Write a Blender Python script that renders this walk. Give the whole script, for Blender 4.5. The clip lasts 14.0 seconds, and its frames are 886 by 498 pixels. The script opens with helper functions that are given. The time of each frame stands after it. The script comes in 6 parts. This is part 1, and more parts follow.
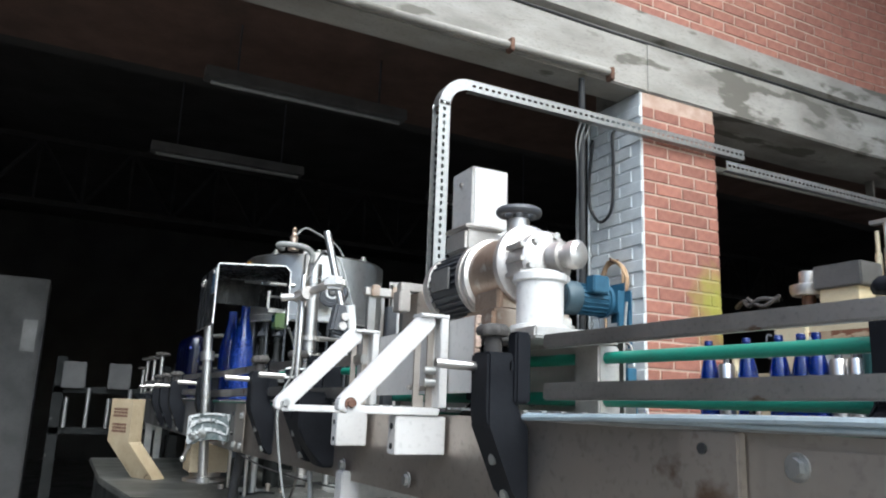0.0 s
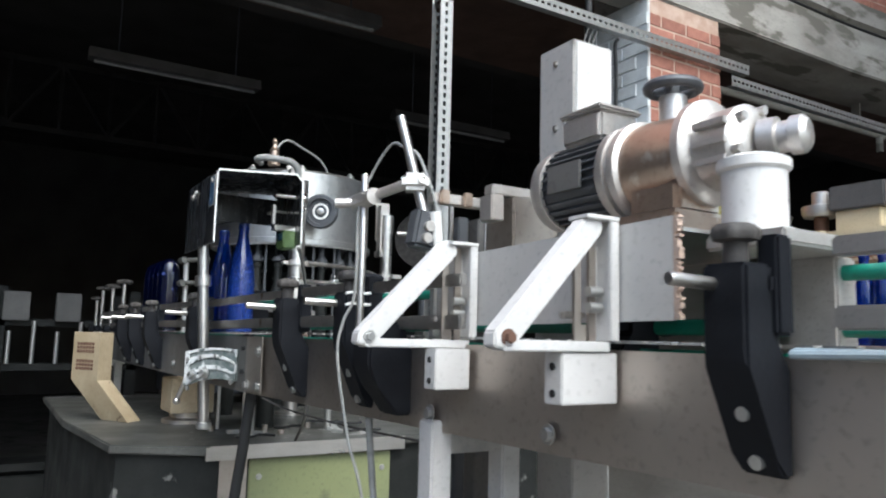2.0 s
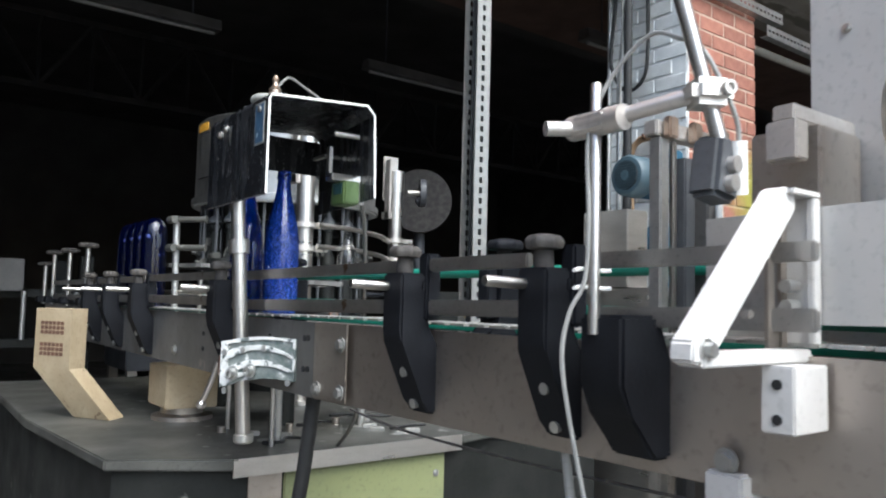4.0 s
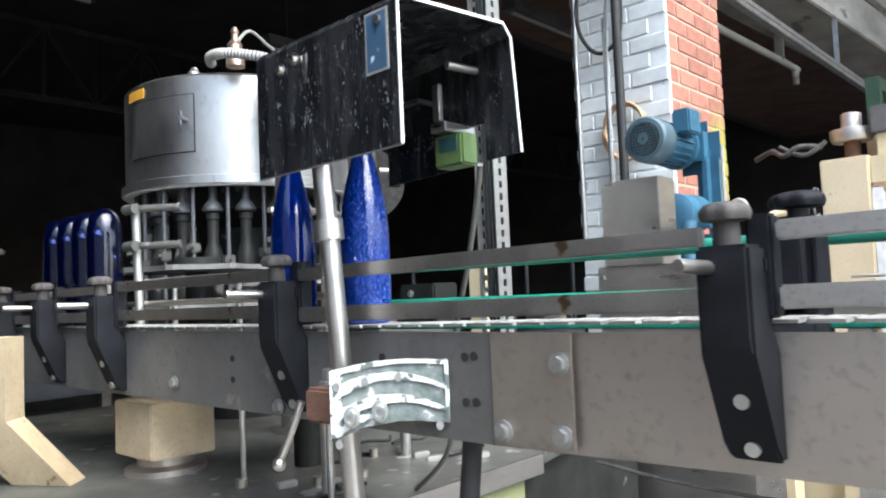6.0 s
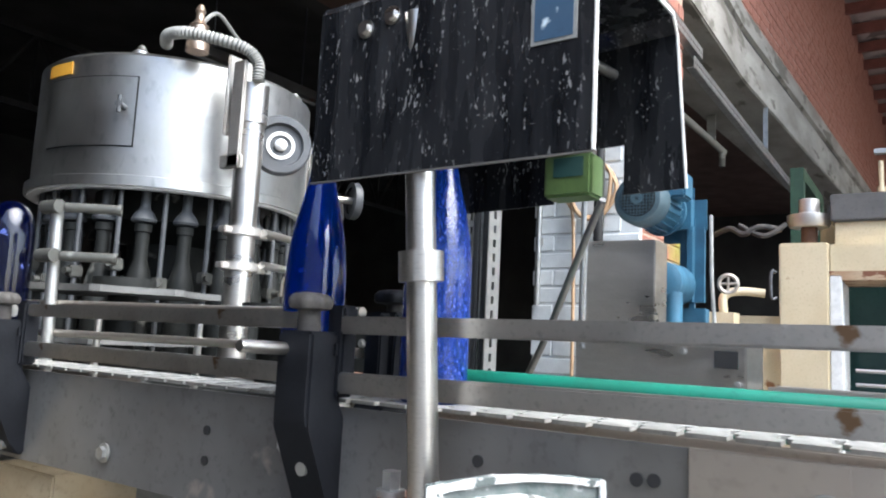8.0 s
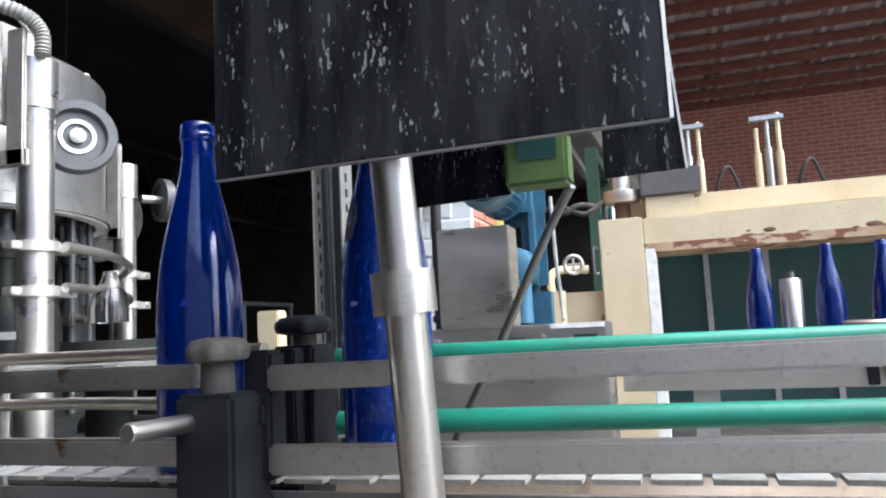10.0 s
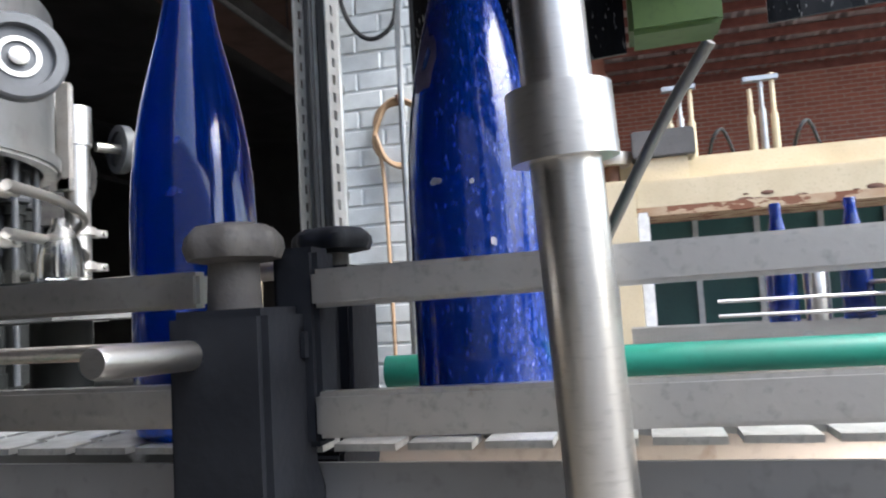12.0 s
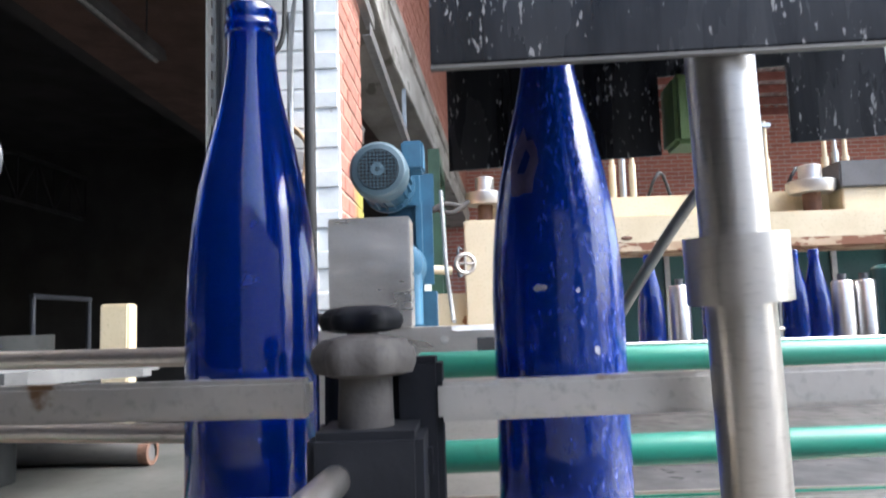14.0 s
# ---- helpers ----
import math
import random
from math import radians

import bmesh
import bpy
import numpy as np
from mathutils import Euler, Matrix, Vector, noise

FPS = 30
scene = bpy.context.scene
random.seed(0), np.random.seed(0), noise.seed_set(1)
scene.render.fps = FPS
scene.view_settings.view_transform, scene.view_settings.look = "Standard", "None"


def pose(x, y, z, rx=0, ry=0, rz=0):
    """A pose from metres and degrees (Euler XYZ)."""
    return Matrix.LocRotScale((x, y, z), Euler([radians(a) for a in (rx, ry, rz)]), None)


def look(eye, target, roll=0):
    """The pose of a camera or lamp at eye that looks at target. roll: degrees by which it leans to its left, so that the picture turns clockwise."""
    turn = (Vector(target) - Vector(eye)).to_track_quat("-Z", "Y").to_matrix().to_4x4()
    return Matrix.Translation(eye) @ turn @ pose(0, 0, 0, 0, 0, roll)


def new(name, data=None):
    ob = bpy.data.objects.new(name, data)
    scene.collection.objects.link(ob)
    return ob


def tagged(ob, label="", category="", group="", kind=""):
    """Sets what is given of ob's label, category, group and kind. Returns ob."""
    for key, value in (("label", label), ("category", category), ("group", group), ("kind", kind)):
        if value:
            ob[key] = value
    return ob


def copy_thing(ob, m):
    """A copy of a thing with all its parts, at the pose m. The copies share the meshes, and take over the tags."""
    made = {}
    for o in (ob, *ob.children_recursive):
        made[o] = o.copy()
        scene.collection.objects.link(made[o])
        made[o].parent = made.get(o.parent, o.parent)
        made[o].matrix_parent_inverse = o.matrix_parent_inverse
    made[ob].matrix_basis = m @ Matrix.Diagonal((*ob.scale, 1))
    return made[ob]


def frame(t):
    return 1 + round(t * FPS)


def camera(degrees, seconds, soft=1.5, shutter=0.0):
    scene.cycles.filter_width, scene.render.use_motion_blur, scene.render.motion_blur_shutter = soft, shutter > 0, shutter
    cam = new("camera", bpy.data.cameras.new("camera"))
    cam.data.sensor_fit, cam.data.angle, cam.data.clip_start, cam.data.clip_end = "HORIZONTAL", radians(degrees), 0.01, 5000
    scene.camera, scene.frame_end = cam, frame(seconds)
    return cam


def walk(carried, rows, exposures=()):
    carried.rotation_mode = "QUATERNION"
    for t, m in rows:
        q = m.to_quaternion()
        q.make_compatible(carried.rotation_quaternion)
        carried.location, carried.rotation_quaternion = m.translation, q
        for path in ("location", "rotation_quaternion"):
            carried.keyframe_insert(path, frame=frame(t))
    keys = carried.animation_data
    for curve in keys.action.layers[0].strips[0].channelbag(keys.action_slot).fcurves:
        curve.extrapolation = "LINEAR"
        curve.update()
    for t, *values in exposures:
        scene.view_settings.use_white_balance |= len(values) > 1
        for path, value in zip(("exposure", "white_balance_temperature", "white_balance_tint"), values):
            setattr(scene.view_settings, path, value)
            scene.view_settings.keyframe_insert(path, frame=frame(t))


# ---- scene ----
cam = camera(62.06, 14.0, soft=2.0, shutter=0.3)
ROWS = [
    (0.0, 0.0582, 0.0574, 1.2274, -26.64, 12.08, 2.11),
    (0.5, -0.0011, 0.0764, 1.2274, -29.03, 12.58, 1.21),
    (1.0, -0.0149, 0.1715, 1.2162, -27.80, 14.87, 1.61),
    (1.5, 0.0125, 0.3373, 1.2345, -29.44, 10.87, 0.85),
    (2.0, -0.0275, 0.4750, 1.2260, -31.73, 6.80, 1.42),
    (2.5, -0.1358, 0.6165, 1.2477, -34.69, 5.62, 0.60),
    (3.0, -0.1302, 0.7493, 1.2436, -35.09, 4.47, 1.50),
    (3.5, -0.0711, 0.9036, 1.2555, -35.06, 6.76, 1.95),
    (4.0, -0.0930, 1.0434, 1.2553, -37.00, 4.18, 1.47),
    (6.5, -0.1680, 1.7702, 1.2659, -50.61, 4.69, -0.72),
    (7.0, -0.1594, 1.8664, 1.2655, -53.95, 6.13, 1.84),
    (9.5, 0.0075, 2.2208, 1.3368, -65.01, 7.00, -2.05),
    (10.0, 0.0091, 2.2520, 1.3305, -72.61, 6.04, -2.89),
    (10.5, 0.0319, 2.2729, 1.3202, -71.19, 5.28, -2.73),
    (11.0, 0.0705, 2.3000, 1.3069, -70.49, 5.51, -2.69),
    (11.5, 0.1399, 2.3438, 1.2968, -70.45, 5.64, -2.04),
    (12.0, 0.1683, 2.3945, 1.2877, -75.62, 4.50, -3.29),
    (12.5, 0.1595, 2.4738, 1.3002, -84.89, 4.65, -4.70),
    (13.0, 0.1487, 2.5176, 1.3229, -90.72, 6.84, -5.48),
    (13.5, 0.1462, 2.5236, 1.3508, -88.33, 8.95, -2.62),
    (14.0, 0.1466, 2.5245, 1.3362, -87.95, 5.60, -1.77),
]


def eye_pose(x, y, z, yaw, pitch, roll):
    return pose(x, y, z, 0, 0, yaw) @ pose(0, 0, 0, 90 + pitch, 0, 0) @ pose(0, 0, 0, 0, 0, roll)


walk(cam, [(t, eye_pose(*r)) for t, *r in ROWS], exposures=[(0.0, 1.32, 5750, 2), (2.0, 1.22, 5800, 3), (3.0, 1.38, 5800, 3), (3.5, 1.5, 5800, 4), (4.0, 1.52, 5850, 4), (6.5, 2.3, 5900, 4), (7.0, 2.18, 5900, 4), (9.5, 2.12, 5900, 7), (10.5, 2.2, 5900, 5), (11.5, 2.15, 5950, 6), (12.5, 2.28, 6000, 7), (13.5, 2.2, 5900, 7), (14.0, 2.5, 5900, 8)])

# ---- light ----
world = bpy.data.worlds.new("overcast_sky")
world.use_nodes = True
scene.world = world
sky = world.node_tree.nodes.new("ShaderNodeTexSky")
sky.sky_type, sky.sun_disc, sky.sun_elevation, sky.sun_rotation = "NISHITA", False, radians(52), radians(184)
sky.dust_density, sky.ozone_density = 4.0, 1.0
background = world.node_tree.nodes["Background"]
background.inputs["Strength"].default_value = 0.15
world.node_tree.links.new(sky.outputs["Color"], background.inputs["Color"])
sun = new("sun", bpy.data.lights.new("sun", "SUN"))
sun.data.energy, sun.data.angle, sun.data.color = 1.5, radians(60), (1.0, 0.985, 0.96)
sun.matrix_world = look((0.2, -3.4, 7.6), (0.6, 1.5, 1.2))

# ---- helpers for building ----
ORIGIN = {}


RISE = 0.011


def climb(bm):
    """The bottle line climbs slightly towards its near end; feet stay on the floor."""
    for v in bm.verts:
        if 0.3 < v.co.x < 1.0 and -3.1 < v.co.y < 2.6:
            v.co.z *= 1 + RISE * (2.6 - v.co.y) / 1.25
    return bm


def thing(name, at, label, category, group="", kind=""):
    ob = new(name)
    ob.empty_display_size = 0.05
    ob.location = at
    ORIGIN[ob.name] = Vector(at)
    return tagged(ob, label, category, group, kind)


def mesh_of(name, bm, material, smooth=True, angle=38):
    bmesh.ops.recalc_face_normals(bm, faces=bm.faces)
    me = bpy.data.meshes.new(name)
    bm.to_mesh(me)
    bm.free()
    if smooth:
        me.shade_smooth()
        me.set_sharp_from_angle(angle=radians(angle))
    me.materials.append(material)
    return me


def part(name, bm, material, parent, label=""):
    """One mesh under a thing or under a part; built in world metres."""
    at = ORIGIN[parent.name]
    climb(bm)
    bmesh.ops.translate(bm, verts=bm.verts, vec=-at)
    ob = new(name, mesh_of(name, bm, material))
    ob.parent = parent
    ORIGIN[ob.name] = at
    return tagged(ob, label)


def solid(name, bm, material, label, category, group="", kind=""):
    """A thing that is one mesh."""
    climb(bm)
    xs = [v.co for v in bm.verts]
    at = Vector((sum(c.x for c in xs) / len(xs), sum(c.y for c in xs) / len(xs), min(c.z for c in xs)))
    bmesh.ops.translate(bm, verts=bm.verts, vec=-at)
    ob = new(name, mesh_of(name, bm, material))
    ob.location = at
    ORIGIN[ob.name] = at
    return tagged(ob, label, category, group, kind)


def B():
    return bmesh.new()


def box(bm, x0, x1, y0, y1, z0, z1, bevel=0.0, turn=None, segments=2):
    """Adds a box; turn: a matrix about its middle."""
    mid = Vector(((x0 + x1) / 2, (y0 + y1) / 2, (z0 + z1) / 2))
    m = Matrix.Translation(mid) @ (turn or Matrix()) @ Matrix.Diagonal((abs(x1 - x0), abs(y1 - y0), abs(z1 - z0), 1))
    made = bmesh.ops.create_cube(bm, size=1, matrix=m)["verts"]
    if bevel:
        edges = {e for v in made for e in v.link_edges}
        bmesh.ops.bevel(bm, geom=list(edges), offset=bevel, segments=segments, affect="EDGES", clamp_overlap=True)
    return bm


def rod(bm, a, b, r, r2=None, seg=20, caps=True):
    """A cylinder or cone from a to b."""
    a, b = Vector(a), Vector(b)
    q = (b - a).to_track_quat("Z", "Y").to_matrix().to_4x4()
    bmesh.ops.create_cone(bm, cap_ends=caps, segments=seg, radius1=r, radius2=r if r2 is None else r2, depth=(b - a).length,
                          matrix=Matrix.Translation((a + b) / 2) @ q)
    return bm


def lathe(bm, at, profile, axis=(0, 0, 1), seg=32):
    """Turns (radius, height) pairs about an axis through at."""
    q = Vector(axis).to_track_quat("Z", "Y").to_matrix().to_4x4()
    m = Matrix.Translation(at) @ q
    rings = []
    for r, h in profile:
        if r < 1e-6:
            rings.append([bm.verts.new(m @ Vector((0, 0, h)))])
        else:
            rings.append([bm.verts.new(m @ Vector((r * math.cos(2 * math.pi * k / seg), r * math.sin(2 * math.pi * k / seg), h))) for k in range(seg)])
    for lo, hi in zip(rings, rings[1:]):
        for k in range(seg):
            quad = [lo[k % len(lo)], lo[(k + 1) % len(lo)], hi[(k + 1) % len(hi)], hi[k % len(hi)]]
            quad = list(dict.fromkeys(quad))
            if len(quad) > 2:
                bm.faces.new(quad)
    return bm


def prism(bm, outline, axis, lo, hi, bevel=0.0):
    """Extrudes an outline along an axis. Outline in the two other axes, in the order x, y, z."""
    def put(p, q):
        return {"x": (q, p[0], p[1]), "y": (p[0], q, p[1]), "z": (p[0], p[1], q)}[axis]
    a = [bm.verts.new(put(p, lo)) for p in outline]
    b = [bm.verts.new(put(p, hi)) for p in outline]
    faces = [bm.faces.new(a), bm.faces.new(b[::-1])]
    n = len(outline)
    for k in range(n):
        faces.append(bm.faces.new((a[k], b[k], b[(k + 1) % n], a[(k + 1) % n])))
    if bevel:
        bmesh.ops.bevel(bm, geom=list({e for f in faces for e in f.edges}), offset=bevel, segments=2, affect="EDGES", clamp_overlap=True)
    return bm


def tube(bm, points, r, seg=10, steps=6, ribs=0.0):
    """A round cable or pipe along a smooth line through the points."""
    p = [Vector(v) for v in points]
    line = []
    for i in range(len(p) - 1):
        a, b, c, d = p[max(i - 1, 0)], p[i], p[i + 1], p[min(i + 2, len(p) - 1)]
        for k in range(steps):
            t = k / steps
            line.append(0.5 * (2 * b + (c - a) * t + (2 * a - 5 * b + 4 * c - d) * t * t + (3 * b - a - 3 * c + d) * t ** 3))
    line.append(p[-1])
    rings, side = [], None
    for i, v in enumerate(line):
        ahead = (line[min(i + 1, len(line) - 1)] - line[max(i - 1, 0)]).normalized()
        if side is None:
            side = ahead.orthogonal().normalized()
        side = (side - ahead * side.dot(ahead)).normalized()
        up = ahead.cross(side)
        w = r * (1 + ribs * (1 if i % 2 else -1))
        rings.append([bm.verts.new(v + w * (math.cos(2 * math.pi * k / seg) * side + math.sin(2 * math.pi * k / seg) * up)) for k in range(seg)])
    for lo, hi in zip(rings, rings[1:]):
        for k in range(seg):
            bm.faces.new((lo[k], lo[(k + 1) % seg], hi[(k + 1) % seg], hi[k]))
    bm.faces.new(rings[0][::-1]), bm.faces.new(rings[-1])
    return bm


# ---- materials ----
def material(name, color, color2=None, rough=0.5, metal=0.0, scale=12.0, stretch=(1, 1, 1), bump=0.1, grain=160.0, spots=None, spot_at=0.62,
             spot_scale=30.0, spot_stretch=(1, 1, 1), per_object=0.0, rough_vary=0.12, coat=0.0):
    """Colour that drifts at two scales, fine relief, uneven gloss, and stains or chips (spots) with edges of their own."""
    m = bpy.data.materials.new(name)
    m.use_nodes = True
    nt = m.node_tree
    nodes, link = nt.nodes, nt.links.new
    bsdf = nodes["Principled BSDF"]
    co = nodes.new("ShaderNodeTexCoord")
    mp = nodes.new("ShaderNodeMapping")
    mp.inputs["Scale"].default_value = stretch
    link(co.outputs["Object"], mp.inputs["Vector"])

    def noise_node(sc, detail=4.0, vector=mp):
        n = nodes.new("ShaderNodeTexNoise")
        n.inputs["Scale"].default_value, n.inputs["Detail"].default_value = sc, detail
        link(vector.outputs["Vector"], n.inputs["Vector"])
        return n

    def ramp(src, lo, hi):
        r = nodes.new("ShaderNodeMapRange")
        r.inputs["From Min"].default_value, r.inputs["From Max"].default_value = lo, hi
        link(src, r.inputs["Value"])
        return r.outputs["Result"]

    def mix(fac, a, b):
        x = nodes.new("ShaderNodeMix")
        x.data_type = "RGBA"
        link(fac, x.inputs[0])
        for socket, value in ((x.inputs[6], a), (x.inputs[7], b)):
            if isinstance(value, tuple):
                socket.default_value = (*value, 1)
            else:
                link(value, socket)
        return x.outputs[2]

    color2 = color2 or tuple(c * 0.72 for c in color)
    big, fine = noise_node(scale), noise_node(grain, 2.0)
    col = mix(ramp(big.outputs["Fac"], 0.35, 0.68), color, color2)
    col = mix(ramp(fine.outputs["Fac"], 0.55, 0.9), col, tuple(c * 0.8 for c in color2))
    if per_object:
        info = nodes.new("ShaderNodeObjectInfo")
        hsv = nodes.new("ShaderNodeHueSaturation")
        rg = nodes.new("ShaderNodeMapRange")
        rg.inputs["To Min"].default_value, rg.inputs["To Max"].default_value = 1 - per_object, 1 + per_object
        link(info.outputs["Random"], rg.inputs["Value"])
        link(rg.outputs["Result"], hsv.inputs["Value"])
        link(col, hsv.inputs["Color"])
        col = hsv.outputs["Color"]
    rough_base = ramp(big.outputs["Fac"], 0.2, 0.8)
    rr = nodes.new("ShaderNodeMapRange")
    rr.inputs["To Min"].default_value, rr.inputs["To Max"].default_value = max(0.02, rough - rough_vary), min(1.0, rough + rough_vary)
    link(rough_base, rr.inputs["Value"])
    if spots:
        m2 = nodes.new("ShaderNodeMapping")
        m2.inputs["Scale"].default_value = spot_stretch
        link(co.outputs["Object"], m2.inputs["Vector"])
        sp = noise_node(spot_scale, 6.0, m2)
        patchy = noise_node(spot_scale * 0.16, 3.0, m2)
        lift = nodes.new("ShaderNodeMath")
        lift.operation = "MULTIPLY_ADD"
        link(patchy.outputs["Fac"], lift.inputs[0])
        lift.inputs[1].default_value = 0.45
        both = nodes.new("ShaderNodeMath")
        link(sp.outputs["Fac"], lift.inputs[2])
        both.operation = "SUBTRACT"
        link(lift.outputs["Value"], both.inputs[0])
        both.inputs[1].default_value = 0.225
        col = mix(ramp(both.outputs["Value"], spot_at, spot_at + 0.05), col, spots)
    link(col, bsdf.inputs["Base Color"])
    link(rr.outputs["Result"], bsdf.inputs["Roughness"])
    bsdf.inputs["Metallic"].default_value = metal
    bsdf.inputs["Coat Weight"].default_value = coat
    if bump:
        b = nodes.new("ShaderNodeBump")
        b.inputs["Strength"].default_value, b.inputs["Distance"].default_value = bump, 0.002
        link(fine.outputs["Fac"], b.inputs["Height"])
        link(b.outputs["Normal"], bsdf.inputs["Normal"])
    return m


STEEL = material("brushed_stainless", (0.62, 0.6, 0.57), (0.5, 0.48, 0.45), 0.34, 1.0, 6, (1, 1, 4), 0.05, 120)
# Warm brown base paints in reflected ground and brick; the spots are stains.
DULL_STEEL = material("dull_stained_stainless", (0.5, 0.455, 0.41), (0.39, 0.35, 0.305), 0.45, 1.0, 5, (1, 1, 1), 0.05, 90, spots=(0.2, 0.14, 0.1), spot_at=0.72, spot_scale=9)
RAIL_STEEL = material("worn_rail_steel", (0.54, 0.525, 0.5), (0.4, 0.385, 0.36), 0.38, 1.0, 14, (1, 1, 1), 0.08, 200, spots=(0.2, 0.13, 0.08), spot_at=0.7, spot_scale=22)
GALV = material("galvanised_steel", (0.5, 0.5, 0.48), (0.4, 0.4, 0.39), 0.42, 0.9, 30, (1, 1, 1), 0.05, 140)
ALU = material("cast_aluminium", (0.62, 0.6, 0.57), (0.5, 0.47, 0.44), 0.45, 0.85, 18, (1, 1, 1), 0.1, 220)
WHITE_METAL = material("white_coated_metal", (0.56, 0.55, 0.535), (0.46, 0.45, 0.435), 0.45, 0.0, 8, (1, 1, 1), 0.04, 120)
BLACK_PLASTIC = material("black_scuffed_plastic", (0.006, 0.0065, 0.0085), (0.013, 0.014, 0.017), 0.6, 0.0, 15, (1, 1, 1), 0.12, 180, spots=(0.2, 0.2, 0.2), spot_at=0.725, spot_scale=34)
BLACK_PANEL = material("black_splashed_sheet", (0.006, 0.0065, 0.008), (0.021, 0.022, 0.0245), 0.26, 0.0, 46, (1, 1, 0.16), 0.06, 300, spots=(0.19, 0.19, 0.19), spot_at=0.645, spot_scale=420, spot_stretch=(1, 1, 0.36))
KNOB = material("dusty_grey_knob", (0.06, 0.055, 0.05), (0.034, 0.031, 0.03), 0.7, 0.0, 40, (1, 1, 1), 0.2, 260)
GREEN_PLASTIC = material("green_guide_plastic", (0.018, 0.2, 0.135), (0.015, 0.15, 0.1), 0.42, 0.0, 12, (1, 1, 1), 0.05, 150)
BRICK_RED = material("red_brick", (0.315, 0.135, 0.095), (0.24, 0.103, 0.075), 0.85, 0.0, 25, (1, 1, 1), 0.4, 240, per_object=0.16)
BRICK_WHITE = material("white_painted_brick", (0.66, 0.68, 0.68), (0.55, 0.57, 0.57), 0.6, 0.0, 14, (1, 1, 1), 0.3, 180, spots=(0.4, 0.38, 0.34), spot_at=0.7, spot_scale=18, per_object=0.05)
MORTAR = material("pink_grey_mortar", (0.47, 0.35, 0.28), (0.38, 0.26, 0.2), 0.95, 0.0, 20, (1, 1, 1), 0.4, 200)
CONCRETE = material("weathered_concrete", (0.34, 0.322, 0.29), (0.2, 0.187, 0.165), 0.9, 0.0, 4, (0.5, 1, 1.6), 0.5, 90, spots=(0.13, 0.12, 0.1), spot_at=0.6, spot_scale=7, spot_stretch=(0.35, 1, 1))
FLOOR = material("dirty_concrete_floor", (0.2, 0.19, 0.175), (0.12, 0.115, 0.105), 0.8, 0.0, 3, (1, 1, 1), 0.3, 120, spots=(0.07, 0.065, 0.06), spot_at=0.62, spot_scale=5)
# Near-black tone puts the unlit hall's shade into its walls and rear ceiling.
DARK_HALL = material("shade_dark_wall", (0.046, 0.043, 0.041), (0.032, 0.03, 0.029), 0.9, 0.0, 2, (1, 1, 1), 0.2, 60)
PALE_PLATE = material("pale_matt_sheet_steel", (0.5, 0.49, 0.47), (0.42, 0.41, 0.39), 0.55, 0.35, 5, (1, 1, 1), 0.05, 110, spots=(0.3, 0.28, 0.26), spot_at=0.7, spot_scale=9)
RUST_PAINT = material("rust_eaten_cream_paint", (0.46, 0.36, 0.24), (0.34, 0.22, 0.13), 0.8, 0.0, 12, (1, 0.4, 1), 0.4, 140, spots=(0.17, 0.07, 0.035), spot_at=0.5, spot_scale=26, spot_stretch=(1, 0.5, 1))
# Truss colour drops to near black so it carries the hall's shade.
TRUSS = material("shade_black_truss", (0.02, 0.019, 0.018), (0.013, 0.012, 0.012), 0.9, 0.0, 5, (1, 1, 1), 0.2, 80)
CREAM_DIRTY = material("grimy_cream_paint", (0.4, 0.325, 0.215), (0.3, 0.235, 0.145), 0.6, 0.0, 9, (1, 1, 1), 0.15, 120, spots=(0.13, 0.085, 0.05), spot_at=0.66, spot_scale=24)
CREAM = material("cream_machine_paint", (0.58, 0.5, 0.34), (0.5, 0.42, 0.27), 0.45, 0.0, 6, (1, 1, 1), 0.06, 120, spots=(0.22, 0.1, 0.04), spot_at=0.7, spot_scale=10)
BLUE_PAINT = material("blue_motor_paint", (0.032, 0.108, 0.175), (0.022, 0.075, 0.125), 0.5, 0.0, 16, (1, 1, 1), 0.12, 160)
DARK_BASE = material("dark_grey_paint", (0.07, 0.075, 0.085), (0.05, 0.052, 0.06), 0.5, 0.0, 6, (1, 1, 1), 0.08, 120)
GREEN_PANEL = material("pale_green_stained_panel", (0.2, 0.22, 0.105), (0.15, 0.165, 0.085), 0.55, 0.0, 3, (1, 1, 1), 0.05, 90, spots=(0.1, 0.1, 0.06), spot_at=0.66, spot_scale=5)

# Near-black base colour also holds the shade around the filler and hall machines.
SHADED_GRIME = material("shaded_grimy_steel", (0.022, 0.023, 0.022), (0.013, 0.014, 0.0135), 0.5, 0.1, 7, (1, 1, 1), 0.12, 130, spots=(0.13, 0.13, 0.12), spot_at=0.68, spot_scale=14)
TABLE_GRIME = material("grime_covered_table_steel", (0.11, 0.11, 0.1), (0.055, 0.055, 0.05), 0.45, 0.35, 6, (1, 1, 1), 0.12, 120, spots=(0.3, 0.3, 0.28), spot_at=0.66, spot_scale=12)
for shiny, level in ((BLACK_PLASTIC, 0.12), (BLACK_PANEL, 0.28), (KNOB, 0.3), (SHADED_GRIME, 0.15)):
    shiny.node_tree.nodes["Principled BSDF"].inputs["Specular IOR Level"].default_value = level

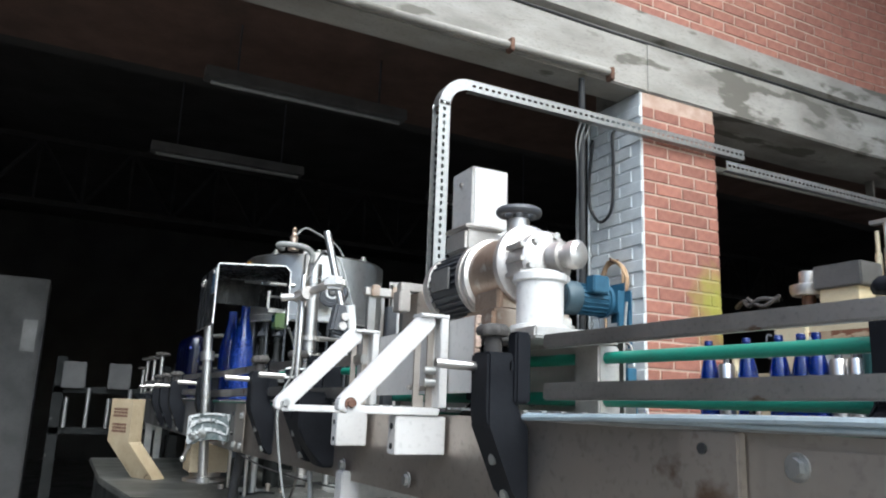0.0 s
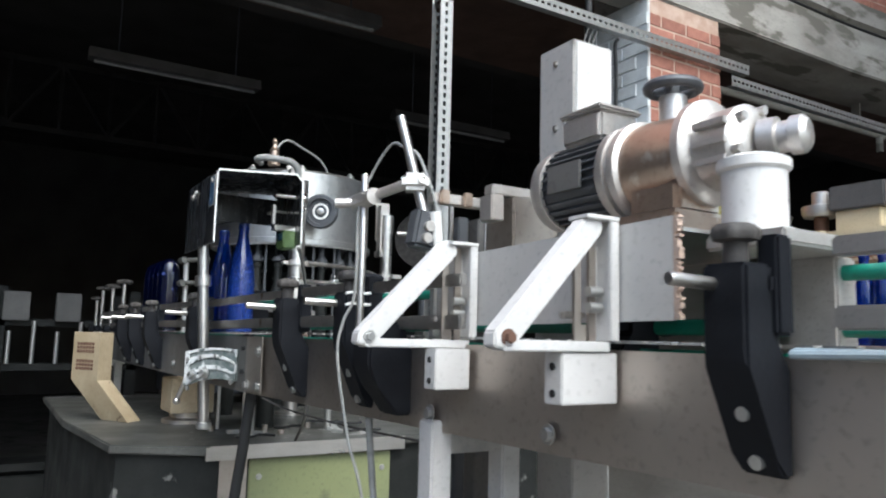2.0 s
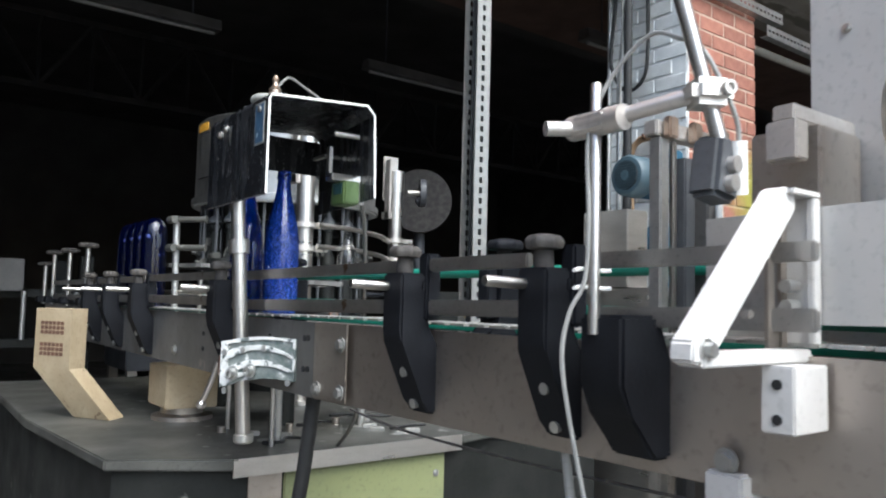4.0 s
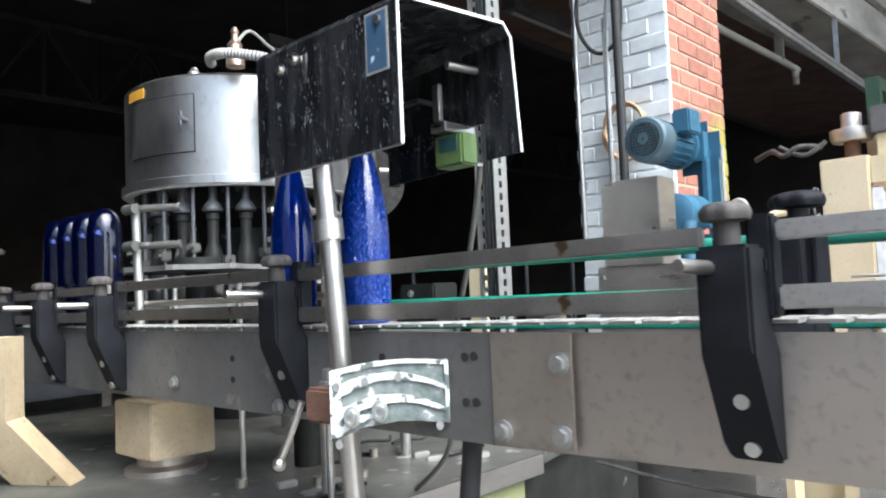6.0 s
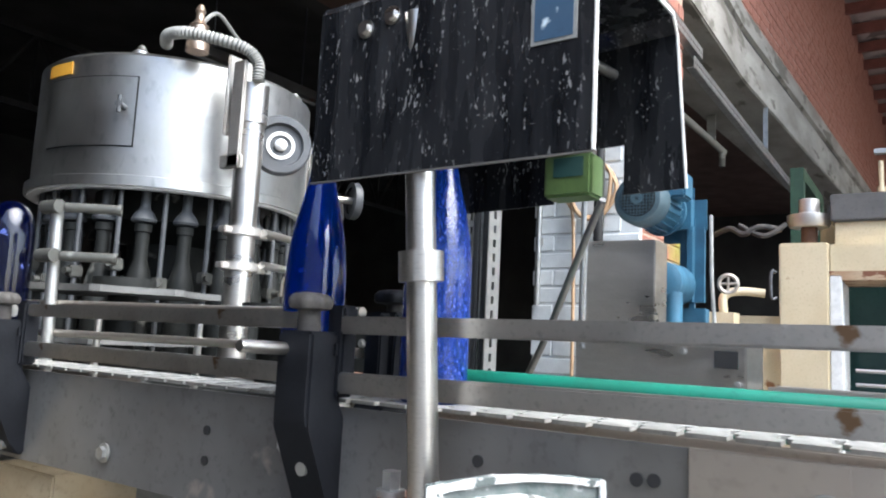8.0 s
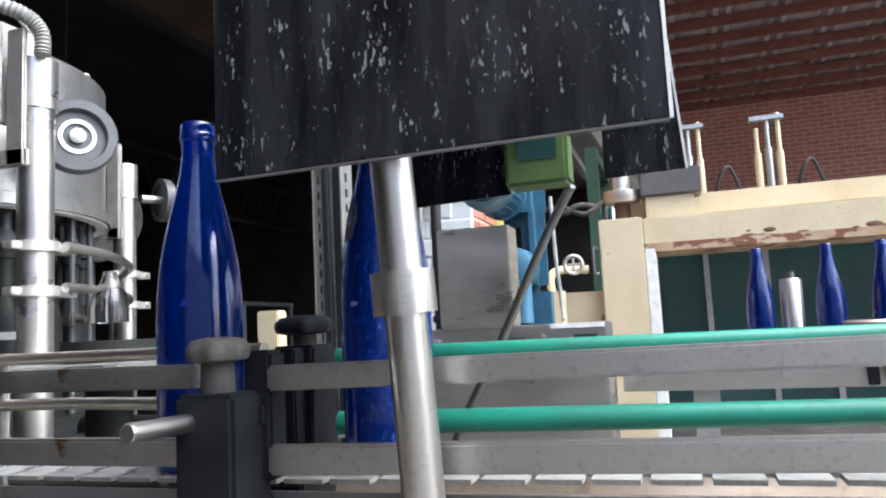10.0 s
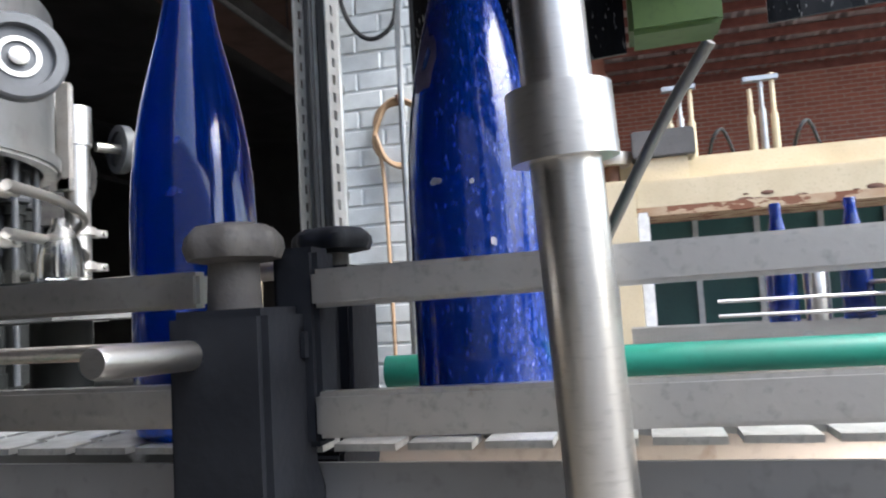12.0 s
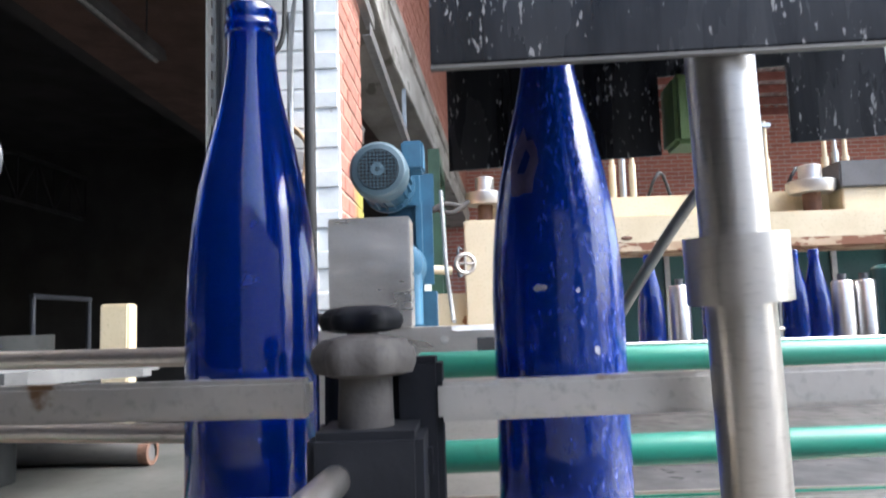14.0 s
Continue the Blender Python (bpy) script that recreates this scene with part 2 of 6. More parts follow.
RUST = material("rusty_steel", (0.16, 0.085, 0.055), (0.095, 0.05, 0.035), 0.85, 0.2, 18, (1, 1, 1), 0.4, 180)
HOSE_BLACK = material("black_rubber_hose", (0.009, 0.009, 0.01), (0.016, 0.016, 0.016), 0.7, 0.0, 30, (1, 1, 1), 0.1, 200)
GREY_CABLE = material("grey_plastic_cable", (0.27, 0.27, 0.26), (0.2, 0.2, 0.19), 0.5, 0.0, 30, (1, 1, 1), 0.05, 200)
TAN_HOSE = material("tan_rubber_hose", (0.42, 0.28, 0.16), (0.33, 0.21, 0.12), 0.6, 0.0, 30, (1, 1, 1), 0.1, 200)
SPLASHED = material("white_splashed_aluminium", (0.7, 0.71, 0.7), (0.5, 0.51, 0.5), 0.5, 0.2, 40, (1, 1, 1), 0.5, 140, spots=(0.12, 0.14, 0.135), spot_at=0.54, spot_scale=70)
PITTED_DARK = material("pitted_grey_casting", (0.10, 0.13, 0.125), (0.26, 0.28, 0.27), 0.6, 0.3, 45, (1, 1, 1), 0.5, 160, spots=(0.6, 0.61, 0.6), spot_at=0.6, spot_scale=45)
CHAIN = material("scuffed_chain_plate", (0.46, 0.46, 0.44), (0.3, 0.3, 0.285), 0.5, 0.5, 40, (1, 1, 1), 0.15, 220, spots=(0.75, 0.75, 0.72), spot_at=0.66, spot_scale=60, per_object=0.12)
GEAR_CAST = material("stained_gearbox_aluminium", (0.5, 0.4, 0.32), (0.4, 0.29, 0.22), 0.34, 0.85, 9, (1, 1, 1), 0.1, 140, spots=(0.7, 0.66, 0.6), spot_at=0.6, spot_scale=14)
MOTOR_DARK = material("dark_grey_motor_paint", (0.07, 0.075, 0.082), (0.05, 0.052, 0.058), 0.45, 0.0, 14, (1, 1, 1), 0.1, 160)
EDGE = material("pale_cut_edge", (0.75, 0.75, 0.73), (0.6, 0.6, 0.58), 0.5, 0.0, 40, (1, 1, 1), 0.05, 200)
YELLOW = material("orange_yellow_label", (0.8, 0.42, 0.05), (0.7, 0.36, 0.04), 0.5, 0.0, 20, (1, 1, 1), 0.03, 150)
STICKER = material("blue_sticker", (0.035, 0.085, 0.15), (0.025, 0.06, 0.11), 0.55, 0.0, 12, (1, 1, 1), 0.02, 100, spots=(0.5, 0.6, 0.66), spot_at=0.62, spot_scale=30)
GREEN_BOX = material("green_sensor_case", (0.085, 0.14, 0.045), (0.06, 0.1, 0.035), 0.5, 0.0, 14, (1, 1, 1), 0.08, 160)
FRAME_GREEN = material("dark_green_frame_paint", (0.04, 0.09, 0.045), (0.03, 0.06, 0.035), 0.6, 0.0, 6, (1, 1, 1), 0.08, 100)
FOAM = material("pale_brown_brush", (0.44, 0.34, 0.28), (0.32, 0.23, 0.18), 0.9, 0.0, 60, (1, 1, 1), 0.5, 300)
ROOF = material("corrugated_fibre_cement", (0.46, 0.39, 0.36), (0.35, 0.3, 0.275), 0.85, 0.0, 2, (1, 1, 1), 0.2, 60, spots=(0.16, 0.13, 0.12), spot_at=0.6, spot_scale=3)
PURLIN = material("rust_red_purlin", (0.22, 0.08, 0.06), (0.16, 0.055, 0.042), 0.8, 0.0, 8, (1, 1, 1), 0.1, 90)
# Lamp and cupboard grey is lowered to hold the hall's shade in the colour.
LAMP_GREY = material("dimmed_grey_housing", (0.1, 0.096, 0.092), (0.07, 0.068, 0.065), 0.6, 0.0, 6, (1, 1, 1), 0.05, 90)
TEAL = material("dark_teal_window", (0.028, 0.07, 0.066), (0.02, 0.05, 0.048), 0.2, 0.0, 3, (1, 1, 1), 0.02, 60)
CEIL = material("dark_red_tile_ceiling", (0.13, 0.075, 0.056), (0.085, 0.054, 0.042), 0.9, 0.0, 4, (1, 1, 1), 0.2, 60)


def blue_glass(name, dust, clear=0.5):
    m = bpy.data.materials.new(name)
    m.use_nodes = True
    nodes, link = m.node_tree.nodes, m.node_tree.links.new
    b = nodes["Principled BSDF"]
    co, n, r = nodes.new("ShaderNodeTexCoord"), nodes.new("ShaderNodeTexNoise"), nodes.new("ShaderNodeMapRange")
    n.inputs["Scale"].default_value, n.inputs["Detail"].default_value = (420, 9) if dust else (45, 8)
    link(co.outputs["Object"], n.inputs["Vector"])
    if dust:
        m2, sp, mad = nodes.new("ShaderNodeMapping"), nodes.new("ShaderNodeSeparateXYZ"), nodes.new("ShaderNodeMath")
        m2.inputs["Scale"].default_value = (1.0, 1.0, 0.4)
        link(co.outputs["Object"], m2.inputs["Vector"])
        link(m2.outputs["Vector"], n.inputs["Vector"])
        link(co.outputs["Generated"], sp.inputs["Vector"])
        mad.operation = "MULTIPLY_ADD"
        link(sp.outputs["Y"], mad.inputs[0])
        mad.inputs[1].default_value = -0.2
        link(n.outputs["Fac"], mad.inputs[2])
        link(mad.outputs["Value"], r.inputs["Value"])
    else:
        link(n.outputs["Fac"], r.inputs["Value"])
    r.inputs["From Min"].default_value, r.inputs["From Max"].default_value = (0.4, 0.82) if dust else (0.66, 0.74)
    mix = nodes.new("ShaderNodeMix")
    mix.data_type = "RGBA"
    link(r.outputs["Result"], mix.inputs[0])
    mix.inputs[6].default_value, mix.inputs[7].default_value = (0.005, 0.05, 0.37, 1) if clear < 0.9 else (0.002, 0.009, 0.1, 1), (0.085, 0.12, 0.37, 1)
    link(mix.outputs[2], b.inputs["Base Color"])
    rr = nodes.new("ShaderNodeMapRange")
    rr.inputs["To Min"].default_value, rr.inputs["To Max"].default_value = 0.09, 0.42
    link(r.outputs["Result"], rr.inputs["Value"])
    link(rr.outputs["Result"], b.inputs["Roughness"])
    b.inputs["IOR"].default_value = 1.5
    see = nodes.new("ShaderNodeMapRange")
    see.inputs["To Min"].default_value, see.inputs["To Max"].default_value = clear, 0.05
    link(r.outputs["Result"], see.inputs["Value"])
    link(see.outputs["Result"], b.inputs["Transmission Weight"])
    return m


GLASS = blue_glass("cobalt_glass", 0.0, 0.84)
GLASS_DUSTY = blue_glass("cobalt_glass_dusty", 0.125, 0.72)
# Darker tint of the same glass carries the shade where these bottles wait.
GLASS_DARK = blue_glass("darkened_cobalt_glass", 0.0, 0.93)
CLEAR = bpy.data.materials.new("clear_glass")
CLEAR.use_nodes = True
CLEAR.node_tree.nodes["Principled BSDF"].inputs["Transmission Weight"].default_value = 1.0
CLEAR.node_tree.nodes["Principled BSDF"].inputs["Roughness"].default_value = 0.05


def brick_wall_material():
    m = bpy.data.materials.new("far_brickwork")
    m.use_nodes = True
    nodes, link = m.node_tree.nodes, m.node_tree.links.new
    b = nodes["Principled BSDF"]
    co, sep, com, br = nodes.new("ShaderNodeTexCoord"), nodes.new("ShaderNodeSeparateXYZ"), nodes.new("ShaderNodeCombineXYZ"), nodes.new("ShaderNodeTexBrick")
    link(co.outputs["Object"], sep.inputs["Vector"])
    link(sep.outputs["Y"], com.inputs["X"])
    link(sep.outputs["Z"], com.inputs["Y"])
    link(com.outputs["Vector"], br.inputs["Vector"])
    br.inputs["Scale"].default_value, br.inputs["Brick Width"].default_value, br.inputs["Row Height"].default_value, br.inputs["Mortar Size"].default_value = 1, 0.23, 0.072, 0.007
    br.inputs["Color1"].default_value, br.inputs["Color2"].default_value, br.inputs["Mortar"].default_value = (0.4, 0.15, 0.108, 1), (0.31, 0.115, 0.085, 1), (0.42, 0.34, 0.3, 1)
    link(br.outputs["Color"], b.inputs["Base Color"])
    b.inputs["Roughness"].default_value = 0.9
    bump = nodes.new("ShaderNodeBump")
    bump.inputs["Distance"].default_value = 0.006
    bump.invert = True
    link(br.outputs["Fac"], bump.inputs["Height"])
    link(bump.outputs["Normal"], b.inputs["Normal"])
    return m


FAR_BRICK = brick_wall_material()
LEAF = material("yellow_green_leaf", (0.11, 0.14, 0.035), (0.07, 0.1, 0.025), 0.6, 0.0, 3, (1, 1, 1), 0.1, 40)
BOUNCE_GREY = material("bounce_wall_grey", (0.38, 0.395, 0.395), (0.29, 0.3, 0.3), 0.85, 0.0, 3, (1, 1, 1), 0.2, 80)

# ---- the setting ----
WY = 2.97
PX0, PX1, PD = 2.70, 3.26, 0.46
BEAM0, BEAM1 = 2.975, 3.46

TURN_X, VEER = 4.6, 0.055


def veer(bm):
    """Beyond TURN_X the long wall runs off at a slight angle."""
    bmesh.ops.bisect_plane(bm, geom=bm.verts[:] + bm.edges[:] + bm.faces[:], plane_co=(TURN_X, 0, 0), plane_no=(1, 0, 0))
    for v in bm.verts:
        v.co.y -= VEER * max(0.0, v.co.x - TURN_X)
    return bm


bm = B(); box(bm, -40, 40, -40, 40, -0.2, 0)
solid("ground", bm, FLOOR, "dirty grey stained concrete floor of the bottling works", "floor", kind="structure")
beam = thing("beam", (0, WY, BEAM0), "weathered grey concrete lintel with a ledge and stains", "beam", kind="structure")
bm = B()
box(bm, PX0 + 0.05, 13, WY - 0.005, WY + 0.45, BEAM0, 3.27, 0.008)
part("lintel", veer(bm), CONCRETE, beam)
bm = B(); box(bm, -6, PX0 + 0.049, WY - 0.005, WY + 0.2, BEAM0, 3.264, 0.008)
part("lintel", bm, CONCRETE, beam)
bm = B()
prism(bm, [(WY + 0.03, 3.265), (WY + 0.45, 3.265), (WY + 0.45, BEAM1), (WY - 0.004, BEAM1), (WY - 0.004, 3.33), (WY + 0.03, 3.31)], "x", -6, 13)
part("ledge", veer(bm), CONCRETE, beam)
bm = B()
tube(bm, [(x, WY + 0.012 + 0.004 * math.sin(x * 3) - VEER * max(0.0, x - TURN_X), 3.287 + 0.006 * math.sin(x * 1.7)) for x in np.arange(-3, 9, 0.5)], 0.008)
solid("cable", bm, HOSE_BLACK, "dark cable run along the groove of the concrete lintel", "cable")
bm = B()
tube(bm, [(-3, WY - 0.03, 2.985), (0.5, WY - 0.03, 2.99), (1.2, WY - 0.03, 2.99), (2.49, WY - 0.03, 3.012)], 0.02, 12)
conduit = solid("conduit", bm, CONCRETE, "grey conduit pipe clipped under the concrete lintel", "pipe")
for x in (0.6, 1.84, 2.47):
    bm = B(); box(bm, x - 0.012, x + 0.012, WY - 0.055, WY - 0.003, 2.965, 3.035, 0.004)
    solid("pipe_clip", bm, RUST, "rusty clip holding the conduit pipe", "clip", "conduit clips")

hall = thing("ceiling", (2, 8, 3.5), "dark reddish hall ceiling with steel trusses", "ceiling", kind="structure")
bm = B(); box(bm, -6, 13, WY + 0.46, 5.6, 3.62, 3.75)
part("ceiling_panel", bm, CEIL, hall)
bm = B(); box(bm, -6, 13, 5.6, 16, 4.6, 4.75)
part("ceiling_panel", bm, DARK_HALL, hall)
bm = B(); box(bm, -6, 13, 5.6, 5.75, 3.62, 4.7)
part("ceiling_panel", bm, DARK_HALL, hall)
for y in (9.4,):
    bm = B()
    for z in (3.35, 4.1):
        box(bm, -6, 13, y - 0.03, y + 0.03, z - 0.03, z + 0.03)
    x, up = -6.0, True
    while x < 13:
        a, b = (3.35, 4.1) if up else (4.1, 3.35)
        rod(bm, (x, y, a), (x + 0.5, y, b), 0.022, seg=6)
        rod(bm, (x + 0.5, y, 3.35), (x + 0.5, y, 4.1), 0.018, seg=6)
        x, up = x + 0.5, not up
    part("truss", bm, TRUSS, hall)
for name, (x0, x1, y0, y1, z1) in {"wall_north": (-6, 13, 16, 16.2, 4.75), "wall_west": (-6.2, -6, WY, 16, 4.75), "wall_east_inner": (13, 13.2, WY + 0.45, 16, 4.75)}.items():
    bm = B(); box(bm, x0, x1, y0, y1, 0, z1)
    solid(name, bm, DARK_HALL, "plastered hall wall darkened to carry the hall shade", "wall", kind="structure")
# Unseen wall, added to cut western sky light and bounce some back.
bm = B(); box(bm, -5.3, -5.0, -9, WY - 0.01, 0, 4.2)
solid("wall_west_yard", bm, BOUNCE_GREY, "unseen grey wall added to block and bounce light beside the line", "wall", kind="structure")
bm = B(); box(bm, 13.0, 13.3, -5.1, WY - 0.01, 0, 6.5)
solid("wall_east", bm, FAR_BRICK, "red brick wall at the end of the yard", "wall", kind="structure")
roof = thing("canopy_roof", (8, -2, 5), "corrugated grey roof on rust-red purlins", "roof", kind="structure")
bm = B()
slope = lambda x: 4.92 + 0.1 * (13 - x)
n = 150
pts = [(3.8 + (16.2 - 3.8) * k / 24, -9 + 11.95 * j / n) for k in range(25) for j in range(n + 1)]
vs = [bm.verts.new((x, y, slope(x) + 0.025 * math.cos(y * 35))) for x, y in pts]
for k in range(24):
    for j in range(n):
        a = k * (n + 1) + j
        if 8.1 < pts[a][0] < 9.0 and pts[a][1] < -1.9:
            continue
        bm.faces.new((vs[a], vs[a + 1], vs[a + n + 2], vs[a + n + 1]))
part("roof_sheet", bm, ROOF, roof)
for k in range(25):
    x = 4.0 + 0.5 * k
    bm = B(); box(bm, x - 0.03, x + 0.03, -9, 2.95, slope(x) - 0.15, slope(x) - 0.03)
    part("purlin", bm, PURLIN, roof)
for x in (4.0, 8.5):
    bm = B(); box(bm, x - 0.06, x + 0.06, -8.9, -8.78, 0, slope(x) - 0.15)
    part("roof_post", bm, PURLIN, roof)

# ---- greenery past the end of the brick wall ----
shrub = thing("shrub", (14.6, -7.0, 0), "sunlit yellow-green bushy shrub beyond the end of the brick wall", "shrub")
bm = B()
for k in range(9):
    a = 2 * math.pi * k / 9
    tube(bm, [(14.6, -7.0, 0), (14.6 + 0.4 * math.cos(a), -7.0 + 0.6 * math.sin(a), 1.2), (14.6 + 0.9 * math.cos(a), -7.0 + 1.6 * math.sin(a), 2.8)], 0.035, 6, 3)
part("stems", bm, RUST, shrub)
verts, faces = [], []
for k in range(3600):
    a, f = random.uniform(0, 2 * math.pi), random.random() ** 0.5
    c = Vector((14.6 + 1.3 * f * math.cos(a), -7.0 + 2.3 * f * math.sin(a), random.uniform(0.15, 3.7 - 1.0 * f * f)))
    u, w = Vector([random.gauss(0, 1) for _ in "xyz"]).normalized(), Vector([random.gauss(0, 1) for _ in "xyz"])
    w = (w - u * w.dot(u)).normalized()
    u, w = u * random.uniform(0.06, 0.12), w * random.uniform(0.03, 0.06)
    n = len(verts)
    verts += [c - u - shrub.location, c + w - shrub.location, c + u - shrub.location, c - w - shrub.location]
    faces.append((n, n + 1, n + 2, n + 3))
me = bpy.data.meshes.new("foliage")
me.from_pydata(verts, [], faces)
me.materials.append(LEAF)
leaves = new("foliage", me)
leaves.parent = shrub
tagged(leaves, kind="stuff")

# ---- unlit fluorescent lamps ----
for y, x0, x1 in ((4.62, 0.62, 2.0), (6.3, 0.47, 1.75), (6.3, 3.0, 4.3), (4.64, 3.85, 5.05)):
    lamp = thing("fluorescent_lamp", ((x0 + x1) / 2, y, 3.2), "unlit fluorescent batten in shade-dimmed grey, hung from the dark ceiling", "lamp", "ceiling battens")
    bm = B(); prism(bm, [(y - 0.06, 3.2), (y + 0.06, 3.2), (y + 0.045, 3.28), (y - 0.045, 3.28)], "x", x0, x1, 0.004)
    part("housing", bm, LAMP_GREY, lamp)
    bm = B(); rod(bm, (x0 + 0.04, y, 3.185), (x1 - 0.04, y, 3.185), 0.014, seg=10)
    part("tube", bm, GREY_CABLE, lamp, "white glass tube dimmed to grey")
    for x in (x0 + 0.2, x1 - 0.2):
        bm = B(); rod(bm, (x, y, 3.27), (x, y, 3.63 if y < 5.6 else 4.61), 0.006, seg=6)
        part("hanger", bm, DARK_BASE, lamp)

# ---- cable trays ----
def slotted_strip(bm, u0, u1, w0, w1, place, pitch=0.035):
    """A strip with a row of slots: two edge bands and the bridges between slots."""
    c0, c1 = w0 + (w1 - w0) * 0.38, w0 + (w1 - w0) * 0.62
    place(bm, u0, u1, w0, c0)
    place(bm, u0, u1, c1, w1)
    u = u0
    while u < u1:
        place(bm, u, min(u + pitch * 0.45, u1), c0, c1)
        u += pitch


tray = thing("cable_tray", (1.48, 2.96, 0), "galvanised perforated cable tray bent over to run along the beam", "cable tray")
up_front = lambda bm, u0, u1, w0, w1: box(bm, w0, w1, 2.93, 2.933, u0, u1)
up_back = lambda bm, u0, u1, w0, w1: box(bm, w0, w1, 2.997, 3.0, u0, u1)
bm = B(); slotted_strip(bm, 0, 2.62, 1.452, 1.508, up_front)
part("front_flange", bm, GALV, tray)
bm = B(); slotted_strip(bm, 0, 2.62, 1.452, 1.508, up_back)
part("back_flange", bm, GALV, tray)
bm = B(); box(bm, 1.508, 1.511, 2.93, 3.0, 0, 2.62)
part("web", bm, GALV, tray)
bm = B()
arc = [(1.61 - 0.155 * math.cos(a), 2.60 + 0.155 * math.sin(a)) for a in np.linspace(0, math.pi / 2, 9)]
arc_in = [(1.61 - 0.10 * math.cos(a), 2.60 + 0.10 * math.sin(a)) for a in np.linspace(math.pi / 2, 0, 9)]
prism(bm, arc + arc_in, "y", 2.93, 2.934)
part("bend", bm, GALV, tray)
bm = B()
prism(bm, arc + [(x, z) for x, z in [(1.61 - 0.152 * math.cos(a), 2.60 + 0.152 * math.sin(a)) for a in np.linspace(math.pi / 2, 0, 9)]], "y", 2.934, 3.0)
part("bend_web", bm, GALV, tray)
bm = B(); slotted_strip(bm, 1.61, 3.45, 2.70, 2.755, lambda bm, u0, u1, w0, w1: box(bm, u0, u1, 2.93, 2.933, w0, w1))
part("run_flange", bm, GALV, tray)
bm = B(); box(bm, 1.61, 3.45, 2.933, 2.968, 2.70, 2.703)
part("run_base", bm, GALV, tray)
for k, y in enumerate((2.945, 2.958, 2.972, 2.985)):
    bm = B(); tube(bm, [(1.475 + 0.01 * (k % 2), y, 0.02), (1.48, y, 0.9), (1.47 + 0.012 * (k % 2), y, 1.8), (1.48, y, 2.55)], 0.006, 8)
    solid("cable", bm, HOSE_BLACK, "black cable lying in the upright cable tray", "cable", "tray cables")
tray2 = thing("cable_tray", (4.2, 2.95, 2.62), "galvanised perforated cable tray running on under the beam", "cable tray")
bm = B(); slotted_strip(bm, 3.30, 9.0, 2.615, 2.67, lambda bm, u0, u1, w0, w1: box(bm, u0, u1, 2.93, 2.933, w0, w1))
part("flange", bm, GALV, tray2)
bm = B(); box(bm, 3.30, 9.0, 2.933, 2.968, 2.612, 2.615)
part("base", bm, GALV, tray2)
for x in (5.2, 7.1, 8.9):
    bm = B(); box(bm, x - 0.01, x + 0.01, 2.934, 2.962, 2.67, 2.995)
    part("hanger", bm, GALV, tray2)
bm = B(); tube(bm, [(3.27, 3.40, 2.82), (4.4, 3.35, 2.80), (5.46, 3.302, 2.785), (5.49, 3.30, 2.765), (5.49, 3.30, 2.66)], 0.024, 10, 4); box(bm, 5.2, 5.215, 3.28, 3.34, 2.79, 3.0); box(bm, 3.6, 3.615, 3.36, 3.42, 2.81, 3.0)
solid("pipe", bm, CONCRETE, "dusty grey pipe with an elbow running along behind the beam", "pipe")

# ---- conveyor ----
KINK, LEAN_X, PLATE = 2.1, 0.089, 0.505


FALL = 0.012


def bend(bm, fall=0.0):
    """The second conveyor section runs off at a slight angle, and fall, from the joint."""
    for v in bm.verts:
        if v.co.y < KINK:
            v.co.x += LEAN_X * (KINK - v.co.y)
            v.co.z -= fall * (KINK - v.co.y)
    return bm


def plate_x(y):
    return PLATE + LEAN_X * max(0.0, KINK - y)


conveyor = thing("conveyor", (0.55, 1.5, 0), "long stained stainless steel bottle conveyor on steel legs", "conveyor")


def side(y0, y1, x, face, mat, label=""):
    bm = B()
    prism(bm, [(x, 1.212), (x, 1.082), (x + face * 0.02, 1.078), (x + face * 0.02, 1.0815), (x + face * 0.003, 1.085), (x + face * 0.003, 1.212)], "y", y0, y1)
    part("side_plate", bend(bm, FALL), mat, conveyor, label)


DARK_SIDE = material("dark_grey_coated_side", (0.2, 0.197, 0.192), (0.125, 0.12, 0.112), 0.42, 0.5, 5, (1, 1, 1), 0.06, 100, spots=(0.28, 0.25, 0.22), spot_at=0.68, spot_scale=12)
side(2.196, 4.9, PLATE, 1, DARK_SIDE, "dark grey side plate")
side(0.60, 2.194, PLATE, 1, DULL_STEEL)
side(-3.0, 0.598, PLATE, 1, DULL_STEEL)
side(-3.0, 4.9, 0.602, -1, DULL_STEEL)
bm = B(); box(bm, PLATE + 0.004, 0.598, -3.0, 4.9, 1.168, 1.172)
part("pan", bend(bm, FALL), DULL_STEEL, conveyor)
for x, mat in ((0.5055, GREEN_PLASTIC), (0.5945, DULL_STEEL)):
    bm = B(); box(bm, x, x + 0.007, -3.0, 4.9, 1.2115, 1.219, 0.002)
    part("wear_strip", bend(bm, FALL), mat, conveyor, "dark green plastic wear strip" if mat is GREEN_PLASTIC else "dull steel wear strip")
bm = B(); box(bm, PLATE - 0.003, PLATE - 0.0003, 2.085, 2.195, 1.085, 1.2115, 0.001)
part("joint_plate", bend(bm, FALL), DULL_STEEL, conveyor)
bm = B(); box(bm, PLATE - 0.012, PLATE - 0.0003, 0.566, 0.634, 1.085, 1.211, 0.002)
part("joint_plate", bend(bm, FALL), DULL_STEEL, conveyor)
bm = B(); box(bm, PLATE - 0.004, PLATE - 0.0003, 0.30, 0.545, 1.09, 1.2, 0.001)
part("cover_plate", bend(bm, FALL), DULL_STEEL, conveyor)


